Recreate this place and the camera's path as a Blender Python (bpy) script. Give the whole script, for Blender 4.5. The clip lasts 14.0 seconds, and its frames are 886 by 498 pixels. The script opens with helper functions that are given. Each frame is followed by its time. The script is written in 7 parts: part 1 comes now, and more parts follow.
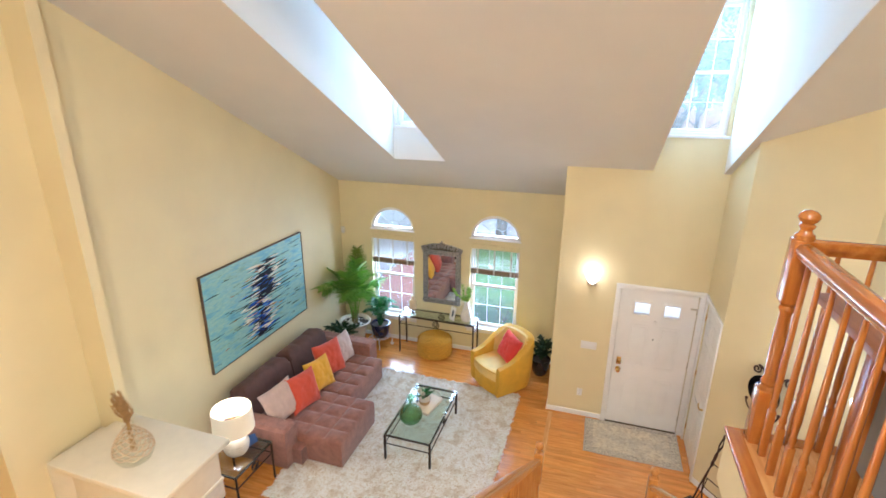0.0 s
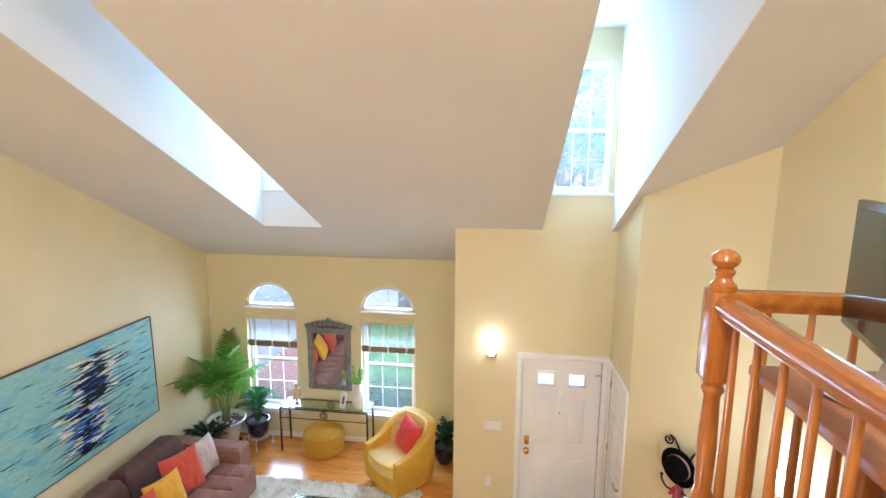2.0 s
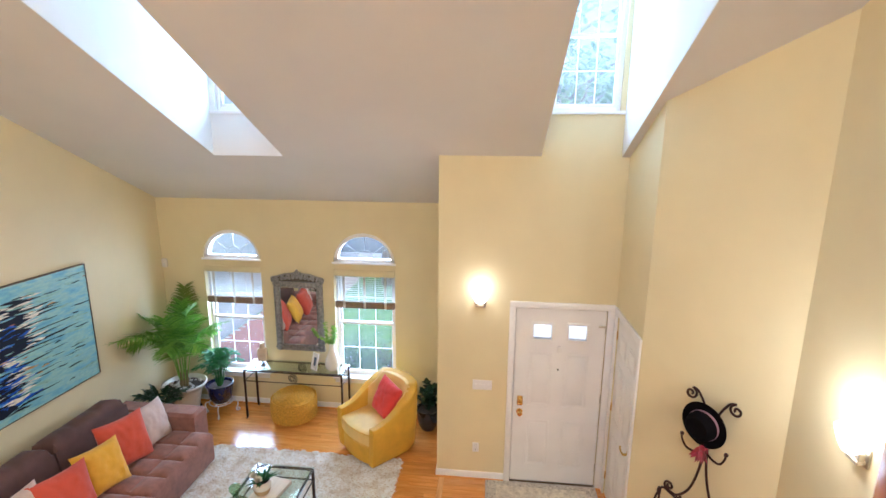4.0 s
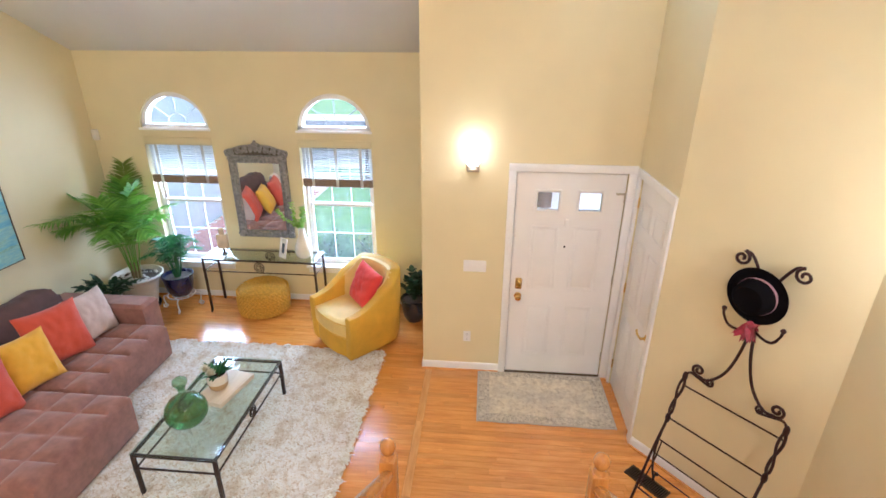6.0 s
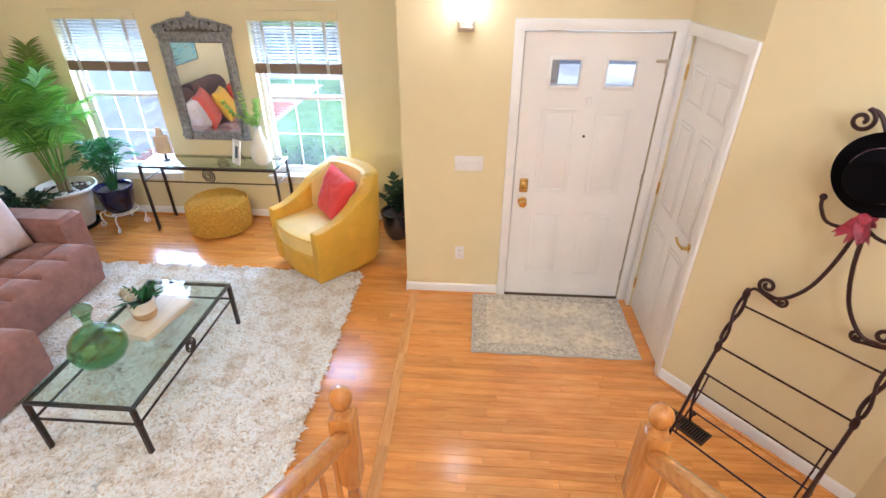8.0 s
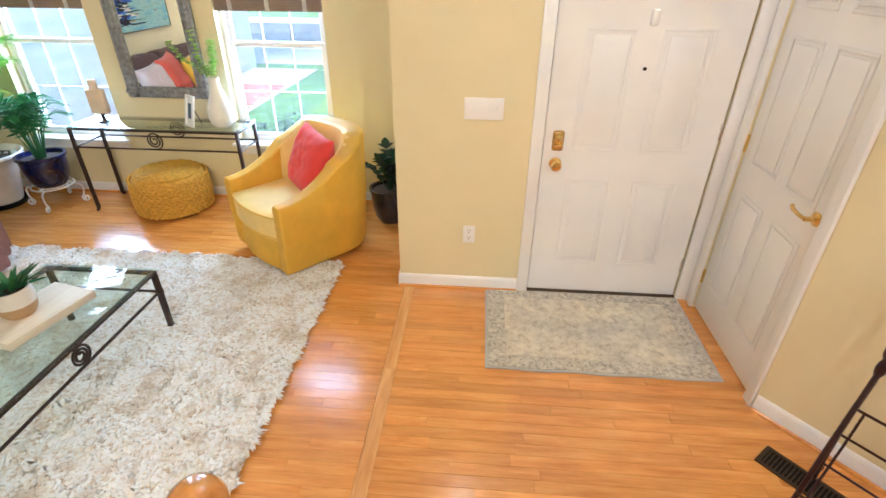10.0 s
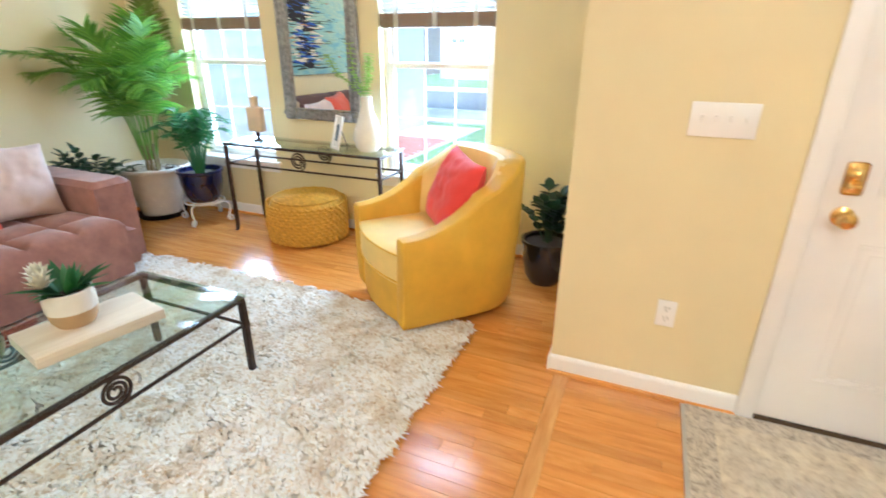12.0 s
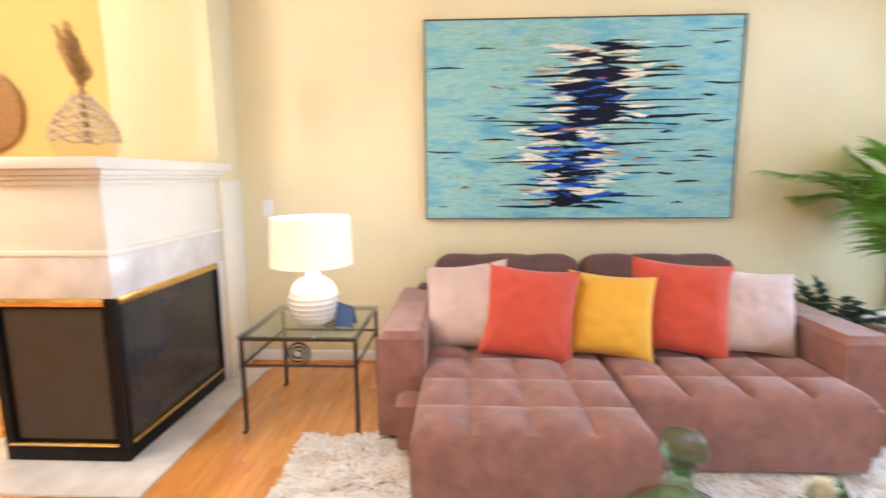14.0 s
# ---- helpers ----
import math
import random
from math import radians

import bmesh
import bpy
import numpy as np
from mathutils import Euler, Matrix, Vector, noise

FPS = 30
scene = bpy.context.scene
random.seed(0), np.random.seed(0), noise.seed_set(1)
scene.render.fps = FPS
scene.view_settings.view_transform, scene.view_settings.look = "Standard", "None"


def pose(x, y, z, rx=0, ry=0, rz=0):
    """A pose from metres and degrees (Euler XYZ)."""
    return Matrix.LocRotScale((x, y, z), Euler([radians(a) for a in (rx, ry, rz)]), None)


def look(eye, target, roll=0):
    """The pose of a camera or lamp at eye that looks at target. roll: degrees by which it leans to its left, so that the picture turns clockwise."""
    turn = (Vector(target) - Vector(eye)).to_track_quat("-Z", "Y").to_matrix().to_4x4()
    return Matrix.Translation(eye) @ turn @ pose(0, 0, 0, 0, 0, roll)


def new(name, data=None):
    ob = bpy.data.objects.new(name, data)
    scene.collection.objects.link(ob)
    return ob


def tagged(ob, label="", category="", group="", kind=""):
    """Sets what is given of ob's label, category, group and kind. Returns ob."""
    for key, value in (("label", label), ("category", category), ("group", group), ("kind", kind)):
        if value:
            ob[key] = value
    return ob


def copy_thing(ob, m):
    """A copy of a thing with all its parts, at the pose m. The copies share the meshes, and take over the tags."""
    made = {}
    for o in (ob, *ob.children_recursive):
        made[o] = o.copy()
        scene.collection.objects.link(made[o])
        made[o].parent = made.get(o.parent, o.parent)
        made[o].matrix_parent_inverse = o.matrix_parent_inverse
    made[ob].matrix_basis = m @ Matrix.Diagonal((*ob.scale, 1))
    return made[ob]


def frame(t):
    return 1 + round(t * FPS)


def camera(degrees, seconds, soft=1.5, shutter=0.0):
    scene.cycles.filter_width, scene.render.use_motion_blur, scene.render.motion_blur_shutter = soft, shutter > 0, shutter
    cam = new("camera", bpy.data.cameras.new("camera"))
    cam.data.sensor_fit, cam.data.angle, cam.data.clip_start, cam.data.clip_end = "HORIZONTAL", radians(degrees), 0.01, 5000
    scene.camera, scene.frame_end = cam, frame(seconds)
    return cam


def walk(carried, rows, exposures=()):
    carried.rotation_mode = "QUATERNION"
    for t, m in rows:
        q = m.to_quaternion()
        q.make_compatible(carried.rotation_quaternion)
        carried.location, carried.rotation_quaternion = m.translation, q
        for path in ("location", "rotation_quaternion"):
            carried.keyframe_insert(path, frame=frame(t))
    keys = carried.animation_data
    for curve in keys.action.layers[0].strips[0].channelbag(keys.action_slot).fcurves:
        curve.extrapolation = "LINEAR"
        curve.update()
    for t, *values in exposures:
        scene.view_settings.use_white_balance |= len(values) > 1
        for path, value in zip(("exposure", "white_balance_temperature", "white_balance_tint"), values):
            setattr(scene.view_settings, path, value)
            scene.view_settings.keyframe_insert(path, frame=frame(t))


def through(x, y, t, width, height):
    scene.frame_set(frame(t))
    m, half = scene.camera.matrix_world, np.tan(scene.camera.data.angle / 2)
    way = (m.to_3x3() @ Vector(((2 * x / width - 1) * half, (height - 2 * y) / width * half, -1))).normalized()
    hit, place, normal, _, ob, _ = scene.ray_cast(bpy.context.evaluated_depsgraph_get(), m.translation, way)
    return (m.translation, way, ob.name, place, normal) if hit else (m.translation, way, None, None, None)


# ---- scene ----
# ---- camera and walk ----
cam = camera(84.6, 14.0, shutter=0.3)
PATH = [
    (0, (0.485, 0.174, 4.502), (-0.099, 1.982, 3.879), 0.4),
    (0.5, (0.523, 0.291, 4.491), (0.068, 2.158, 3.935), 0.4),
    (1, (0.557, 0.485, 4.490), (0.202, 2.394, 4.008), 0.4),
    (1.5, (0.609, 0.676, 4.411), (0.325, 2.615, 4.011), 0.4),
    (2, (0.647, 0.895, 4.300), (0.398, 2.851, 3.967), 0.3),
    (2.2, (0.655, 0.975, 4.240), (0.413, 2.934, 3.921), 0.3),
    (4.3, (0.627, 1.728, 3.61), (0.434, 3.664, 3.147), 0.4),
    (4.5, (0.626, 1.802, 3.542), (0.438, 3.731, 3.049), 0.3),
    (5, (0.612, 1.991, 3.395), (0.437, 3.899, 2.824), 0.3),
    (5.5, (0.608, 2.203, 3.209), (0.442, 4.083, 2.547), 0.3),
    (6, (0.617, 2.388, 3.031), (0.463, 4.228, 2.261), 0.3),
    (6.5, (0.635, 2.557, 2.888), (0.492, 4.358, 2.03), 0.2),
    (7, (0.622, 2.743, 2.729), (0.488, 4.506, 1.794), 0.1),
    (7.5, (0.617, 2.927, 2.568), (0.494, 4.659, 1.576), 0.1),
    (8, (0.611, 3.112, 2.438), (0.494, 4.826, 1.415), 0.1),
    (8.5, (0.597, 3.309, 2.294), (0.487, 5.015, 1.255), 0.2),
    (8.7, (0.593, 3.382, 2.233), (0.482, 5.084, 1.188), 0.2),
    (10.8, (0.498, 4.123, 1.582), (0.324, 5.866, 0.615), 1.2),
    (11, (0.481, 4.183, 1.531), (0.271, 5.928, 0.576), 1.2),
    (11.5, (0.434, 4.374, 1.418), (0.024, 6.127, 0.547), 0.8),
    (12, (0.344, 4.554, 1.371), (-0.367, 6.264, 0.616), 0.4),
    (12.5, (0.201, 4.773, 1.373), (-0.950, 6.285, 0.749), -1.0),
    (13, (-0.029, 4.895, 1.392), (-1.597, 6.036, 0.903), -0.6),
    (13.5, (-0.334, 4.810, 1.342), (-2.209, 5.403, 0.978), -0.6),
    (14, (-0.508, 4.624, 1.357), (-2.484, 4.541, 1.060), -0.4),
]
walk(cam, [(t, look(eye, target, roll)) for t, eye, target, roll in PATH], [(0, 1.88, 5250, 12), (2, 1.89, 5200, 11), (4.5, 1.82, 5300, 16), (7, 2.15, 5200, 16), (8.5, 2.18, 5100, 15), (11, 2.3, 5300, 9), (12, 2.38, 5250, 9), (13, 2.48, 5200, 12), (13.5, 2.46, 5400, 17), (14, 2.5, 5450, 18)])

# ---- world and light ----
world = bpy.data.worlds.new("world")
scene.world = world
world.use_nodes = True
wn = world.node_tree.nodes
sky = wn.new("ShaderNodeTexSky")
sky.sky_type, sky.sun_disc = "NISHITA", False
sky.sun_elevation, sky.sun_rotation = radians(57), radians(172)
sky.air_density, sky.dust_density = 1.0, 3.0
world.node_tree.links.new(sky.outputs[0], wn["Background"].inputs[0])
wn["Background"].inputs[1].default_value = 0.07


def lamp(kind, name, m, energy, colour, **more):
    data = bpy.data.lights.new(name, kind)
    data.energy, data.color = energy, colour
    if "size" in more:
        data.shape, data.size, data.size_y = "RECTANGLE", more["size"][0], more["size"][1]
    if "radius" in more:
        data.shadow_soft_size = more["radius"]
    if "angle" in more:
        data.angle = more["angle"]
    if "spread" in more:
        data.spread = more["spread"]
    ob = new(name, data)
    ob.matrix_world = m
    return ob


DAY = (0.68, 0.86, 1.0)
WARM = (1.0, 0.94, 0.83)
# the sun stands behind the house, so the front rooms get sky light alone
lamp("SUN", "sun", look((0.7, -5, 8), (0, 0, 0)), 1.5, (1.0, 0.96, 0.90), angle=radians(12))
# sky light in the openings of the front windows and of the two dormers
lamp("AREA", "sky_window_west", look((-2.907, 7.99, 1.09), (-2.907, 0, 0.7)), 13, DAY, size=(0.74, 1.16))
lamp("AREA", "sky_window_east", look((-1.06, 7.99, 1.09), (-1.06, 0, 0.7)), 13, DAY, size=(0.74, 1.16))
lamp("AREA", "sky_dormer_west", look((-1.925, 6.78, 4.72), (-1.925, 0, 3.6)), 14, (0.64, 0.86, 1.0), size=(0.62, 1.3))
lamp("AREA", "sky_dormer_east", look((1.455, 6.76, 4.72), (1.7, 0, 3.5)), 14.5, (0.64, 0.86, 1.0), size=(0.62, 1.3))
lamp("AREA", "sky_arch_west", look((-2.907, 7.97, 2.33), (-2.907, 0, -1.0)), 4, DAY, size=(0.68, 0.34))
lamp("AREA", "sky_arch_east", look((-1.06, 7.97, 2.33), (-1.06, 0, -1.0)), 4, DAY, size=(0.68, 0.34))
# the lamps of the house, and unseen ones added for hall, landing and dining
lamp("POINT", "sconce_light_hall", pose(0.527, 6.37, 2.24), 0.42, WARM, radius=0.07)
lamp("POINT", "sconce_light_stairs", pose(2.50, 4.13, 2.28), 3.2, WARM, radius=0.08)
# evens out the light in the entry; its fixture is invented
lamp("POINT", "hall_fill_light", pose(1.95, 1.6, 2.62), 15, WARM, radius=0.12)
lamp("POINT", "table_lamp_light", pose(-3.13, 3.79, 0.95), 1.5, WARM, radius=0.06)
# no such pendants are known; both brighten the landing and dining walls
lamp("POINT", "landing_fill_light", pose(0.4, -0.2, 6.1), 74, WARM, radius=0.14)
lamp("POINT", "dining_fill_light", pose(-1.5, 0.7, 2.35), 34, (1.0, 0.82, 0.54), radius=0.14)

# ---- materials ----


def node_mat(name):
    m = bpy.data.materials.new(name)
    m.use_nodes = True
    t = m.node_tree
    return m, t, t.nodes["Principled BSDF"], t.nodes, t.links


def coords(t, scale=(1, 1, 1), rot=(0, 0, 0)):
    c = t.nodes.new("ShaderNodeTexCoord")
    mp = t.nodes.new("ShaderNodeMapping")
    mp.inputs["Scale"].default_value = scale
    mp.inputs["Rotation"].default_value = rot
    t.links.new(c.outputs["Object"], mp.inputs[0])
    return mp.outputs[0]


def noise_node(t, vec, scale, detail=4, rough=0.55):
    n = t.nodes.new("ShaderNodeTexNoise")
    n.inputs["Scale"].default_value, n.inputs["Detail"].default_value, n.inputs["Roughness"].default_value = scale, detail, rough
    if vec:
        t.links.new(vec, n.inputs["Vector"])
    return n.outputs["Fac"]


def ramp(t, fac, stops):
    r = t.nodes.new("ShaderNodeValToRGB")
    while len(r.color_ramp.elements) < len(stops):
        r.color_ramp.elements.new(0.5)
    for e, (p, c) in zip(r.color_ramp.elements, stops):
        e.position, e.color = p, (*c, 1)
    t.links.new(fac, r.inputs[0])
    return r.outputs[0]


def mixc(t, fac, a, b, mode="MIX"):
    m = t.nodes.new("ShaderNodeMix")
    m.data_type, m.blend_type = "RGBA", mode
    for sock, v in ((m.inputs[0], fac), (m.inputs[6], a), (m.inputs[7], b)):
        if isinstance(v, bpy.types.NodeSocket):
            t.links.new(v, sock)
        elif isinstance(v, tuple):
            sock.default_value = (*v, 1)
        else:
            sock.default_value = v
    return m.outputs[2]


def bump(t, p, height, strength, dist):
    b = t.nodes.new("ShaderNodeBump")
    b.inputs["Strength"].default_value, b.inputs["Distance"].default_value = strength, dist
    t.links.new(height, b.inputs["Height"])
    t.links.new(b.outputs[0], p.inputs["Normal"])


def plain(name, colour, rough=0.5, metal=0.0, vary=0.12, scale=9.0, grain=120.0, relief=0.15, depth=0.002, coat=0.0, sheen=0.0, spec=0.5):
    """A surface of one colour with stains at one scale and grain at another."""
    m, t, p, n, l = node_mat(name)
    v = coords(t)
    big = noise_node(t, v, scale, 4)
    dark = tuple(c * (1 - vary) for c in colour)
    lite = tuple(min(1, c * (1 + vary * 0.6)) for c in colour)
    l.new(ramp(t, big, [(0.3, dark), (0.7, lite)]), p.inputs["Base Color"])
    fine = noise_node(t, v, grain, 3)
    rr = t.nodes.new("ShaderNodeMapRange")
    rr.inputs["To Min"].default_value, rr.inputs["To Max"].default_value = max(0.02, rough - 0.08), min(1, rough + 0.08)
    l.new(big, rr.inputs["Value"])
    l.new(rr.outputs[0], p.inputs["Roughness"])
    p.inputs["Metallic"].default_value = metal
    p.inputs["Specular IOR Level"].default_value = spec
    p.inputs["Coat Weight"].default_value = coat
    p.inputs["Sheen Weight"].default_value = sheen
    bump(t, p, fine, relief, depth)
    return m


def wood(name, a, b, c, axis="X", rough=0.3, grain=1.0, coat=0.0, per_object=0.5):
    """Long-grained wood; the grain runs along the axis; boards differ from one to the next."""
    m, t, p, n, l = node_mat(name)
    tc = n.new("ShaderNodeTexCoord")
    info = n.new("ShaderNodeObjectInfo")
    geo = n.new("ShaderNodeNewGeometry")
    add = n.new("ShaderNodeMath")
    l.new(info.outputs["Random"], add.inputs[0])
    l.new(geo.outputs["Random Per Island"], add.inputs[1])
    shift = n.new("ShaderNodeVectorMath")
    shift.operation = "SCALE"
    shift.inputs[0].default_value = (7.3, 5.1, 3.7)
    l.new(add.outputs[0], shift.inputs["Scale"])
    off = n.new("ShaderNodeVectorMath")
    l.new(tc.outputs["Object"], off.inputs[0])
    l.new(shift.outputs[0], off.inputs[1])
    mp = n.new("ShaderNodeMapping")
    mp.inputs["Scale"].default_value = {"X": (1.6, 13, 13), "Y": (13, 1.6, 13), "Z": (13, 13, 1.6)}[axis]
    l.new(off.outputs[0], mp.inputs[0])
    g = noise_node(t, mp.outputs[0], 2.2 * grain, 6, 0.62)
    mp2 = n.new("ShaderNodeMapping")
    mp2.inputs["Scale"].default_value = {"X": (3, 90, 90), "Y": (90, 3, 90), "Z": (90, 90, 3)}[axis]
    l.new(off.outputs[0], mp2.inputs[0])
    f = noise_node(t, mp2.outputs[0], 2.0, 3)
    col = ramp(t, g, [(0.28, a), (0.52, b), (0.75, c)])
    streak = ramp(t, f, [(0.35, (0.72, 0.66, 0.6)), (0.6, (1, 1, 1))])
    col = mixc(t, 0.24, col, streak, "MULTIPLY")
    fr = n.new("ShaderNodeMath")
    fr.operation = "FRACT"
    l.new(add.outputs[0], fr.inputs[0])
    tone = ramp(t, fr.outputs[0], [(0.0, (0.80, 0.74, 0.68)), (0.5, (1, 1, 1)), (1.0, (1.12, 1.08, 1.0))])
    col = mixc(t, per_object, col, tone, "MULTIPLY")
    l.new(col, p.inputs["Base Color"])
    p.inputs["Roughness"].default_value = rough
    p.inputs["Coat Weight"].default_value = coat
    p.inputs["Coat Roughness"].default_value = 0.15
    bump(t, p, f, 0.05, 0.001)
    wave = noise_node(t, tc.outputs["Object"], 11.0, 2)
    cb_ = n.new("ShaderNodeBump")
    cb_.inputs["Strength"].default_value, cb_.inputs["Distance"].default_value = 0.12, 0.004
    l.new(wave, cb_.inputs["Height"])
    l.new(cb_.outputs[0], p.inputs["Coat Normal"])
    return m


def glass_mat(name, tint=(1, 1, 1), gloss=0.08, haze=0.0):
    m, t, p, n, l = node_mat(name)
    n.remove(p)
    tr, gl, mx = n.new("ShaderNodeBsdfTransparent"), n.new("ShaderNodeBsdfGlossy"), n.new("ShaderNodeMixShader")
    tr.inputs[0].default_value = (*tint, 1)
    gl.inputs["Roughness"].default_value = 0.02
    fz = n.new("ShaderNodeLayerWeight")
    fz.inputs[0].default_value = 0.5
    pw = n.new("ShaderNodeMath")
    pw.operation, pw.inputs[1].default_value = "POWER", 4.0
    l.new(fz.outputs["Facing"], pw.inputs[0])
    ad = n.new("ShaderNodeMath")
    ad.operation, ad.inputs[1].default_value, ad.inputs[2].default_value = "MULTIPLY_ADD", 0.75, 0.03 + gloss * 0.12
    l.new(pw.outputs[0], ad.inputs[0])
    l.new(ad.outputs[0], mx.inputs[0])
    l.new(tr.outputs[0], mx.inputs[1])
    l.new(gl.outputs[0], mx.inputs[2])
    out = mx
    if haze:
        # veiling glare put into the pane: a translucent share scatters the daylight behind it
        tl, out = n.new("ShaderNodeBsdfTranslucent"), n.new("ShaderNodeMixShader")
        tl.inputs[0].default_value = (0.85, 0.90, 0.90, 1)
        sm = noise_node(t, coords(t), 2.5, 4)
        mr = n.new("ShaderNodeMath")
        mr.operation, mr.inputs[1].default_value, mr.inputs[2].default_value = "MULTIPLY_ADD", haze * 0.6, haze * 0.7
        l.new(sm, mr.inputs[0])
        l.new(mr.outputs[0], out.inputs[0])
        l.new(mx.outputs[0], out.inputs[1])
        l.new(tl.outputs[0], out.inputs[2])
    l.new(out.outputs[0], n["Material Output"].inputs[0])
    return m


def glow(name, colour, strength):
    m, t, p, n, l = node_mat(name)
    p.inputs["Base Color"].default_value = (*colour, 1)
    p.inputs["Emission Color"].default_value = (*colour, 1)
    p.inputs["Emission Strength"].default_value = strength
    return m


WALL = plain("wall_paint", (0.765, 0.66, 0.405), 0.6, vary=0.05, scale=1.3, grain=260, relief=0.06, depth=0.001)
# deeper yellow than the other walls, on the dining wall alone
GOLD = plain("golden_dining_wall", (0.78, 0.58, 0.19), 0.6, vary=0.05, scale=1.3, grain=260, relief=0.06, depth=0.001)
# whiter than the ceiling to stand for daylight bouncing inside the shafts
SHAFT = plain("daylit_shaft_white", (0.84, 0.84, 0.83), 0.8, vary=0.03, scale=1.0, grain=300, relief=0.05, depth=0.001)
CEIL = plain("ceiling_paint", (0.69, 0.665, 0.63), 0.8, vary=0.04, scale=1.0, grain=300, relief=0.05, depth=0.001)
WHITE = plain("white_trim_paint", (0.87, 0.845, 0.83), 0.35, vary=0.04, scale=3, grain=80, relief=0.04, depth=0.001)
OAK = wood("oak_floor", (0.61, 0.212, 0.036), (0.77, 0.325, 0.066), (0.87, 0.420, 0.107), "X", rough=0.22, grain=0.9, coat=1.0, per_object=0.65)
OAK_Y = wood("oak_border", (0.60, 0.26, 0.07), (0.72, 0.36, 0.11), (0.80, 0.45, 0.16), "Y", rough=0.24, coat=0.35)
RAILWOOD = wood("rail_oak", (0.34, 0.095, 0.010), (0.46, 0.150, 0.018), (0.56, 0.215, 0.032), "Z", rough=0.26, coat=0.9, per_object=0.2)
RAILWOOD_Y = wood("handrail_oak", (0.34, 0.095, 0.010), (0.46, 0.150, 0.018), (0.56, 0.215, 0.032), "Y", rough=0.24, coat=0.9, per_object=0.2)
HONEY = wood("honey_newel_oak", (0.48, 0.175, 0.030), (0.62, 0.260, 0.050), (0.72, 0.345, 0.080), "Z", rough=0.26, coat=0.8, per_object=0.2)
HONEY_Y = wood("honey_handrail_oak", (0.48, 0.175, 0.030), (0.62, 0.260, 0.050), (0.72, 0.345, 0.080), "Y", rough=0.24, coat=0.8, per_object=0.2)
# the glare share pales the view through the panes, most in the dormers
GLASS = glass_mat("window_glass", haze=0.011)
DORMER_GLASS = glass_mat("dormer_glass", haze=0.03)
BRASS = plain("brass", (0.80, 0.56, 0.20), 0.22, 1.0, vary=0.15, scale=30, relief=0.03)
IRON = plain("wrought_iron", (0.060, 0.038, 0.030), 0.45, 0.6, vary=0.3, scale=25, grain=200, relief=0.25)

# ---- mesh helpers ----


def thing(name, label, category, group="", at=(0, 0, 0), turn=0.0):
    ob = new(name)
    ob.empty_display_size = 0.1
    ob.matrix_world = pose(*at, 0, 0, turn)
    return tagged(ob, label, category, group)


def mesh_of(bm, mat, name, smooth=True):
    me = bpy.data.meshes.new(name)
    bmesh.ops.recalc_face_normals(bm, faces=bm.faces)
    bm.to_mesh(me)
    bm.free()
    for m in (mat if isinstance(mat, (list, tuple)) else [mat]):
        me.materials.append(m)
    if smooth:
        me.shade_smooth()
        me.set_sharp_from_angle(angle=radians(38))
    return me


def part(name, bm, mat, parent, label="", smooth=True):
    """One mesh under a thing or part; its coordinates are those of the thing."""
    ob = new(name, mesh_of(bm, mat, name, smooth))
    ob.parent = parent
    return tagged(ob, label)


def struct(name, bm, mat, label, category="", smooth=False):
    ob = new(name, mesh_of(bm, mat, name, smooth))
    return tagged(ob, label, category or name.split("_")[0], kind="structure")


def solid(name, bm, mat, label, category, group="", m=None, smooth=True):
    """A thing that is one plain mesh."""
    ob = new(name, mesh_of(bm, mat, name, smooth))
    if m is not None:
        ob.matrix_world = m
    return tagged(ob, label, category, group)


def box(bm, x0, y0, z0, x1, y1, z1, bevel=0.0, seg=2, m=None):
    r = bmesh.ops.create_cube(bm, size=1)
    mat = Matrix.Translation(((x0 + x1) / 2, (y0 + y1) / 2, (z0 + z1) / 2)) @ Matrix.Diagonal((abs(x1 - x0), abs(y1 - y0), abs(z1 - z0), 1))
    bmesh.ops.transform(bm, matrix=mat, verts=r["verts"])
    vs = r["verts"]
    if bevel:
        es = list({e for v in vs for e in v.link_edges})
        rb = bmesh.ops.bevel(bm, geom=es, offset=bevel, segments=seg, affect="EDGES", profile=0.5)
        vs = list({v for f in rb["faces"] for v in f.verts} | {v for v in vs if v.is_valid})
    if m is not None:
        bmesh.ops.transform(bm, matrix=m, verts=vs)
    return vs


def bx(*a, **k):
    bm = bmesh.new()
    box(bm, *a, **k)
    return bm


def prism(bm, pts, axis, a, b):
    """A polygon in the plane across the axis, drawn out from a to b along it."""
    def place(p, d):
        return {"x": (d, p[0], p[1]), "y": (p[0], d, p[1]), "z": (p[0], p[1], d)}[axis]
    lo = [bm.verts.new(place(p, a)) for p in pts]
    hi = [bm.verts.new(place(p, b)) for p in pts]
    n = len(pts)
    fs = [bm.faces.new(lo), bm.faces.new(hi)]
    fs += [bm.faces.new((lo[i], lo[(i + 1) % n], hi[(i + 1) % n], hi[i])) for i in range(n)]
    return lo + hi


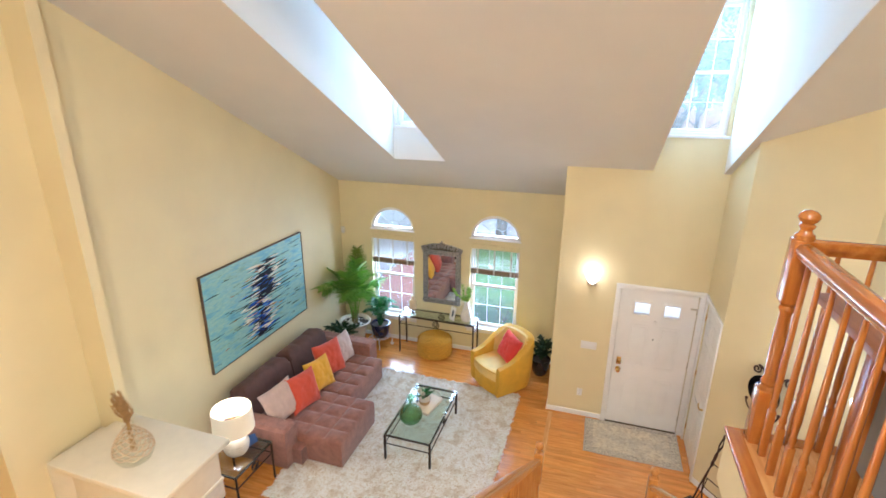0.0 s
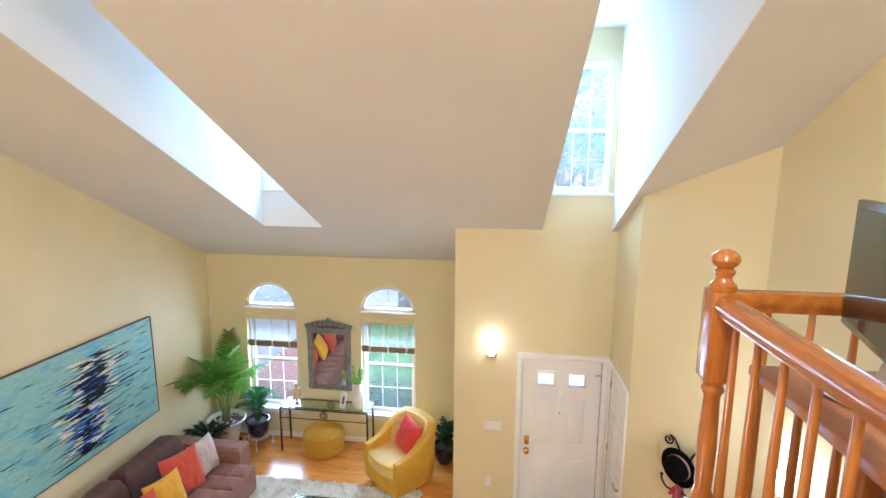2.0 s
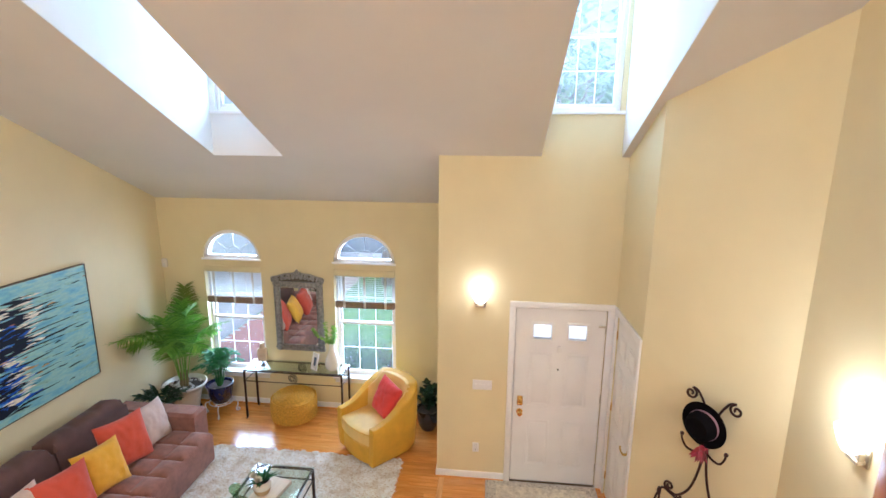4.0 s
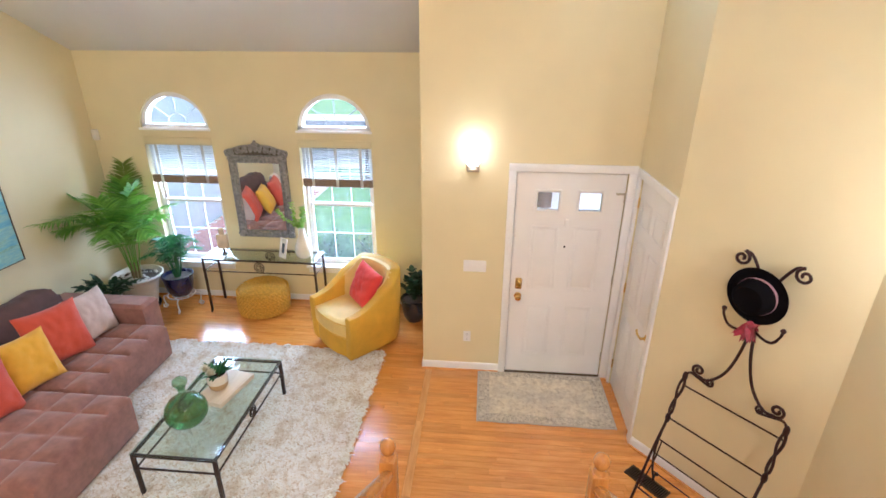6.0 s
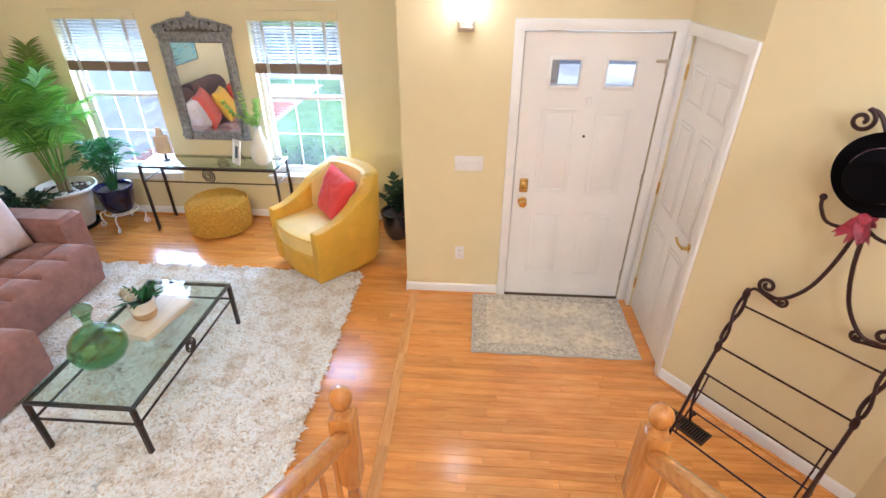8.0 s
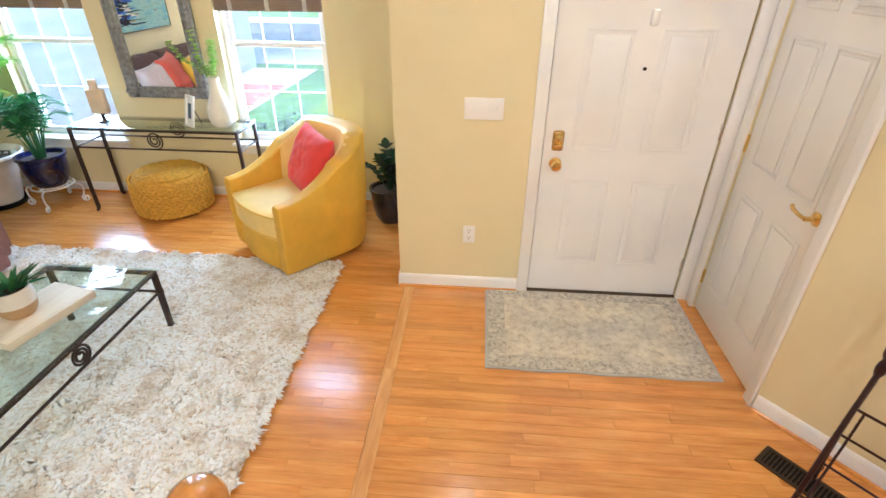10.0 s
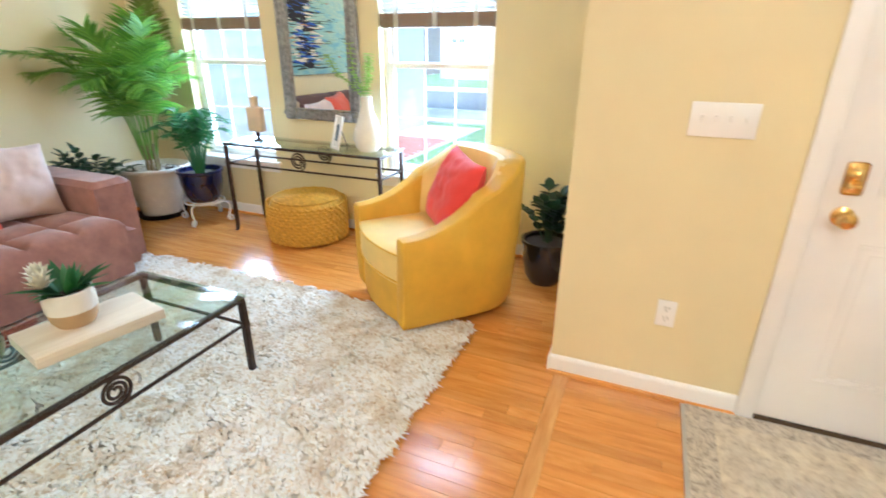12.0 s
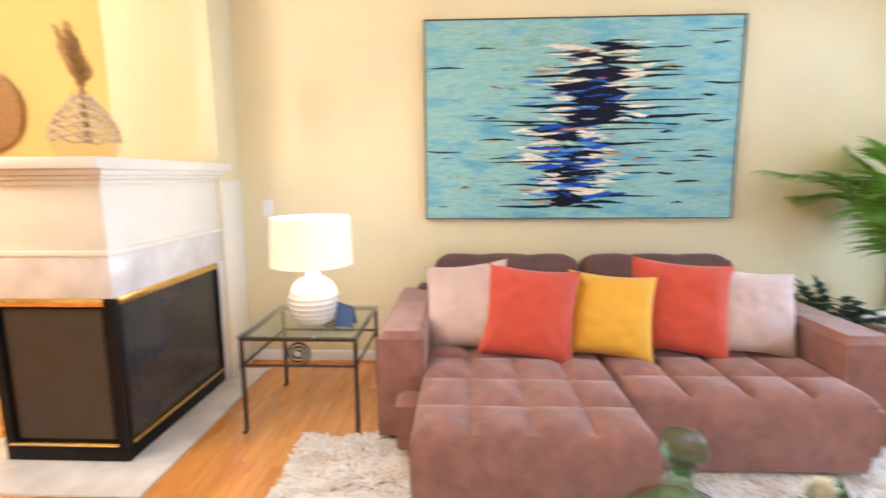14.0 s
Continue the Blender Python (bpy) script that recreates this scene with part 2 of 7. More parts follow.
def lathe(bm, prof, seg=24, at=(0, 0, 0), m=None, cap=True):
    """A profile of (radius, height) turned round z."""
    rings = []
    for r, z in prof:
        rings.append([bm.verts.new((at[0] + r * math.cos(2 * math.pi * i / seg), at[1] + r * math.sin(2 * math.pi * i / seg), at[2] + z)) for i in range(seg)])
    for a, b in zip(rings, rings[1:]):
        for i in range(seg):
            bm.faces.new((a[i], a[(i + 1) % seg], b[(i + 1) % seg], b[i]))
    if cap:
        for ring in (rings[0], rings[-1]):
            bm.faces.new(ring)
    vs = [v for r in rings for v in r]
    if m is not None:
        bmesh.ops.transform(bm, matrix=m, verts=vs)
    return vs


def tube(bm, pts, r, seg=8, taper=None, flat=1.0):
    """A rod along a line of points."""
    pts = [Vector(p) for p in pts]
    rings, side = [], None
    for i, p in enumerate(pts):
        d = (pts[min(i + 1, len(pts) - 1)] - pts[max(i - 1, 0)]).normalized()
        if side is None:
            side = d.orthogonal().normalized()
        side = (side - d * side.dot(d)).normalized()
        up = d.cross(side)
        k = r * (taper(i / max(1, len(pts) - 1)) if taper else 1)
        rings.append([bm.verts.new(p + side * (k * math.cos(2 * math.pi * j / seg)) + up * (k * flat * math.sin(2 * math.pi * j / seg))) for j in range(seg)])
    for a, b in zip(rings, rings[1:]):
        for j in range(seg):
            bm.faces.new((a[j], a[(j + 1) % seg], b[(j + 1) % seg], b[j]))
    bm.faces.new(rings[0])
    bm.faces.new(rings[-1])
    return [v for r_ in rings for v in r_]


def spiral(centre, u, v, r0, r1, turns, start=0.0, n=36):
    """Points of a scroll in the plane of u and v, from radius r0 to r1."""
    c, u, v = Vector(centre), Vector(u), Vector(v)
    out = []
    for i in range(n + 1):
        k = i / n
        a = start + turns * 2 * math.pi * k
        r = r0 + (r1 - r0) * k
        out.append(c + u * (r * math.cos(a)) + v * (r * math.sin(a)))
    return out


def smooth_line(pts, n=8):
    """A soft curve through the points."""
    P = [Vector(p) for p in pts]
    P = [P[0] * 2 - P[1]] + P + [P[-1] * 2 - P[-2]]
    out = []
    for i in range(1, len(P) - 2):
        a, b, c, d = P[i - 1:i + 3]
        for k in range(n):
            s = k / n
            out.append(0.5 * (2 * b + (c - a) * s + (2 * a - 5 * b + 4 * c - d) * s * s + (3 * b - a - 3 * c + d) * s ** 3))
    out.append(P[-2])
    return out


def frame_ring(bm, x0, z0, x1, z1, w, y0, y1, bevel=0.004):
    """Four mitre-like bars round an opening in a wall across y."""
    box(bm, x0, y0, z0, x0 + w, y1, z1, bevel)
    box(bm, x1 - w, y0, z0, x1, y1, z1, bevel)
    box(bm, x0 + w, y0, z1 - w, x1 - w, y1, z1, bevel)
    box(bm, x0 + w, y0, z0, x1 - w, y1, z0 + w, bevel)


# ---- the large structure ----
XL, YF, XE, YD, XC, XR = -3.92, 7.755, 0.08, 6.49, 1.91, 2.62
CORNER = (1.91, 5.60)
TURNED = (2.62, 4.75)
SLOPE = 0.497


def roof_z(y):
    return 2.968 + SLOPE * (YF - y)


BACK = -2.2
LOFT = 3.05
W1, W2 = (-3.317, -2.497), (-1.477, -0.640)
SILL, HEAD, SPRING = 0.50, 2.05, 2.14

# front wall with two sash openings and two half-round ones above them
bm = bmesh.new()


def arch(x0, x1, z0, top, n=20):
    c, r = (x0 + x1) / 2, (x1 - x0) / 2
    return [(c - r * math.cos(math.pi * i / n), z0 + (top - z0) * math.sin(math.pi * i / n)) for i in range(n + 1)]


ARCHTOP = 2.552
TH = 0.20
xs = [XL - 0.15, W1[0], W1[1], W2[0], W2[1], XE + 0.15]
for a, b in ((xs[0], xs[1]), (xs[2], xs[3]), (xs[4], xs[5])):
    box(bm, a, YF, -0.05, b, YF + TH, 3.1)
for a, b in (W1, W2):
    box(bm, a, YF, -0.05, b, YF + TH, SILL)
    box(bm, a, YF, HEAD, b, YF + TH, SPRING)
    pts = arch(a, b, SPRING, ARCHTOP)
    for p, q in zip(pts, pts[1:]):
        prism(bm, [p, q, (q[0], 3.1), (p[0], 3.1)], "y", YF, YF + TH)
struct("wall_north", bm, WALL, "cream yellow painted front wall with arched windows", "wall")

# entry bump: side wall, door wall
bm = bx(XE, YD + 0.12, -0.05, XE + 0.12, YF, 4.2)
struct("wall_porch_side", bm, WALL, "cream yellow wall beside the entry", "wall")
DX0, DX1, DH = 0.895, 1.832, 2.06
EW0, EW1, EZ0, EZ1 = 1.13, 1.79, 4.02, 5.43
bm = bmesh.new()
box(bm, XE, YD, -0.05, DX0, YD + 0.12, 6.2)
box(bm, DX1, YD, -0.05, XC + 0.2, YD + 0.12, 6.2)
box(bm, DX0, YD, DH, DX1, YD + 0.12, EZ0)
box(bm, DX0, YD, EZ1, DX1, YD + 0.12, 6.2)
box(bm, DX0, YD, EZ0, EW0, YD + 0.12, EZ1)
box(bm, EW1, YD, EZ0, DX1, YD + 0.12, EZ1)
struct("wall_entry", bm, WALL, "cream yellow entry wall with the front door", "wall")

# closet wall, angled wall, right wall
CY0, CY1, CH = 5.665, 6.405, 2.05
bm = bmesh.new()
box(bm, XC, CORNER[1], -0.05, XC + 0.12, CY0, 6.0)
box(bm, XC, CY1, -0.05, XC + 0.12, YD, 6.0)
box(bm, XC, CY0, CH, XC + 0.12, CY1, 6.0)
struct("wall_closet", bm, WALL, "cream yellow wall round the closet door", "wall")
dv = Vector((TURNED[0] - CORNER[0], TURNED[1] - CORNER[1]))
dn = Vector((-dv.y, dv.x)).normalized() * 0.12
bm = bmesh.new()
prism(bm, [CORNER, TURNED, (TURNED[0] + dn.x, TURNED[1] + dn.y), (CORNER[0] + dn.x, CORNER[1] + dn.y)], "z", -0.05, 6.0)
struct("wall_angled", bm, WALL, "cream yellow angled wall behind the hat rack", "wall")
struct("wall_east", bx(XR, BACK, -0.05, XR + 0.12, TURNED[1], 8.0), WALL, "cream yellow side wall of the stairwell", "wall")
struct("wall_south", bx(XL - 0.9, BACK - 0.12, -0.05, XR + 0.12, BACK, 8.0), WALL, "cream yellow back wall", "wall")

# left wall, with the stub that ends the fireplace and the recess behind it
bm = bmesh.new()
box(bm, XL - 0.15, 2.16, -0.05, XL, YF + TH, 6.2)
box(bm, XL - 0.75, 2.16, -0.05, XL - 0.15, 2.28, 8.0)
struct("wall_west", bm, WALL, "cream yellow side wall of the living room", "wall")
struct("wall_dining", bx(XL - 0.87, BACK, -0.05, XL - 0.75, 2.28, 8.0), GOLD, "golden yellow wall of the dining side", "wall")
struct("wall_stub", bx(XL, 2.95, -0.05, -3.62, 3.05, 5.3), WALL, "cream wall stub at the end of the fireplace", "wall")

# sloped ceiling with two shafts cut through it
bm = bmesh.new()
SL, SR = (-2.300, -1.550), (1.075, 1.838)
SHAFT_TOP = 5.75
YM = YF - (SHAFT_TOP - 2.968) / SLOPE


def slab(x0, x1, y0, y1):
    prism(bm, [(y0, roof_z(y0)), (y1, roof_z(y1)), (y1, roof_z(y1) + 0.25), (y0, roof_z(y0) + 0.25)], "x", x0, x1)


slab(XL - 0.9, SL[0], BACK - 0.1, YF + TH)
slab(SL[0], SL[1], BACK - 0.1, YM)
slab(SL[0], SL[1], 6.535, YF + TH)
slab(SL[1], SR[0], BACK - 0.1, YF + TH)
slab(SR[0], SR[1], BACK - 0.1, YM)
slab(SR[1], XR + 0.2, BACK - 0.1, YD + 0.05)
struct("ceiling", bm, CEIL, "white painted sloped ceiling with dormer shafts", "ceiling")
for tag_, (x0, x1), yf in (("west", SL, 6.535), ("east", SR, YD)):
    bm = bmesh.new()
    for a, b in ((x0 - 0.1, x0 + 0.004), (x1 - 0.004, x1 + 0.1)):
        prism(bm, [(YM, SHAFT_TOP + 0.004), (yf, roof_z(yf) + 0.004), (yf + 0.12, roof_z(yf) + 0.004), (yf + 0.12, SHAFT_TOP + 0.004)], "x", a, b)
    box(bm, x0 - 0.1, YM - 0.2, SHAFT_TOP, x1 + 0.1, yf + 0.2, SHAFT_TOP + 0.1)
    if tag_ == "west":
        wx0, wx1 = x0 + 0.06, x1 - 0.05
        box(bm, x0, yf - 0.005, roof_z(yf) - 0.004, x1, yf + 0.12, EZ0)
        box(bm, x0, yf, EZ1, x1, yf + 0.12, SHAFT_TOP)
        box(bm, x0, yf, EZ0, wx0, yf + 0.12, EZ1)
        box(bm, wx1, yf, EZ0, x1, yf + 0.12, EZ1)
    struct("wall_dormer_" + tag_, bm, SHAFT, "dormer shaft, whitened to stand for bounced daylight", "dormer wall")

# upper floor, landing and loft
bm = bmesh.new()
box(bm, 0.10, BACK, LOFT - 0.28, XR, 0.485, LOFT - 0.02)
box(bm, 1.15, 0.485, LOFT - 0.28, XR, 2.33, LOFT - 0.02)
struct("floor_upper_slab", bm, WALL, "cream painted edge of the upper floor", "floor")
struct("wall_landing_side", bx(0.06, BACK, LOFT - 0.02, 0.12, -0.35, 8.0), WALL, "cream wall beside the landing", "wall")
bm = bmesh.new()
box(bm, 0.12, BACK, LOFT - 0.02, 1.20, 0.485, LOFT)
box(bm, 1.20, BACK, LOFT - 0.02, XR, 2.28, LOFT)
struct("floor_upper", bm, OAK_Y, "varnished oak floor of the landing and loft", "floor")
struct("wall_under_loft", bx(1.20, 0.485, -0.05, 1.29, 2.30, LOFT - 0.28), WALL, "cream wall below the loft edge", "wall")
# subfloor, just under the boards
struct("floor", bx(XL - 0.9, BACK, -0.06, XR + 0.1, YF, -0.014), OAK, "honey oak strip floor", "floor")

# ---- more materials ----
SUEDE = plain("mauve_brown_microsuede", (0.305, 0.135, 0.100), 0.85, vary=0.26, scale=12, grain=160, relief=0.2, depth=0.002, sheen=0.3)
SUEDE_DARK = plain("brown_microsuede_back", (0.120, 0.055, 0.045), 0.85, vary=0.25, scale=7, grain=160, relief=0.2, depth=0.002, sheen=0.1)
BLACK = plain("black_plastic", (0.006, 0.005, 0.005), 0.55, spec=0.18)
CORAL = plain("coral_linen", (0.62, 0.082, 0.038), 0.85, vary=0.06, scale=14, grain=420, relief=0.5, depth=0.002, sheen=0.2)
RED = plain("red_linen", (0.76, 0.055, 0.045), 0.85, vary=0.05, scale=14, grain=420, relief=0.5, depth=0.002, sheen=0.2)
YELLOW = plain("yellow_linen", (0.82, 0.43, 0.025), 0.85, vary=0.05, scale=14, grain=420, relief=0.5, depth=0.002, sheen=0.2)
BLUSH = plain("pale_blush_velvet", (0.60, 0.44, 0.38), 0.7, vary=0.1, scale=10, grain=300, relief=0.3, depth=0.002, sheen=0.5)
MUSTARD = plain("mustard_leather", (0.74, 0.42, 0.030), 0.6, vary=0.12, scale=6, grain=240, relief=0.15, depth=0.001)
# shell leather paled for the light that falls on seat and inner back
MUSTARD_LIT = plain("lit_mustard_leather", (0.87, 0.62, 0.19), 0.58, vary=0.1, scale=6, grain=240, relief=0.15, depth=0.001)
WOVEN = plain("woven_yellow_cotton", (0.66, 0.36, 0.04), 0.9, vary=0.25, scale=40, grain=200, relief=0.4, depth=0.003)
TGLASS = glass_mat("table_glass", (0.88, 0.95, 0.91), 0.25)
GREENGLASS = glass_mat("green_bottle_glass", (0.62, 0.80, 0.62), 0.5)
CLEARGLASS = glass_mat("clear_jar_glass", (0.95, 0.96, 0.93), 0.2)
CERAMIC = plain("white_ceramic", (0.80, 0.76, 0.70), 0.25, vary=0.06, scale=12, relief=0.03)
BLUEPOT = plain("cobalt_glazed_pot", (0.008, 0.011, 0.060), 0.12, vary=0.3, scale=9, relief=0.05, coat=0.5)
BLACKPOT = plain("black_glazed_pot", (0.015, 0.016, 0.022), 0.18, vary=0.3, scale=9, relief=0.05, coat=0.4)
SOIL = plain("potting_soil", (0.05, 0.032, 0.02), 0.95, vary=0.4, scale=40, grain=90, relief=0.8, depth=0.01)
WHITEIRON = plain("white_painted_iron", (0.78, 0.75, 0.70), 0.4)
NICKEL = plain("brushed_nickel", (0.55, 0.50, 0.42), 0.35, 1.0)
SILVERED = plain("antique_silver_frame", (0.36, 0.36, 0.37), 0.36, 0.75, vary=0.4, scale=28, grain=90, relief=0.6, depth=0.005)
# dark plate colour stands for the shade in the openwork of the crest
CREST_GAP = plain("dark_crest_gap_silver", (0.17, 0.155, 0.14), 0.5, 0.6, vary=0.4, scale=40, grain=90, relief=0.8, depth=0.006)
RACKIRON = plain("oxblood_brown_iron", (0.050, 0.020, 0.020), 0.38, 0.5, vary=0.3, scale=25, grain=200, relief=0.25)
LINENSHADE = glow("lit_linen_shade", (1.0, 0.88, 0.64), 0.055)
BULB = glow("frosted_sconce_glass", (1.0, 0.94, 0.82), 1.6)
MARBLE_M = plain("grey_veined_marble", (0.70, 0.65, 0.60), 0.2, vary=0.2, scale=5, grain=30, relief=0.05)
SMOKED = plain("smoked_fire_glass", (0.030, 0.030, 0.034), 0.22, vary=0.3, scale=6, relief=0.02)
MESHGREY = plain("fire_screen_mesh", (0.06, 0.048, 0.04), 0.45, 0.4, vary=0.2, scale=8, grain=420, relief=0.7, depth=0.003)
PALEWOOD = wood("pale_pine", (0.68, 0.56, 0.42), (0.76, 0.66, 0.52), (0.83, 0.74, 0.60), "Y", rough=0.6, per_object=0.0)
JUTE = plain("dried_grass", (0.46, 0.27, 0.10), 0.9, vary=0.3, scale=30)
GREYPANEL = plain("grey_laminate", (0.20, 0.205, 0.205), 0.5, vary=0.06)
DESKWOOD = wood("desk_wood", (0.42, 0.17, 0.075), (0.50, 0.22, 0.10), (0.56, 0.27, 0.13), "Y", rough=0.35, per_object=0.0)
MIRROR, mt, mp_, mn_, ml_ = node_mat("mirror_silver")
mp_.inputs["Metallic"].default_value, mp_.inputs["Roughness"].default_value = 1.0, 0.015
mp_.inputs["Base Color"].default_value = (0.88, 0.90, 0.89, 1)


def leaf_mat(name, a, b, through=0.3):
    m, t, p, n, l = node_mat(name)
    geo = n.new("ShaderNodeNewGeometry")
    col = ramp(t, geo.outputs["Random Per Island"], [(0.0, a), (1.0, b)])
    v = coords(t)
    col = mixc(t, 0.4, col, ramp(t, noise_node(t, v, 18), [(0.3, (0.6, 0.6, 0.6)), (0.7, (1.2, 1.2, 1.1))]), "MULTIPLY")
    l.new(col, p.inputs["Base Color"])
    p.inputs["Roughness"].default_value = 0.38
    tl = n.new("ShaderNodeBsdfTranslucent")
    l.new(col, tl.inputs[0])
    mx = n.new("ShaderNodeMixShader")
    mx.inputs[0].default_value = through
    l.new(p.outputs[0], mx.inputs[1])
    l.new(tl.outputs[0], mx.inputs[2])
    l.new(mx.outputs[0], n["Material Output"].inputs[0])
    return m


PALM = leaf_mat("palm_leaf", (0.10, 0.27, 0.035), (0.34, 0.58, 0.09), 0.45)
FERN = leaf_mat("fern_leaf", (0.018, 0.10, 0.035), (0.06, 0.22, 0.06))
DARKLEAF = leaf_mat("dark_leaf", (0.012, 0.035, 0.018), (0.03, 0.075, 0.03))
LIME = leaf_mat("lime_leaf", (0.22, 0.42, 0.05), (0.40, 0.58, 0.10))
STEM = plain("plant_stem", (0.22, 0.16, 0.07), 0.7)

# ---- doors, trim and fixtures of the shell ----


def six_panel(bm, w, h, t, panels):
    """A moulded door leaf in its own x and z, front at y = 0 facing -y, with raised panels."""
    box(bm, 0, 0, 0, w, t, h, 0.003)
    for x0, z0, x1, z1 in panels:
        for d, (a, b) in ((0.0, (-0.004, 0.002)), (0.028, (-0.009, 0.002))):
            if d == 0:
                for q in ((x0, z0, x1, z0 + 0.016), (x0, z1 - 0.016, x1, z1), (x0, z0 + 0.016, x0 + 0.016, z1 - 0.016), (x1 - 0.016, z0 + 0.016, x1, z1 - 0.016)):
                    box(bm, q[0], -0.005, q[1], q[2], 0.001, q[3], 0.004)
            else:
                box(bm, x0 + d, -0.006, z0 + d, x1 - d, 0.001, z1 - d, 0.005)


door = thing("door_1", "white six panel front door with two small lights", "front door", at=(0.905, YD + 0.012, 0.015))
tagged(door, kind="structure")
DW = 0.918
bm = bmesh.new()
T_ = 0.045
LZ0, LZ1 = 1.70, 1.865
L1, L2 = (0.185, 0.375), (0.545, 0.735)
for q in ((0, 0, DW, LZ0), (0, LZ1, DW, 2.03), (0, LZ0, L1[0], LZ1), (L1[1], LZ0, L2[0], LZ1), (L2[1], LZ0, DW, LZ1)):
    box(bm, q[0], 0, q[1], q[2], T_, q[3])
for x0, z0, x1, z1 in ((0.15, 0.92, 0.40, 1.55), (0.52, 0.92, 0.77, 1.55), (0.15, 0.20, 0.40, 0.76), (0.52, 0.20, 0.77, 0.76)):
    for q in ((x0, z0, x1, z0 + 0.016), (x0, z1 - 0.016, x1, z1), (x0, z0 + 0.016, x0 + 0.016, z1 - 0.016), (x1 - 0.016, z0 + 0.016, x1, z1 - 0.016)):
        box(bm, q[0], -0.003, q[1], q[2], 0.001, q[3], 0.0028)
    box(bm, x0 + 0.035, -0.0022, z0 + 0.035, x1 - 0.035, 0.001, z1 - 0.035, 0.005)
part("leaf", bm, WHITE, door)
for a, b in (L1, L2):
    bm = bmesh.new()
    frame_ring(bm, a - 0.02, LZ0 - 0.02, b + 0.02, LZ1 + 0.02, 0.022, -0.012, 0.004)
    lf = part("light_frame", bm, WHITE, door)
    g = part("pane", bx(a, 0.018, LZ0, b, 0.024, LZ1), GLASS, lf, "clear glass pane")
    g.visible_shadow = False
for z in (0.22, 1.05, 1.83):
    part("hinge", bx(DW - 0.006, -0.012, z - 0.045, DW + 0.012, 0.002, z + 0.045, 0.003), NICKEL, door, "dull brass hinge")
bm = bx(0.045, -0.014, 0.925, 0.105, 0.002, 1.035, 0.012, 3)
plate = part("deadbolt_plate", bm, BRASS, door, "polished brass deadbolt plate")
bm = bmesh.new()
lathe(bm, [(0.022, 0), (0.022, 0.012), (0.012, 0.022), (0.0, 0.024)], 16, m=pose(0.075, -0.012, 0.995, 90))
part("cylinder", bm, BRASS, plate)
part("thumb_turn", bx(0.055, -0.04, 0.948, 0.095, -0.012, 0.966, 0.004), BRASS, plate)
bm = bmesh.new()
lathe(bm, [(0.034, 0), (0.034, 0.006), (0.014, 0.012), (0.013, 0.035), (0.026, 0.042), (0.030, 0.055), (0.024, 0.068), (0.0, 0.072)], 24, m=pose(0.075, 0, 0.85, 90))
part("door_knob", bm, BRASS, door, "round polished brass knob")
bm = bmesh.new()
lathe(bm, [(0.009, 0), (0.009, 0.006), (0.0, 0.007)], 12, m=pose(0.459, 0, 1.36, 90))
part("peephole", bm, BLACK, door)
part("wreath_hook", bx(0.44, -0.02, 1.56, 0.475, 0.001, 1.63, 0.006), WHITE, door)
part("door_guard", bx(DW - 0.075, -0.02, 1.855, DW - 0.01, 0.001, 1.872, 0.004), NICKEL, door, "brushed nickel swing guard")
# frame and casing of the front door
bm = bmesh.new()
for a, b in ((DX0 - 0.062, DX0 + 0.004), (DX1 - 0.004, XC - 0.013)):
    box(bm, a, YD - 0.018, 0, b, YD + 0.002, DH + 0.062, 0.005)
box(bm, DX0 - 0.062, YD - 0.0185, DH - 0.004, XC - 0.013, YD + 0.0015, DH + 0.064, 0.005)
box(bm, DX0, YD + 0.06, 0, DX0 + 0.01, YD + 0.12, DH)
box(bm, DX1 - 0.01, YD + 0.06, 0, DX1, YD + 0.12, DH)
struct("trim_front_door", bm, WHITE, "white moulded casing of the front door", "trim", True)
struct("threshold", bx(DX0, YD - 0.01, -0.01, DX1, YD + 0.14, 0.012, 0.004), plain("bronze_threshold", (0.10, 0.06, 0.03), 0.4, 0.6), "dark bronze door threshold", "threshold")

# closet door, in the plane x = XC, facing -x
CW = CY1 - CY0
cd = thing("door_2", "white six panel closet door, shut, with brass lever", "closet door", at=(XC + 0.012, CY1 - 0.004, 0.012), turn=-90)
tagged(cd, kind="structure")
bm = bmesh.new()
W_ = CW - 0.008
six_panel(bm, W_, CH - 0.02, 0.04, [(x0, z0, x1, z1) for x0, x1 in ((0.09, 0.325), (W_ - 0.325, W_ - 0.09)) for z0, z1 in ((0.20, 0.80), (0.95, 1.55), (1.66, 1.88))])
part("leaf", bm, WHITE, cd)
for z in (0.22, 1.03, 1.82):
    part("hinge", bx(-0.012, -0.014, z - 0.045, 0.008, 0.002, z + 0.045, 0.003), BRASS, cd, "brass butt hinge")
bm = bmesh.new()
lathe(bm, [(0.030, 0), (0.030, 0.006), (0.012, 0.012), (0.011, 0.05)], 20, m=pose(W_ - 0.06, 0, 0.93, 90))
tube(bm, smooth_line([(W_ - 0.06, -0.045, 0.93), (W_ - 0.10, -0.052, 0.932), (W_ - 0.15, -0.048, 0.936), (W_ - 0.165, -0.044, 0.945)]), 0.0085, 10)
part("lever_handle", bm, BRASS, cd, "polished brass lever handle")
bm = bmesh.new()
box(bm, XC - 0.018, CY1 - 0.004, 0, XC + 0.002, YD - 0.019, CH + 0.062, 0.005)
box(bm, XC - 0.018, CY0 - 0.058, 0, XC + 0.002, CY0 + 0.004, CH + 0.062, 0.005)
box(bm, XC - 0.0185, CY0 - 0.06, CH - 0.004, XC + 0.0015, YD - 0.02, CH + 0.064, 0.005)
struct("trim_closet_door", bm, WHITE, "white moulded casing of the closet door", "trim", True)


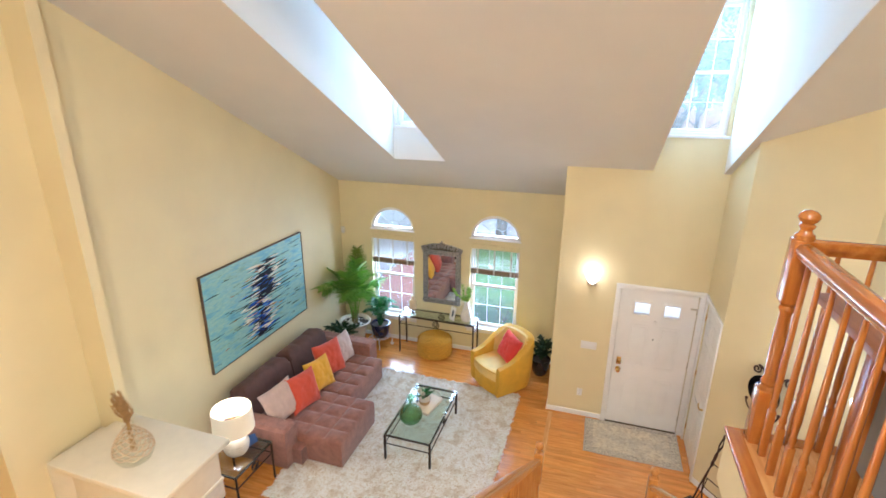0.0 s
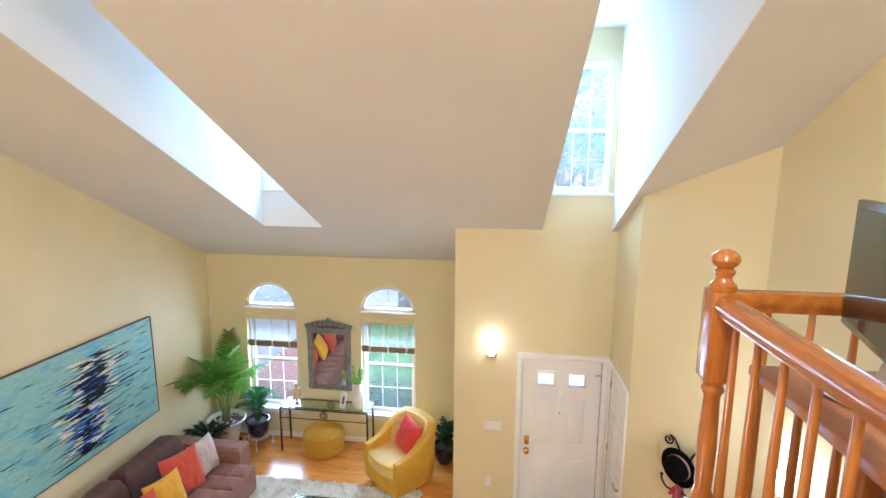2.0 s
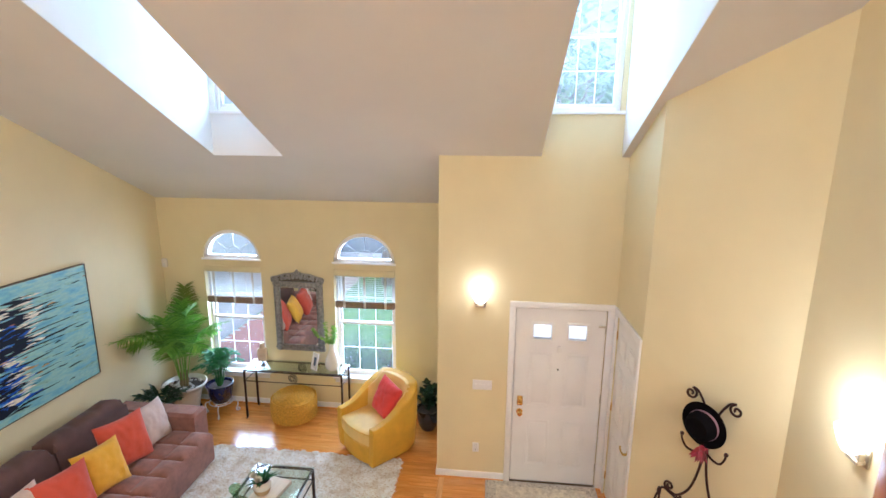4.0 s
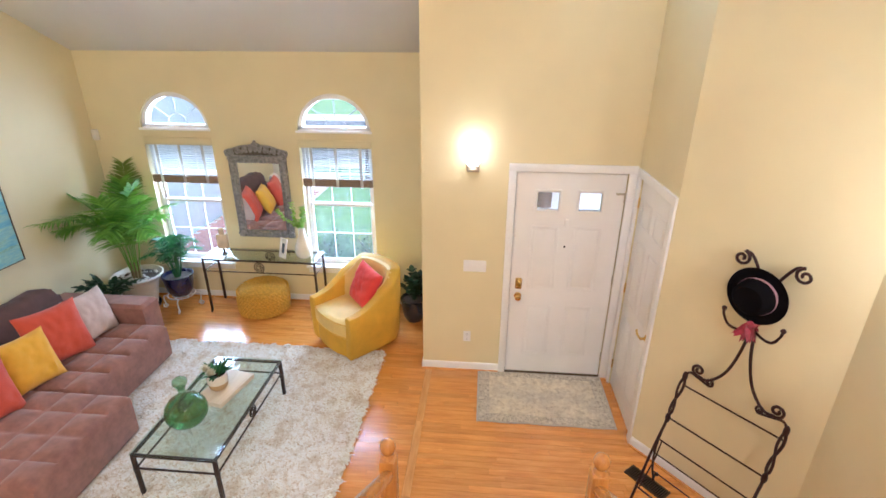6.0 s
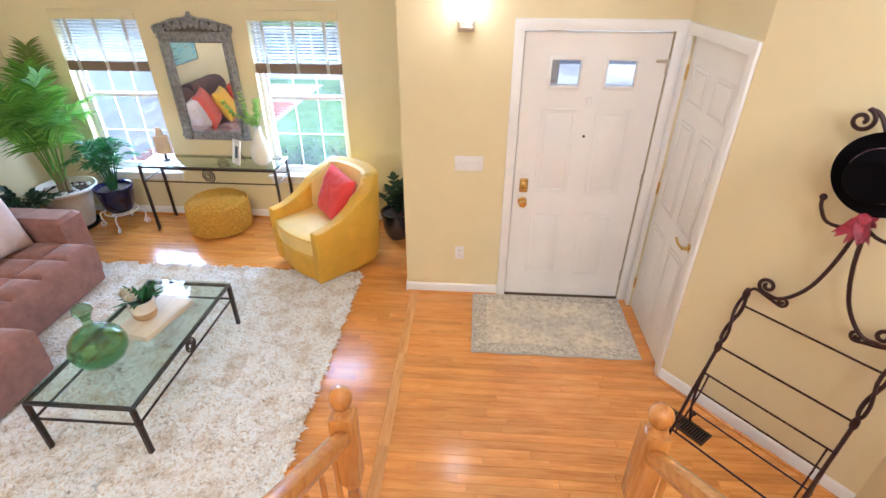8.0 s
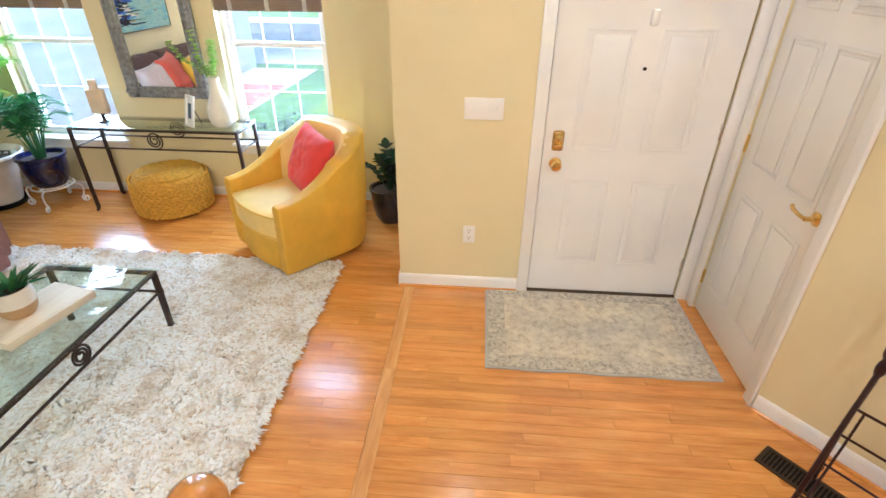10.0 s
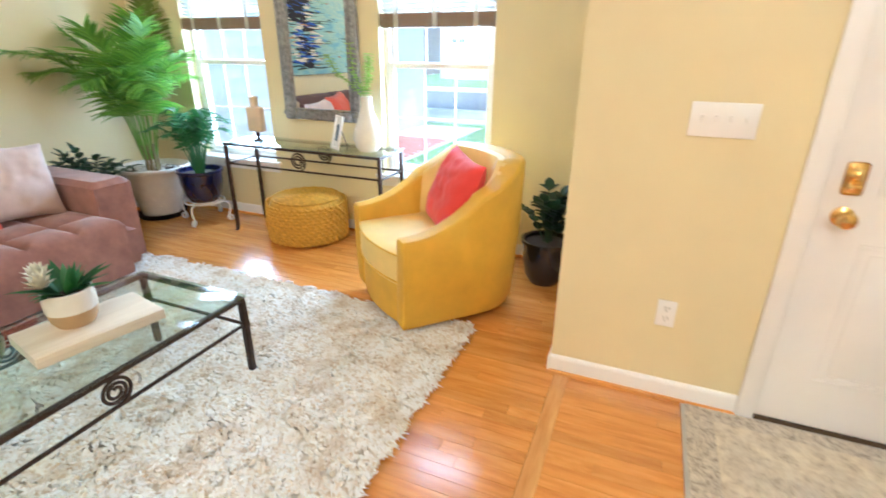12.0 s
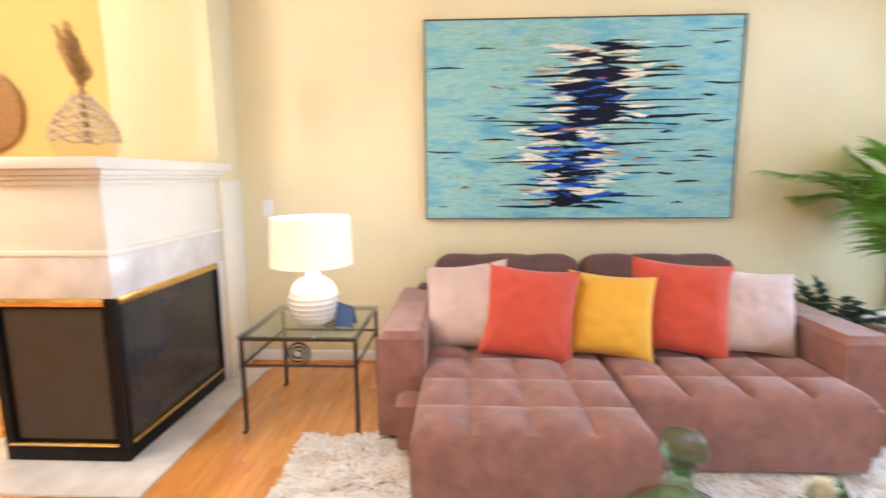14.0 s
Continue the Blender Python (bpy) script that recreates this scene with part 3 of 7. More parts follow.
def baseboard(name, a, b, n):
    """White board with a rounded top along the foot of a wall, and the stained shoe before it; n points into the room."""
    a, b, n = Vector((*a, 0)), Vector((*b, 0)), Vector((*n, 0)).normalized()
    d = (b - a).normalized()
    m = Matrix(((d.x, -n.x, 0, a.x), (d.y, -n.y, 0, a.y), (0, 0, 1, 0), (0, 0, 0, 1)))
    L = (b - a).length
    bm = bmesh.new()
    vs = prism(bm, [(0, 0), (-0.014, 0), (-0.014, 0.07), (-0.010, 0.083), (-0.004, 0.09), (0, 0.09)], "x", 0, L)
    bmesh.ops.transform(bm, matrix=m, verts=vs)
    struct("baseboard_" + name, bm, WHITE, "white painted baseboard", "baseboard", True)
    bm = bmesh.new()
    vs = prism(bm, [(-0.0145, 0), (-0.028, 0), (-0.025, 0.012), (-0.0145, 0.017)], "x", 0, L)
    bmesh.ops.transform(bm, matrix=m, verts=vs)
    struct("shoe_" + name, bm, OAK, "stained oak shoe moulding", "trim", True)


baseboard("entry", (XE, YD), (DX0 - 0.063, YD), (0, -1))
baseboard("north", (XL, YF), (XE, YF), (0, -1))
baseboard("west", (XL, 3.06), (XL, YF - 0.03), (1, 0))
baseboard("porch", (XE, YD), (XE, YF - 0.03), (-1, 0))
baseboard("angled", CORNER, TURNED, (-0.767, -0.641))
baseboard("east", (XR, TURNED[1] - 0.02), (XR, 2.4), (-1, 0))

# ---- windows ----


def sash_window(name, x0, x1, z0, z1, y, rows, cols, mid, label):
    w = thing(name, label, "window")
    tagged(w, kind="structure")
    bm = bmesh.new()
    frame_ring(bm, x0, z0, x1, z1, 0.035, y - 0.02, y + 0.05)
    part("window_frame", bm, WHITE, w)
    for k, (a, b, yy) in enumerate(((z0 + 0.033, mid + 0.015, y - 0.004), (mid - 0.015, z1 - 0.033, y + 0.024))):
        bm = bmesh.new()
        frame_ring(bm, x0 + 0.033, a, x1 - 0.033, b, 0.035, yy - 0.012, yy + 0.012, 0.003)
        s = part("sash", bm, WHITE, w)
        bm = bmesh.new()
        iw, ih = x1 - x0 - 0.136, b - a - 0.07
        for i in range(1, cols):
            xx = x0 + 0.068 + iw * i / cols
            box(bm, xx - 0.0045, yy - 0.006, a + 0.033, xx + 0.0045, yy + 0.004, b - 0.033)
        for j in range(1, rows[k]):
            zz = a + 0.035 + ih * j / rows[k]
            box(bm, x0 + 0.066, yy - 0.0065, zz - 0.0045, x1 - 0.066, yy + 0.0045, zz + 0.0045)
        part("muntin", bm, WHITE, s)
        g = part("pane", bx(x0 + 0.066, yy + 0.006, a + 0.033, x1 - 0.066, yy + 0.010, b - 0.033), DORMER_GLASS if z0 > 3 else GLASS, s)
        g.visible_shadow = False
    return w


for i, (a, b) in enumerate((W1, W2)):
    w = sash_window("window_%d" % (i + 1), a, b, SILL, HEAD, YF + 0.10, (2, 2), 3, 1.273, "white double hung sash window with grilles")
    bm = bmesh.new()
    box(bm, a - 0.05, YF - 0.05, SILL - 0.022, b + 0.05, YF - 0.0015, SILL + 0.004, 0.006)
    box(bm, a - 0.03, YF - 0.016, SILL - 0.09, b + 0.03, YF - 0.002, SILL - 0.022, 0.004)
    part("window_sill", bm, WHITE, w)
    part("sill_board", bx(a, YF - 0.001, SILL, b, YF + 0.08, SILL + 0.006), WHITE, w)
    # half-round light
    aw = thing("window_%d" % (i + 4), "white half round window with sunburst grille", "arched window")
    tagged(aw, kind="structure")
    c, r, rz = (a + b) / 2, (b - a) / 2, ARCHTOP - SPRING
    bm = bmesh.new()
    o, q = arch(a + 0.002, b - 0.002, SPRING + 0.002, ARCHTOP - 0.002, 28), arch(a + 0.055, b - 0.055, SPRING + 0.05, ARCHTOP - 0.055, 28)
    for k in range(28):
        prism(bm, [o[k], o[k + 1], q[k + 1], q[k]], "y", YF + 0.03, YF + 0.12)
    box(bm, a + 0.002, YF + 0.03, SPRING + 0.002, b - 0.002, YF + 0.12, SPRING + 0.05)
    box(bm, a - 0.015, YF - 0.02, SPRING - 0.012, b + 0.015, YF - 0.001, SPRING + 0.014, 0.005)
    part("window_frame", bm, WHITE, aw)
    bm = bmesh.new()
    half = [(c - 0.115 * math.cos(math.pi * k / 14), SPRING + 0.05 + 0.115 * math.sin(math.pi * k / 14)) for k in range(15)]
    tube(bm, [(x, YF + 0.08, z) for x, z in half], 0.0055, 6)
    for ang in (38, 90, 142):
        ca, sa = math.cos(radians(ang)), math.sin(radians(ang))
        tube(bm, [(c + 0.115 * ca, YF + 0.08, SPRING + 0.05 + 0.115 * sa), (c + (r - 0.05) * ca, YF + 0.08, SPRING + 0.045 + (rz - 0.05) * sa)], 0.0055, 6)
    part("sunburst_grille", bm, plain("grille_grey", (0.45, 0.45, 0.45), 0.5) if i == 0 else bpy.data.materials["grille_grey"], aw)
    bm = bmesh.new()
    gp = arch(a + 0.05, b - 0.05, SPRING + 0.045, ARCHTOP - 0.05, 28)
    prism(bm, gp, "y", YF + 0.087, YF + 0.091)
    g = part("pane", bm, GLASS, aw)
    g.visible_shadow = False
    # raised blind: head rail, slats let down half way, stacked slats and tapes
    bl = thing("window_blind", "half raised white slatted blind with taupe stacked slats", "blind", "blinds in the front windows")
    tape = leaf_mat("blind_tape", (0.84, 0.80, 0.74), (0.86, 0.82, 0.76), 0.65) if i == 0 else bpy.data.materials["blind_tape"]
    stack = plain("taupe_stacked_slats", (0.30, 0.21, 0.145), 0.6) if i == 0 else bpy.data.materials["taupe_stacked_slats"]
    slatm = bpy.data.materials.get("white_slat") or leaf_mat("white_slat", (0.86, 0.87, 0.88), (0.88, 0.89, 0.90), 0.6)
    part("valance", bx(a + 0.006, YF - 0.012, 1.965, b - 0.006, YF + 0.03, HEAD - 0.003, 0.004), WALL, bl, "cream valance board")
    sl = bx(a + 0.02, -0.022, -0.0015, b - 0.02, 0.022, 0.0015)
    me = mesh_of(sl, slatm, "slat")
    for k in range(13):
        ob = new("slat", me)
        ob.parent = bl
        ob.matrix_world = pose(0, YF + 0.03, 1.945 - k * 0.027, -24)
    me = mesh_of(bx(a + 0.012, YF + 0.004, 0, b - 0.012, YF + 0.052, 0.0078), stack, "stacked_slat")
    for k in range(9):
        ob = new("stacked_slat", me)
        ob.parent = bl
        ob.location = (0, 0, 1.513 + k * 0.0098)
    for f in (0.16, 0.5, 0.84):
        xx = a + (b - a) * f
        part("tape", bx(xx - 0.016, YF + 0.000, 1.51, xx + 0.016, YF + 0.0025, 1.965), tape, bl, "woven cloth tape")
sash_window("window_3", EW0, EW1, EZ0, EZ1, YD + 0.05, (2, 2), 3, 4.70, "white dormer sash window above the entry")
bm = bx(EW0 - 0.04, YD - 0.03, EZ0 - 0.03, SR[1] - 0.006, YD - 0.002, EZ0 + 0.004, 0.005)
struct("trim_dormer_sill", bm, WHITE, "white sill under the dormer window", "trim")
sash_window("window_6", SL[0] + 0.06, SL[1] - 0.05, EZ0, EZ1, 6.585, (2, 2), 3, 4.70, "white dormer sash window above the living room")
struct("trim_dormer_sill_west", bx(SL[0] + 0.006, 6.505, EZ0 - 0.03, SL[1] - 0.006, 6.533, EZ0 + 0.004, 0.005), WHITE, "white sill under the dormer window", "trim")

# ---- wall fixtures ----


def sconce(m):
    s = thing("wall_sconce", "brushed nickel wall sconce with lit frosted glass", "wall lamp", "wall sconces")
    part("back_plate", bx(-0.055, -0.014, -0.05, 0.055, 0, 0.06, 0.004), NICKEL, s)
    bm = bx(-0.045, -0.06, -0.035, 0.045, -0.012, -0.014, 0.004)
    for x in (-0.036, 0.036):
        box(bm, x - 0.007, -0.055, -0.034, x + 0.007, -0.02, 0.03, 0.003)
    part("bracket", bm, NICKEL, s)
    bm = bmesh.new()
    lathe(bm, [(0.040, 0.02), (0.062, 0.05), (0.082, 0.09), (0.098, 0.135), (0.092, 0.135), (0.077, 0.09), (0.056, 0.052), (0.034, 0.026)], 28, cap=False)
    bmesh.ops.transform(bm, matrix=Matrix.Translation((0, -0.078, 0)) @ Matrix.Diagonal((1, 0.68, 1, 1)), verts=bm.verts)
    g = part("glass_shade", bm, BULB, s, "glowing frosted glass shade")
    g.visible_shadow = False
    s.matrix_world = m
    return s


sc = sconce(pose(0.527, YD, 2.09))
copy_thing(sc, pose(XR, 4.13, 2.115, 0, 0, -90))

sw = thing("light_switch", "white four gang light switch plate on wall", "switch", at=(0.569, YD - 0.001, 1.158))
part("plate", bx(-0.105, -0.006, -0.058, 0.105, 0, 0.058, 0.003), WHITE, sw)
for k in range(4):
    part("toggle", bx(-0.069 + 0.046 * k - 0.005, -0.017, -0.004, -0.069 + 0.046 * k + 0.005, -0.005, 0.014, 0.002), WHITE, sw)
outm = plain("outlet_grey", (0.12, 0.11, 0.1), 0.5)


def outlet(m):
    o = thing("wall_outlet", "white double power outlet on the wall", "outlet", "power outlets")
    part("plate", bx(-0.036, -0.005, -0.058, 0.036, 0, 0.058, 0.003), WHITE, o)
    for z in (-0.022, 0.022):
        bm = bmesh.new()
        for x in (-0.008, 0.006):
            box(bm, x, -0.0065, z - 0.002, x + 0.003, -0.004, z + 0.009)
        box(bm, -0.003, -0.0065, z - 0.012, 0.003, -0.004, z - 0.007)
        part("socket", bm, outm, o)
    o.matrix_world = m
    return o


outlet(pose(0.514, YD - 0.001, 0.397))
ls = thing("light_switch", "white single light switch by the fireplace", "switch", at=(XL + 0.001, 3.24, 1.14), turn=90)
part("plate", bx(-0.036, -0.006, -0.058, 0.036, 0, 0.058, 0.003), WHITE, ls)
part("toggle", bx(-0.005, -0.017, -0.004, 0.005, -0.005, 0.014, 0.002), WHITE, ls)
sn = thing("motion_sensor", "small white alarm sensor in the room corner", "sensor", at=(-3.872, YF - 0.001, 2.064))
part("body", bx(-0.036, -0.045, -0.062, 0.036, 0, 0.062, 0.014, 3), CERAMIC, sn)
part("lens_window", bx(-0.022, -0.0475, -0.04, 0.022, -0.044, 0.004, 0.0), plain("sensor_lens", (0.7, 0.7, 0.68), 0.3), sn)
vt = thing("floor_vent", "dark bronze slotted floor register by the wall", "floor vent", at=(1.93, 5.22, 0.003), turn=-50)
vm = plain("bronze_register", (0.07, 0.045, 0.025), 0.45, 0.5)
bm = bmesh.new()
box(bm, -0.16, -0.06, 0, 0.16, -0.045, 0.006)
box(bm, -0.16, 0.045, 0, 0.16, 0.06, 0.006)
box(bm, -0.16, -0.045, 0, -0.145, 0.045, 0.006)
box(bm, 0.145, -0.045, 0, 0.16, 0.045, 0.006)
part("frame", bm, vm, vt)
part("well", bx(-0.15, -0.05, -0.001, 0.15, 0.05, 0.001), BLACK, vt)
sv = mesh_of(bx(-0.003, -0.045, 0.001, 0.003, 0.045, 0.005), vm, "slat")
for k in range(18):
    ob = new("slat", sv)
    ob.parent = vt
    ob.location = (-0.135 + 0.0158 * k, 0, 0)

# ---- stairs and balustrades ----
NR = 16
RISE, RUN = LOFT / NR, 0.245
SX0, SX1, SY = 0.24, 1.20, 4.16
st = thing("staircase", "oak staircase with white risers going up", "stairs")
tread = mesh_of(bx(SX0, -0.025, -0.028, SX1, RUN + 0.002, 0, 0.008), OAK, "tread")
riser = mesh_of(bx(SX0 + 0.004, 0, 0, SX1 - 0.004, 0.018, RISE - 0.028), WHITE, "riser")
for k in range(NR):
    y = SY - k * RUN
    if k < NR - 1:
        ob = new("tread", tread)
        ob.parent = st
        ob.matrix_world = Matrix.Translation((0, y, RISE * (k + 1))) @ Matrix.Diagonal((1, -1, 1, 1))
    ob = new("riser", riser)
    ob.parent = st
    ob.matrix_world = Matrix.Translation((0, y - 0.018, RISE * k))
for xa, xb in ((0.125, SX0), (SX1, 1.29)):
    bm = bmesh.new()
    ytop = SY - (NR - 1) * RUN
    prism(bm, [(SY + 0.04, 0), (SY + 0.04, 0.16), (ytop, LOFT + 0.02 if xa < 1 else LOFT - 0.02), (ytop, 0)], "x", xa, xb)
    part("side_wall", bm, WALL, st, "cream wall below the stair")
    bm = bmesh.new()
    prism(bm, [(SY + 0.05, 0.0), (SY + 0.05, 0.20), (ytop, LOFT + 0.05), (ytop, LOFT - 0.18)], "x", xa - 0.012, xa + 0.002) if xa < 1 else prism(bm, [(SY + 0.05, 0.0), (SY + 0.05, 0.20), (ytop, LOFT + 0.05), (ytop, LOFT - 0.18)], "x", xb - 0.002, xb + 0.012)
    part("stringer", bm, WHITE, st)


def newel(h, drop, ball, mat=RAILWOOD):
    """A turned newel post; h is the height of its top."""
    bm = bmesh.new()
    hw = 0.042
    box(bm, -hw, -hw, 0, hw, hw, drop[0], 0.006)
    r = [(0.040, drop[0]), (0.030, drop[0] + 0.02), (0.036, drop[0] + 0.035), (0.026, drop[0] + 0.06), (0.030, (drop[0] + drop[1]) / 2), (0.024, drop[1] - 0.05), (0.034, drop[1] - 0.03), (0.028, drop[1] - 0.015), (0.040, drop[1])]
    lathe(bm, r, 20)
    box(bm, -hw, -hw, drop[1], hw, hw, h - 0.115, 0.007)
    if ball:
        r = [(0.034, h - 0.116), (0.022, h - 0.10), (0.020, h - 0.088), (0.032, h - 0.078), (0.040, h - 0.055), (0.041, h - 0.04), (0.034, h - 0.018), (0.018, h - 0.004), (0.0, h)]
    else:
        r = [(0.037, h - 0.116), (0.039, h - 0.108), (0.037, h - 0.098), (0.026, h - 0.090), (0.022, h - 0.078), (0.029, h - 0.069), (0.031, h - 0.061), (0.022, h - 0.053), (0.035, h - 0.043), (0.041, h - 0.031), (0.038, h - 0.018), (0.024, h - 0.006), (0.0, h)]
    lathe(bm, r, 24, cap=False)
    return mesh_of(bm, mat, "newel_post")


def baluster_mesh(h, mat=RAILWOOD):
    bm = bmesh.new()
    b = 0.0135
    box(bm, -b, -b, 0, b, b, 0.22, 0.003)
    lathe(bm, [(0.0135, 0.22), (0.010, 0.235), (0.0145, 0.25), (0.010, 0.27), (0.0135, 0.33), (0.0115, h * 0.6), (0.0085, h)], 12)
    return mesh_of(bm, mat, "baluster")


def rail_bar(bm, p, q):
    """A moulded handrail from p to q, the points at its underside's middle."""
    p, q = Vector(p), Vector(q)
    d = (q - p).normalized()
    side = Vector((0, 0, 1)).cross(d).normalized()
    up = d.cross(side)
    prof = [(-0.022, 0), (0.022, 0), (0.024, 0.012), (0.031, 0.02), (0.032, 0.036), (0.022, 0.052), (0, 0.058), (-0.022, 0.052), (-0.032, 0.036), (-0.031, 0.02), (-0.024, 0.012)]
    a = [bm.verts.new(p + side * x + up * z) for x, z in prof]
    b = [bm.verts.new(q + side * x + up * z) for x, z in prof]
    n = len(prof)
    bm.faces.new(a), bm.faces.new(b)
    for i in range(n):
        bm.faces.new((a[i], a[(i + 1) % n], b[(i + 1) % n], b[i]))


low = newel(1.215, (0.30, 0.74), True, HONEY)
bal = baluster_mesh(0.80, HONEY)
for x in (0.188, 1.243):
    bs = thing("stair_balustrade", "varnished honey oak stair balustrade with turned balusters", "balustrade", "stair balustrades")
    nw = new("newel_post", low)
    nw.parent = bs
    nw.matrix_world = pose(x, 4.235, 0)
    SLP = RISE / RUN
    ytop = 0.55 if x < 1 else 2.34
    bm = bmesh.new()
    rail_bar(bm, (x, 4.19, 0.985), (x, ytop, 0.985 + SLP * (4.19 - ytop)))
    part("handrail", bm, HONEY_Y, bs)
    k, y = 0, 4.10
    while y > ytop + 0.05:
        zf = 0.16 + (LOFT - 0.14) / (SY + 0.04 - (SY - (NR - 1) * RUN)) * (SY + 0.04 - y)
        ob = new("baluster", bal)
        ob.parent = bs
        top = 0.985 + SLP * (4.19 - y)
        ob.matrix_world = Matrix.Translation((x, y, zf - 0.01)) @ Matrix.Diagonal((1, 1, (top - zf + 0.02) / 0.80, 1))
        y -= 0.115

lb = thing("loft_balustrade", "varnished oak loft balustrade with turned newel post", "balustrade")
nw = new("newel_post", newel(4.085 - LOFT, (0.26, 0.66), False))
nw.parent = lb
nw.matrix_world = Matrix.Translation((1.247, 2.285, LOFT)) @ Matrix.Diagonal((0.9, 0.9, 1, 1))
bm = bmesh.new()
rail_bar(bm, (1.247, 2.25, 3.905), (1.247, 0.50, 3.905))
part("handrail", bm, RAILWOOD_Y, lb)
bm = bmesh.new()
rail_bar(bm, (1.28, 2.285, 3.915), (XR, 2.285, 3.915))
part("handrail", bm, RAILWOOD_Y, lb)
lbm = baluster_mesh(0.86)
for k in range(15):
    ob = new("baluster", lbm)
    ob.parent = lb
    ob.matrix_world = pose(1.247, 2.185 - 0.112 * k, LOFT)
for k in range(11):
    ob = new("baluster", lbm)
    ob.parent = lb
    ob.matrix_world = pose(1.37 + 0.112 * k, 2.285, LOFT)
nb = new("newel_post", nw.data)
nb.parent = lb
nb.matrix_world = Matrix.Translation((1.247, 0.48, LOFT)) @ Matrix.Diagonal((0.9, 0.9, 1, 1))
bm = bmesh.new()
box(bm, 1.14, 0.44, LOFT - 0.022, 1.205, 2.345, LOFT + 0.006, 0.006)
box(bm, 1.205, 2.28, LOFT - 0.022, XR, 2.345, LOFT + 0.006, 0.006)
struct("trim_loft_nosing", bm, RAILWOOD_Y, "varnished oak nosing along the loft edge", "trim")

# desk with monitor behind the rail
dk = thing("desk", "dark wooden desk with grey side panel", "desk")
part("desk_top", bx(1.268, 0.75, 3.785, 2.05, 2.15, 3.812, 0.004), DESKWOOD, dk)
part("side_panel", bx(1.40, 0.80, LOFT + 0.25, 1.42, 1.86, 3.785), GREYPANEL, dk, "grey laminate panel")
part("end_panel", bx(1.44, 0.80, LOFT, 1.98, 0.83, 3.785), GREYPANEL, dk)
part("leg", bx(1.36, 1.86, LOFT, 1.42, 1.92, 3.785, 0.004), RAILWOOD, dk)
part("leg", bx(1.92, 1.86, LOFT, 1.98, 1.92, 3.785, 0.004), RAILWOOD, dk)
pc = thing("computer_tower", "black computer tower under the desk", "computer", at=(1.55, 1.45, LOFT))
part("case", bx(-0.1, -0.22, 0, 0.1, 0.22, 0.44, 0.006), BLACK, pc)
part("front_grille", bx(-0.085, 0.22, 0.03, 0.085, 0.226, 0.40, 0.002), GREYPANEL, pc)
GLOSSBLACK = plain("glossy_black_plastic", (0.012, 0.012, 0.012), 0.16, vary=0.05)
mo = thing("computer_monitor", "black flat computer monitor on a silver stand", "monitor", at=(1.445, 1.985, 3.815), turn=72)
bm = bx(-0.285, -0.022, 0.085, 0.285, 0.0, 0.41, 0.005)
box(bm, -0.23, -0.058, 0.11, 0.23, -0.020, 0.37, 0.014, 3)
part("back_shell", bm, GLOSSBLACK, mo)
part("screen", bx(-0.265, 0.001, 0.107, 0.265, 0.004, 0.388), plain("black_screen", (0.020, 0.020, 0.018), 0.06, vary=0.02, relief=0.0), mo, "dark glossy screen")
bm = bmesh.new()
tube(bm, smooth_line([(0, -0.03, 0.16), (0, -0.025, 0.09), (0, -0.012, 0.03), (0, 0.0, 0.008)], 5), 0.020, 10, flat=0.6)
lathe(bm, [(0.0, 0.0), (0.10, 0.0), (0.105, 0.006), (0.09, 0.013), (0.0, 0.018)], 32, at=(0, 0.0, 0), cap=False)
part("stand", bm, plain("silver_plastic", (0.62, 0.64, 0.68), 0.3, 0.5), mo, "silver stand")
ms = thing("computer_mouse", "small pale blue computer mouse on the desk", "mouse", at=(1.37, 1.60, 3.815), turn=20)
bm = bmesh.new()
bmesh.ops.create_uvsphere(bm, u_segments=16, v_segments=10, radius=1)
bmesh.ops.transform(bm, matrix=Matrix.Translation((0, 0, 0.018)) @ Matrix.Diagonal((0.032, 0.055, 0.02, 1)), verts=bm.verts)
part("shell", bm, plain("pale_blue_plastic", (0.35, 0.45, 0.62), 0.3), ms)

# ---- soft things ----


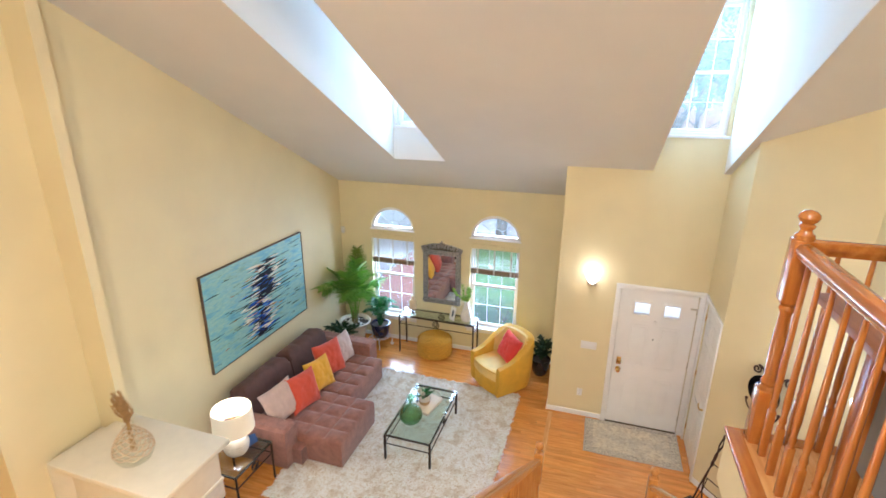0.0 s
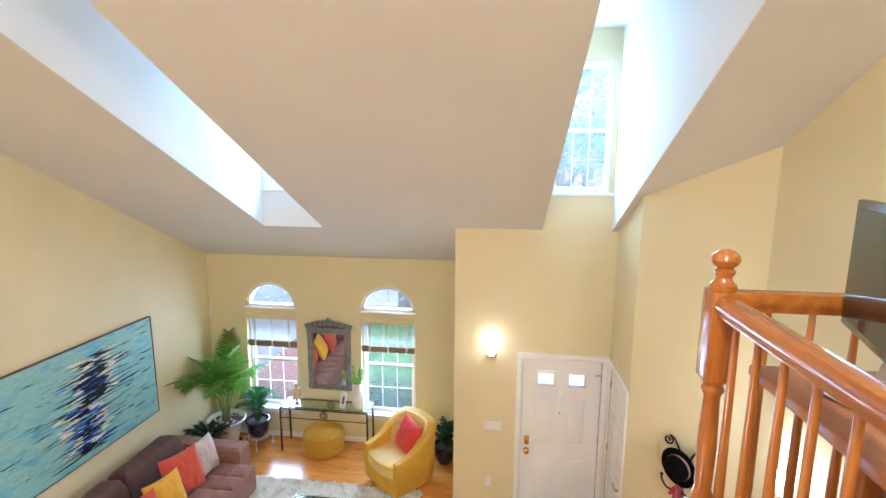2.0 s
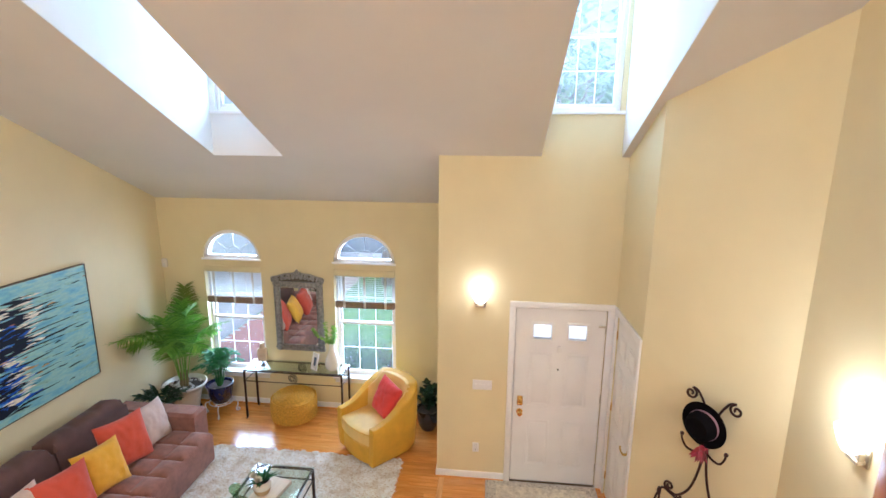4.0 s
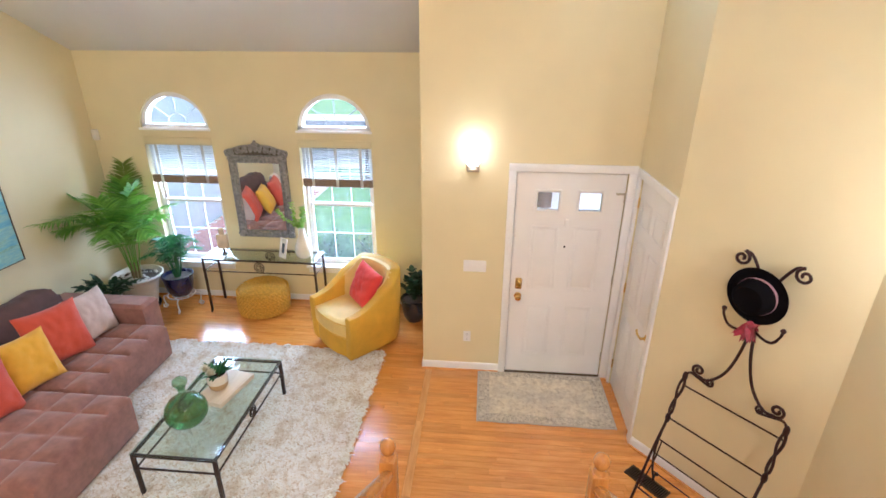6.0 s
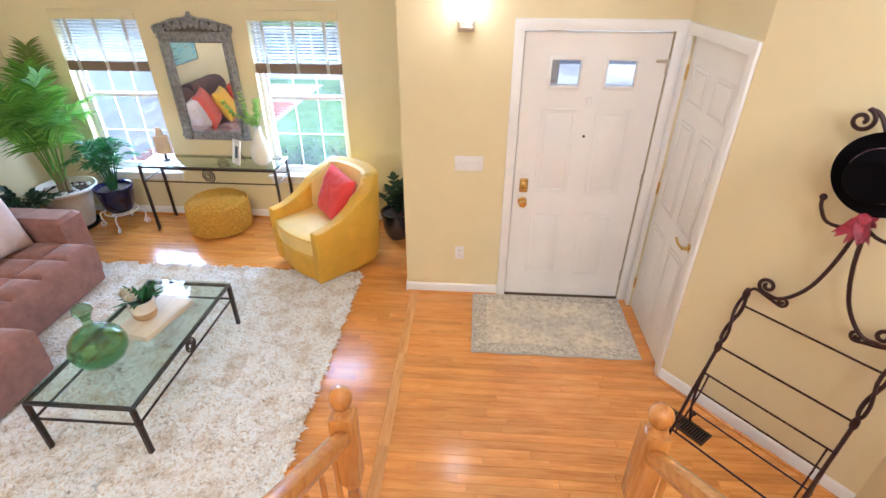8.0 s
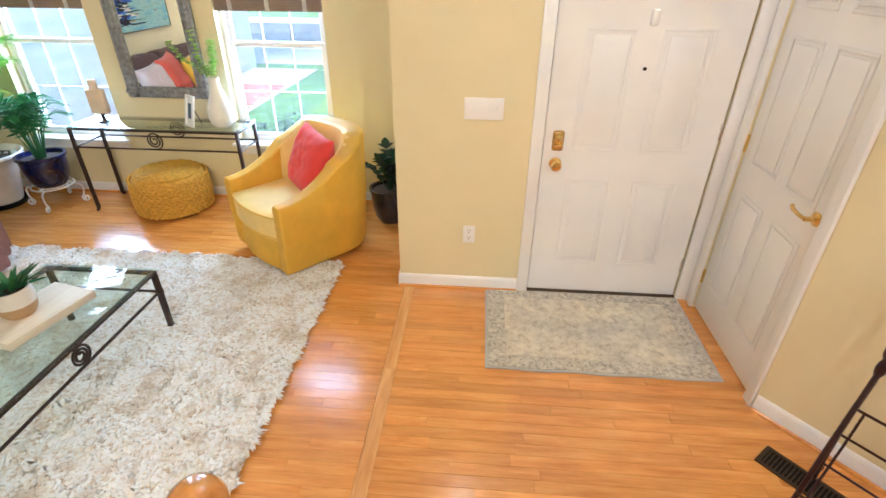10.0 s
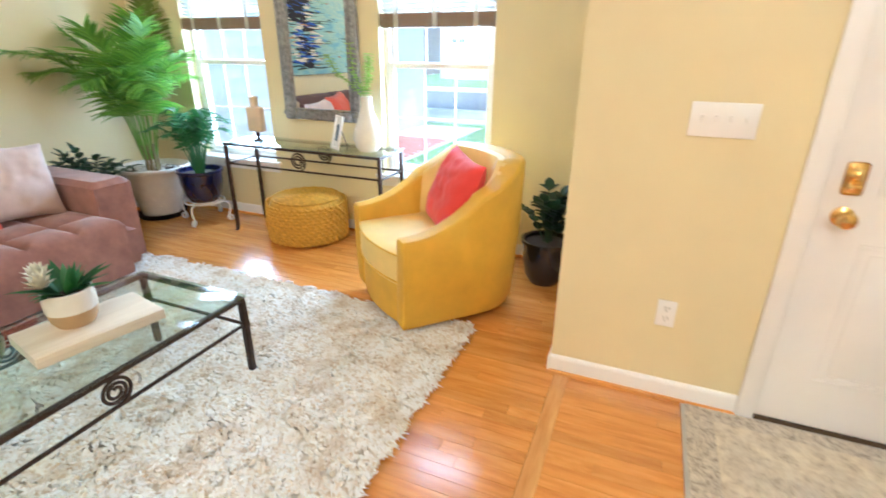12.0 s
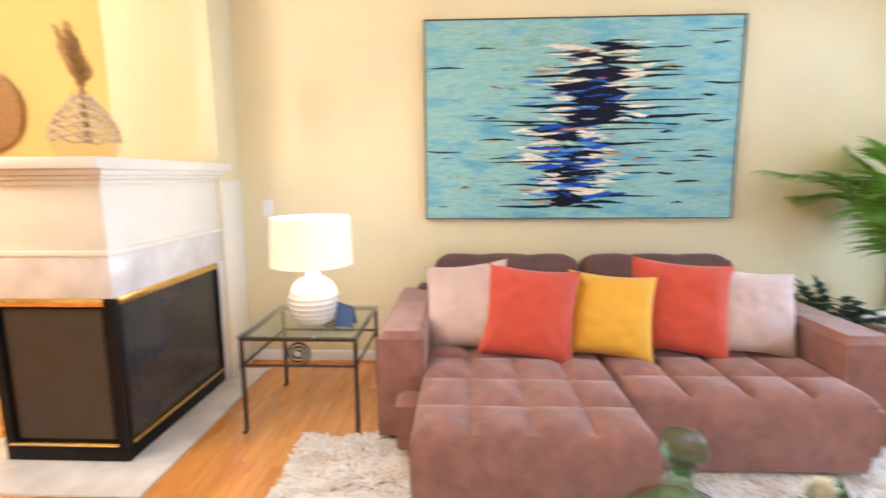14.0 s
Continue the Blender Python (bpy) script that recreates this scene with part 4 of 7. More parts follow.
def soft_block(bm, x0, y0, z0, x1, y1, z1, cells=(0, 0), r=0.05, puff=0.012, step=0.03):
    """An upholstered block: rounded upper edges, and a top that is tufted into cells."""
    nx, ny = max(4, int((x1 - x0) / step)), max(4, int((y1 - y0) / step))
    grid = []
    for i in range(nx + 1):
        row = []
        for j in range(ny + 1):
            u, v = i / nx, j / ny
            x, y = x0 + (x1 - x0) * u, y0 + (y1 - y0) * v
            d = min(x - x0, x1 - x, y - y0, y1 - y)
            z = z1 - (r - math.sqrt(max(0, r * r - (r - d) ** 2)) if d < r else 0)
            if cells[0]:
                a, b = abs(math.sin(math.pi * u * cells[0])), abs(math.sin(math.pi * v * cells[1]))
                z += puff * (min(a, b) ** 0.45 - 1) * min(1, d / 0.04)
            z += 0.004 * noise.noise((x * 7, y * 7, 1.3)) * min(1, d / 0.05)
            row.append(bm.verts.new((x, y, z)))
        grid.append(row)
    for i in range(nx):
        for j in range(ny):
            bm.faces.new((grid[i][j], grid[i + 1][j], grid[i + 1][j + 1], grid[i][j + 1]))
    rim = [grid[i][0] for i in range(nx + 1)] + [grid[nx][j] for j in range(1, ny + 1)] + [grid[i][ny] for i in range(nx - 1, -1, -1)] + [grid[0][j] for j in range(ny - 1, 0, -1)]
    cx, cy = (x0 + x1) / 2, (y0 + y1) / 2
    last = rim
    for k, (zz, s) in enumerate(((z0 + (z1 - z0) * 0.5, 1.0), (z0 + 0.02, 0.995), (z0, 0.985))):
        ring = [bm.verts.new((cx + (v.co.x - cx) * s, cy + (v.co.y - cy) * s, zz)) for v in rim]
        for i in range(len(ring)):
            bm.faces.new((last[i], last[(i + 1) % len(ring)], ring[(i + 1) % len(ring)], ring[i]))
        last = ring
    bm.faces.new(last)


def pillow_mesh(bm, w, h, t, seed=0):
    """A stuffed square cushion with drawn-in sides and pointed corners, in x and z, thick along y."""
    n = 26
    sides = []
    for s in (-1, 1):
        g = []
        for i in range(n + 1):
            row = []
            for j in range(n + 1):
                u, v = 2 * i / n - 1, 2 * j / n - 1
                k = (1 - u ** 4) * (1 - v ** 4)
                wob = noise.noise((u * 1.6 + seed, v * 1.6, s * 2.0)) * 0.12 + noise.noise((u * 4 + seed, v * 4, s)) * 0.09 + (1 - abs(noise.noise((u * 3.1 + v * 1.3 + seed, v * 2.2 - u, s * 3))) * 4) * 0.05 + (1 - abs(noise.noise((u * 5.3 - v * 2.1 + seed * 3, v * 4.0 + u, s * 5))) * 4) * 0.022
                y = s * t / 2 * (k ** 0.62) * (1 + wob)
                sx = 1 - 0.09 * (1 - v * v) * abs(u) ** 3
                sz = 1 - 0.09 * (1 - u * u) * abs(v) ** 3
                row.append(bm.verts.new((u * w / 2 * sx, y, v * h / 2 * sz)))
            g.append(row)
        sides.append(g)
        for i in range(n):
            for j in range(n):
                bm.faces.new((g[i][j], g[i + 1][j], g[i + 1][j + 1], g[i][j + 1]))
    bmesh.ops.remove_doubles(bm, verts=bm.verts, dist=0.0005)


def pillow(label, mat, w, t, at, lean, turn, spin=0, seed=0, group="pillows on the sofa"):
    bm = bmesh.new()
    pillow_mesh(bm, w, w, t, seed)
    return solid("throw_pillow", bm, mat, label, "pillow", group, Matrix.Translation(at) @ pose(0, 0, 0, 0, 0, turn) @ pose(0, 0, 0, lean) @ pose(0, 0, 0, 0, spin, 0))


# ---- living room: rug ----
RX0, RY0, RX1, RY1 = -2.86, 3.80, -0.365, 6.70
rug = thing("shag_rug", "thick cream and beige shag rug on oak floor", "rug")
rugbase = plain("rug_backing", (0.74, 0.66, 0.55), 0.95)
part("backing", bx(RX0 + 0.01, RY0 + 0.01, 0.001, RX1 - 0.01, RY1 - 0.01, 0.012), rugbase, rug)
PILE, t_, p_, n_, l_ = node_mat("shag_pile")
geo = n_.new("ShaderNodeNewGeometry")
v_ = coords(t_)
c1 = ramp(t_, geo.outputs["Random Per Island"], [(0.0, (0.66, 0.53, 0.39)), (0.2, (0.82, 0.75, 0.65)), (0.5, (0.90, 0.87, 0.82)), (1.0, (0.93, 0.92, 0.89))])
c2 = ramp(t_, noise_node(t_, v_, 6.5, 5, 0.65), [(0.36, (0.74, 0.63, 0.50)), (0.52, (1.0, 1.0, 1.0))])
l_.new(mixc(t_, 0.75, c1, c2, "MULTIPLY"), p_.inputs["Base Color"])
p_.inputs["Roughness"].default_value = 0.9
rng = np.random.RandomState(4)
NT = 80000
px = RX0 + (RX1 - RX0) * rng.rand(NT)
py = RY0 + (RY1 - RY0) * rng.rand(NT)
clump = np.array([noise.noise((a * 9, b * 9, 0)) for a, b in zip(px, py)])
swirl = np.array([noise.noise((a * 5 + 40, b * 5, 3)) for a, b in zip(px, py)])
ang = swirl * 9 + rng.randn(NT) * 0.7
ln = 0.030 + 0.022 * rng.rand(NT)
wd = 0.0055 + 0.0045 * rng.rand(NT)
hh = 0.024 + 0.012 * clump + 0.006 * rng.rand(NT)
dx, dy = np.cos(ang), np.sin(ang)
nxv, nyv = -dy * wd, dx * wd
base_z = np.full(NT, 0.010)
mx_, my_ = px + dx * ln * 0.35, py + dy * ln * 0.35
tx_, ty_ = px + dx * ln, py + dy * ln
V = np.stack([np.stack([px - nxv, py - nyv, base_z], 1), np.stack([px + nxv, py + nyv, base_z], 1),
              np.stack([mx_ + nxv, my_ + nyv, hh], 1), np.stack([mx_ - nxv, my_ - nyv, hh], 1),
              np.stack([tx_, ty_, hh * 0.8], 1)], 1).reshape(-1, 3)
ix = np.arange(NT) * 5
me = bpy.data.meshes.new("shag")
me.from_pydata(V.tolist(), [], np.stack([ix, ix + 1, ix + 2, ix + 3], 1).tolist() + np.stack([ix + 3, ix + 2, ix + 4], 1).tolist())
me.materials.append(PILE)
ob = new("shag", me)
ob.parent = rug
tagged(ob, kind="stuff")

# ---- sofa ----
sofa = thing("sofa", "mauve brown microsuede sofa with tufted chaise seat", "sofa")


def sb(name, *a, mat=SUEDE, label="", **k):
    bm = bmesh.new()
    soft_block(bm, *a, **k)
    return part(name, bm, mat, sofa, label)


sb("base", -3.84, 4.30, 0.055, -2.66, 6.55, 0.30, r=0.02)
sb("chaise_seat", -3.50, 4.425, 0.05, -2.17, 5.345, 0.435, cells=(5, 4), r=0.06, puff=0.046, step=0.02)
sb("seat_cushion", -3.50, 5.36, 0.05, -2.545, 6.41, 0.425, cells=(4, 4), r=0.06, puff=0.046, step=0.02)
sb("armrest", -3.80, 4.195, 0.055, -2.79, 4.435, 0.60, r=0.035)
sb("armrest", -3.80, 6.405, 0.055, -2.755, 6.65, 0.60, r=0.035)
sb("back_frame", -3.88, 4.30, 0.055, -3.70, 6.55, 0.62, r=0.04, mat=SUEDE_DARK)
for a, b in ((4.43, 5.36), (5.38, 6.30)):
    bm = bmesh.new()
    soft_block(bm, a, -0.15, 0, b, 0.15, 0.46, cells=(3, 1), r=0.12, puff=0.012)
    bmesh.ops.transform(bm, matrix=pose(-3.58, 0, 0.40) @ pose(0, 0, 0, 0, -10, 0) @ Matrix(((0, -1, 0, 0), (1, 0, 0, 0), (0, 0, 1, 0), (0, 0, 0, 1))), verts=bm.verts)
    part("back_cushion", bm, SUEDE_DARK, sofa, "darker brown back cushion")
for x, y in ((-2.86, 4.28), (-2.30, 4.50), (-2.30, 5.26), (-2.66, 6.32), (-2.86, 6.58), (-3.78, 4.28), (-3.78, 6.58)):
    part("foot", bx(x - 0.035, y - 0.035, 0, x + 0.035, y + 0.035, 0.06, 0.004), BLACK, sofa)

pillow("pale blush velvet pillow leaning on sofa arm", BLUSH, 0.49, 0.17, (-3.15, 4.64, 0.640), -20, 70, -9, 1)
pillow("coral red linen pillow on the sofa", CORAL, 0.50, 0.18, (-3.03, 4.97, 0.635), -20, 80, 4, 2)
pillow("golden yellow linen pillow on the sofa", YELLOW, 0.46, 0.17, (-3.05, 5.40, 0.620), -24, 78, 3, 3)
pillow("coral red linen pillow by the far cushion", CORAL, 0.52, 0.18, (-3.12, 5.79, 0.645), -22, 76, 4, 4)
pillow("pale blush velvet pillow beside the far armrest", BLUSH, 0.46, 0.16, (-3.10, 6.17, 0.625), -20, 92, 6, 5)

# ---- iron and glass tables ----


def iron_table(name, label, category, w, d, h, scroll_axis, rail_drop, leg=0.011, origin=(0, 0, 0)):
    """A wrought iron table with a glass top; w along x, d along y."""
    t = thing(name, label, category, at=origin)
    bm = bmesh.new()
    b = 0.011
    z0, z1 = h - 0.026, h - 0.008
    for q in ((0, 0, w, 0.022), (0, d - 0.022, w, d), (0, 0.022, 0.022, d - 0.022), (w - 0.022, 0.022, w, d - 0.022)):
        box(bm, q[0], q[1], z0, q[2], q[3], z1, 0.002)
    part("top_frame", bm, IRON, t)
    g = part("glass_top", bx(-0.006, -0.006, h - 0.008, w + 0.006, d + 0.006, h, 0.002), TGLASS, t, "clear glass top")
    g.visible_shadow = False
    for x in (0.011, w - 0.011):
        for y in (0.011, d - 0.011):
            bm = bmesh.new()
            box(bm, x - leg, y - leg, 0.02, x + leg, y + leg, z0, 0.003)
            sx, sy = (1 if x > w / 2 else -1), (1 if y > d / 2 else -1)
            box(bm, x - leg * 1.15, y - leg * 1.15, h - rail_drop - 0.016, x + leg * 1.15, y + leg * 1.15, h - rail_drop + 0.016, 0.003)
            tube(bm, smooth_line([(x, y, 0.03), (x, y + sy * 0.004, 0.012), (x, y + sy * 0.022, 0.008)], 4), leg * 0.9, 8)
            part("leg", bm, IRON, t)
    zr = h - rail_drop
    for p, q in (((0.011, 0.011), (w - 0.011, 0.011)), ((0.011, d - 0.011), (w - 0.011, d - 0.011)), ((0.011, 0.011), (0.011, d - 0.011)), ((w - 0.011, 0.011), (w - 0.011, d - 0.011))):
        bm = bmesh.new()
        tube(bm, [(*p, zr), (*q, zr)], 0.0075, 8)
        part("stretcher", bm, IRON, t)
    zc = (zr + z0) / 2
    rr = (z0 - zr) / 2 * 0.98
    for k in (0, 1):
        bm = bmesh.new()
        if scroll_axis == "x":
            pts = spiral((w / 2, 0.011 if k == 0 else d - 0.011, zc), (1, 0, 0), (0, 0, 1), rr, rr * 0.22, 2.6, -math.pi / 2, 60)
        else:
            pts = spiral((0.011 if k == 0 else w - 0.011, d / 2, zc), (0, 1, 0), (0, 0, 1), rr, rr * 0.22, 2.6, -math.pi / 2, 60)
        tube(bm, pts, 0.0062, 8)
        part("scroll", bm, IRON, t, "coiled iron scroll")
    return t


iron_table("coffee_table", "wrought iron coffee table with clear glass top", "coffee table", 0.62, 1.165, 0.392, "y", 0.138, 0.013, (-1.765, 4.768, 0.008))
iron_table("console_table", "black wrought iron console table with glass top", "console table", 1.37, 0.34, 0.715, "x", 0.165, 0.012, (-2.655, 7.365, 0))
iron_table("end_table", "wrought iron end table with square glass top", "end table", 0.62, 0.62, 0.545, "y", 0.16, 0.0095, (-3.50, 3.46, 0))
TZ = 0.400

# bottle, tray and succulent on the coffee table
dj = thing("glass_demijohn", "green glass demijohn bottle with stopper", "bottle", at=(-1.53, 5.11, TZ))
bm = bmesh.new()
lathe(bm, [(0.0, 0.004), (0.07, 0.002), (0.115, 0.02), (0.146, 0.07), (0.152, 0.115), (0.138, 0.165), (0.10, 0.212), (0.055, 0.240), (0.030, 0.258), (0.024, 0.285), (0.028, 0.315), (0.034, 0.318)], 40, cap=False)
part("body", bm, GREENGLASS, dj)
bm = bmesh.new()
lathe(bm, [(0.0, 0.006), (0.068, 0.006), (0.112, 0.024), (0.141, 0.072), (0.146, 0.115), (0.132, 0.162), (0.095, 0.206), (0.05, 0.235)], 40, cap=False)
part("inner_wall", bm, GREENGLASS, dj)
bm = bmesh.new()
lathe(bm, [(0.020, 0.30), (0.022, 0.322), (0.040, 0.335), (0.052, 0.358), (0.048, 0.382), (0.026, 0.400), (0.0, 0.404)], 28)
part("stopper", bm, GREENGLASS, dj, "round green glass stopper")
for o in dj.children:
    o.visible_shadow = False
tr = thing("wooden_tray", "pale bleached wood block used as tray", "tray", at=(-1.43, 5.48, TZ), turn=-12)
part("board", bx(-0.125, -0.205, 0.012, 0.125, 0.205, 0.052, 0.004), PALEWOOD, tr)
for x in (-0.09, 0.09):
    part("runner", bx(x - 0.015, -0.19, 0, x + 0.015, 0.19, 0.013, 0.002), PALEWOOD, tr)


def leaf(bm, p, d, up, ln, wd, curl=0.3, n=5, fold=0.25):
    """One pointed leaf from p along d, arching down by curl."""
    p, d, up = Vector(p), Vector(d).normalized(), Vector(up)
    side = d.cross(up)
    if side.length < 1e-4:
        side = d.orthogonal()
    side.normalize()
    up = side.cross(d)
    prev = None
    for i in range(n + 1):
        k = i / n
        c = p + d * (ln * k) - Vector((0, 0, 1)) * (curl * ln * k * k)
        w = wd * math.sin(math.pi * min(1, 0.12 + 0.88 * k) ** 0.8) if i < n else 0.0005
        a, b, m = bm.verts.new(c - side * w + up * (w * fold)), bm.verts.new(c + side * w + up * (w * fold)), bm.verts.new(c)
        if prev:
            bm.faces.new((prev[0], prev[2], m, a))
            bm.faces.new((prev[2], prev[1], b, m))
        prev = (a, b, m)


rnd = random.Random(11)
sp = thing("potted_succulent", "white and tan pot with green succulent and pale flowers", "potted plant", at=(-1.47, 5.46, TZ + 0.052))
sp.scale = (1.2, 1.2, 1.2)
bm = bmesh.new()
lathe(bm, [(0.0, 0), (0.048, 0), (0.060, 0.02), (0.066, 0.05)], 28, cap=False)
part("pot_base", bm, plain("tan_pot_glaze", (0.50, 0.33, 0.17), 0.7), sp, "tan lower half of the pot")
bm = bmesh.new()
lathe(bm, [(0.066, 0.05), (0.068, 0.08), (0.064, 0.112), (0.058, 0.112), (0.058, 0.095)], 28, cap=False)
part("pot_rim", bm, CERAMIC, sp)
bm = bmesh.new()
lathe(bm, [(0.0, 0.098), (0.058, 0.098)], 20, cap=False)
part("soil", bm, SOIL, sp)
bm = bmesh.new()
for k in range(34):
    a, e = rnd.uniform(0, 6.28), rnd.uniform(0.25, 1.3)
    leaf(bm, (0.02 * math.cos(a), 0.02 * math.sin(a), 0.10), (math.cos(a) * math.cos(e), math.sin(a) * math.cos(e), math.sin(e)), (0, 0, 1), rnd.uniform(0.07, 0.13), 0.013, 0.15)
part("foliage", bm, FERN, sp)
for q in ((-0.05, -0.035, 0.15), (0.0, -0.06, 0.14)):
    bm = bmesh.new()
    for k in range(26):
        a, e = k * 2.4, 0.2 + 1.2 * k / 26
        leaf(bm, q, (math.cos(a) * math.cos(e), math.sin(a) * math.cos(e), math.sin(e)), (0, 0, 1), 0.042, 0.014, -0.2, 4)
    part("flower", bm, plain("cream_petal", (0.78, 0.72, 0.55), 0.6) if q[0] else bpy.data.materials["cream_petal"], sp, "cream rosette flower")

# ---- console: candle holder, frame, vase; pouf below; mirror above ----
CZ = 0.715
ch = thing("candle_holder", "sand coloured slab candle holder with cream candle", "candle holder", at=(-2.44, 7.52, CZ), turn=8)
sand = plain("sand_ceramic", (0.72, 0.58, 0.42), 0.8, grain=60, relief=0.3)
part("foot", bx(-0.03, -0.03, 0, 0.03, 0.03, 0.012, 0.003), IRON, ch)
part("stem", bx(-0.011, -0.011, 0.01, 0.011, 0.011, 0.075, 0.002), IRON, ch)
part("slab", bx(-0.062, -0.03, 0.07, 0.062, 0.03, 0.255, 0.012, 3), sand, ch)
bm = bmesh.new()
lathe(bm, [(0.030, 0.255), (0.030, 0.325), (0.022, 0.330), (0.0, 0.327)], 20)
part("candle", bm, plain("cream_wax", (0.75, 0.62, 0.46), 0.5), ch, "stubby cream pillar candle")
pf = thing("photo_frame", "white standing photo frame leaning back", "photo frame", at=(-1.71, 7.47, CZ), turn=-34)
fm = pose(0, 0, 0, -14)
bm = bmesh.new()
frame_ring(bm, -0.062, 0.0, 0.062, 0.235, 0.020, -0.008, 0.008, 0.002)
bmesh.ops.transform(bm, matrix=fm, verts=bm.verts)
part("frame", bm, WHITE, pf)
bm = bx(-0.043, 0.001, 0.019, 0.043, 0.004, 0.216)
bmesh.ops.transform(bm, matrix=fm, verts=bm.verts)
part("mount", bm, WHITE, pf)
bm = bx(-0.022, -0.0015, 0.06, 0.022, 0.0005, 0.175)
bmesh.ops.transform(bm, matrix=fm, verts=bm.verts)
part("photograph", bm, plain("blue_grey_print", (0.10, 0.14, 0.20), 0.3, vary=0.6, scale=60), pf, "small blue grey print")
bm = bmesh.new()
tube(bm, [(0, 0.045, 0.17), (0, 0.10, 0.004)], 0.004, 6)
part("easel_leg", bm, IRON, pf)
va = thing("white_vase", "white ceramic bottle vase with green stems", "vase", at=(-1.46, 7.52, CZ))
bm = bmesh.new()
lathe(bm, [(0.0, 0.0), (0.06, 0.0), (0.088, 0.03), (0.100, 0.085), (0.092, 0.15), (0.066, 0.215), (0.044, 0.275), (0.036, 0.335), (0.040, 0.365), (0.033, 0.365), (0.030, 0.33)], 36, cap=False)
part("body", bm, CERAMIC, va)
for k, (tx, ty, tz, n) in enumerate(((-0.19, -0.13, 0.62, 9), (-0.05, -0.09, 0.69, 10), (0.09, -0.10, 0.63, 8), (0.01, 0.05, 0.60, 7))):
    bm = bmesh.new()
    line = smooth_line([(0, 0, 0.30), (tx * 0.3, ty * 0.3, 0.42), (tx * 0.8, ty * 0.8, 0.52), (tx, ty, tz)], 6)
    tube(bm, line, 0.003, 5)
    for q in line[4:]:
        for s in range(4):
            a = rnd.uniform(0, 6.28)
            leaf(bm, q, (math.cos(a), math.sin(a), rnd.uniform(0.1, 0.6)), (0, 0, 1), rnd.uniform(0.032, 0.052), 0.018, 0.3, 3)
    part("green_stem", bm, LIME, va, "lime green bell flower stem")

pouf = thing("pouf", "round woven yellow knitted floor pouf", "pouf", at=(-2.02, 7.49, 0))
bm = bmesh.new()
lathe(bm, [(0.0, 0.0), (0.24, 0.0), (0.278, 0.03), (0.292, 0.10), (0.295, 0.17), (0.290, 0.24), (0.272, 0.30), (0.235, 0.328), (0.12, 0.342), (0.0, 0.345)], 48, cap=False)
part("core", bm, WOVEN, pouf)
for r_, zs in [(0.294 * math.sin(math.acos(min(1, abs(z - 0.165) / 0.30))) ** 0.25, z) for z in [0.035 + 0.0235 * i for i in range(12)]]:
    pts = []
    for i in range(121):
        a = 2 * math.pi * i / 120
        off = 0.008 * math.sin(a * 40 + zs * 134)
        pts.append(((r_ + 0.004 + abs(off) * 0.6) * math.cos(a), (r_ + 0.004 + abs(off) * 0.6) * math.sin(a), zs + off))
    bm = bmesh.new()
    tube(bm, pts, 0.0105, 6)
    part("side_cord", bm, WOVEN, pouf)
for r_ in [0.02 + 0.021 * i for i in range(12)]:
    zt = 0.345 - 0.016 * (r_ / 0.25) ** 4
    bm = bmesh.new()
    tube(bm, [(r_ * math.cos(2 * math.pi * i / 60), r_ * math.sin(2 * math.pi * i / 60), zt + 0.003 * math.sin(i * 2.1)) for i in range(61)], 0.009, 6)
    part("top_cord", bm, WOVEN, pouf)

mi = thing("wall_mirror", "antique silver carved mirror with crested top", "mirror", at=(-1.977, YF - 0.002, 0.865))
MW, MH = 0.60, 1.0
bm = bmesh.new()
for s in (-1, 1):
    box(bm, s * MW / 2 - 0.045, -0.030, 0.0, s * MW / 2 + 0.045 if s < 0 else s * MW / 2 + 0.045, 0, MH, 0.012, 3)
box(bm, -MW / 2 + 0.045, -0.030, 0.0, MW / 2 - 0.045, 0, 0.085, 0.012, 3)
box(bm, -MW / 2 + 0.045, -0.030, MH - 0.085, MW / 2 - 0.045, 0, MH, 0.012, 3)
part("frame", bm, SILVERED, mi)
bm = bmesh.new()
for s in (-1, 1):
    tube(bm, [(s * (MW / 2 - 0.036), -0.034, 0.09), (s * (MW / 2 - 0.036), -0.034, MH - 0.09)], 0.008, 8)
    tube(bm, [(s * (MW / 2 + 0.034), -0.030, 0.01), (s * (MW / 2 + 0.034), -0.030, MH - 0.01)], 0.009, 8)
    for k in range(30):
        bmesh.ops.create_uvsphere(bm, u_segments=6, v_segments=4, radius=0.009, matrix=Matrix.Translation((s * MW / 2, -0.032, 0.05 + 0.031 * k)))
for z in (0.078, MH - 0.078):
    tube(bm, [(-MW / 2 + 0.04, -0.034, z), (MW / 2 - 0.04, -0.034, z)], 0.008, 8)
for s in (-1, 1):
    for z in (0.04, MH - 0.05):
        tube(bm, spiral((s * MW / 2, -0.034, z), (s, 0, 0), (0, 0, 1), 0.045, 0.008, 1.6, 0, 30), 0.011, 8)
part("carved_moulding", bm, SILVERED, mi)
bm = bmesh.new()
crest = [(-MW / 2 - 0.055, MH), (-MW / 2 - 0.06, MH + 0.05), (-0.26, MH + 0.075), (-0.17, MH + 0.105), (-0.06, MH + 0.118), (0, MH + 0.15), (0.06, MH + 0.118), (0.17, MH + 0.105), (0.26, MH + 0.075), (MW / 2 + 0.06, MH + 0.05), (MW / 2 + 0.055, MH)]
prism(bm, crest, "y", -0.020, 0)
part("crest_ground", bm, CREST_GAP, mi, "dark ground painted for shaded gaps in the crest")
bm = bmesh.new()
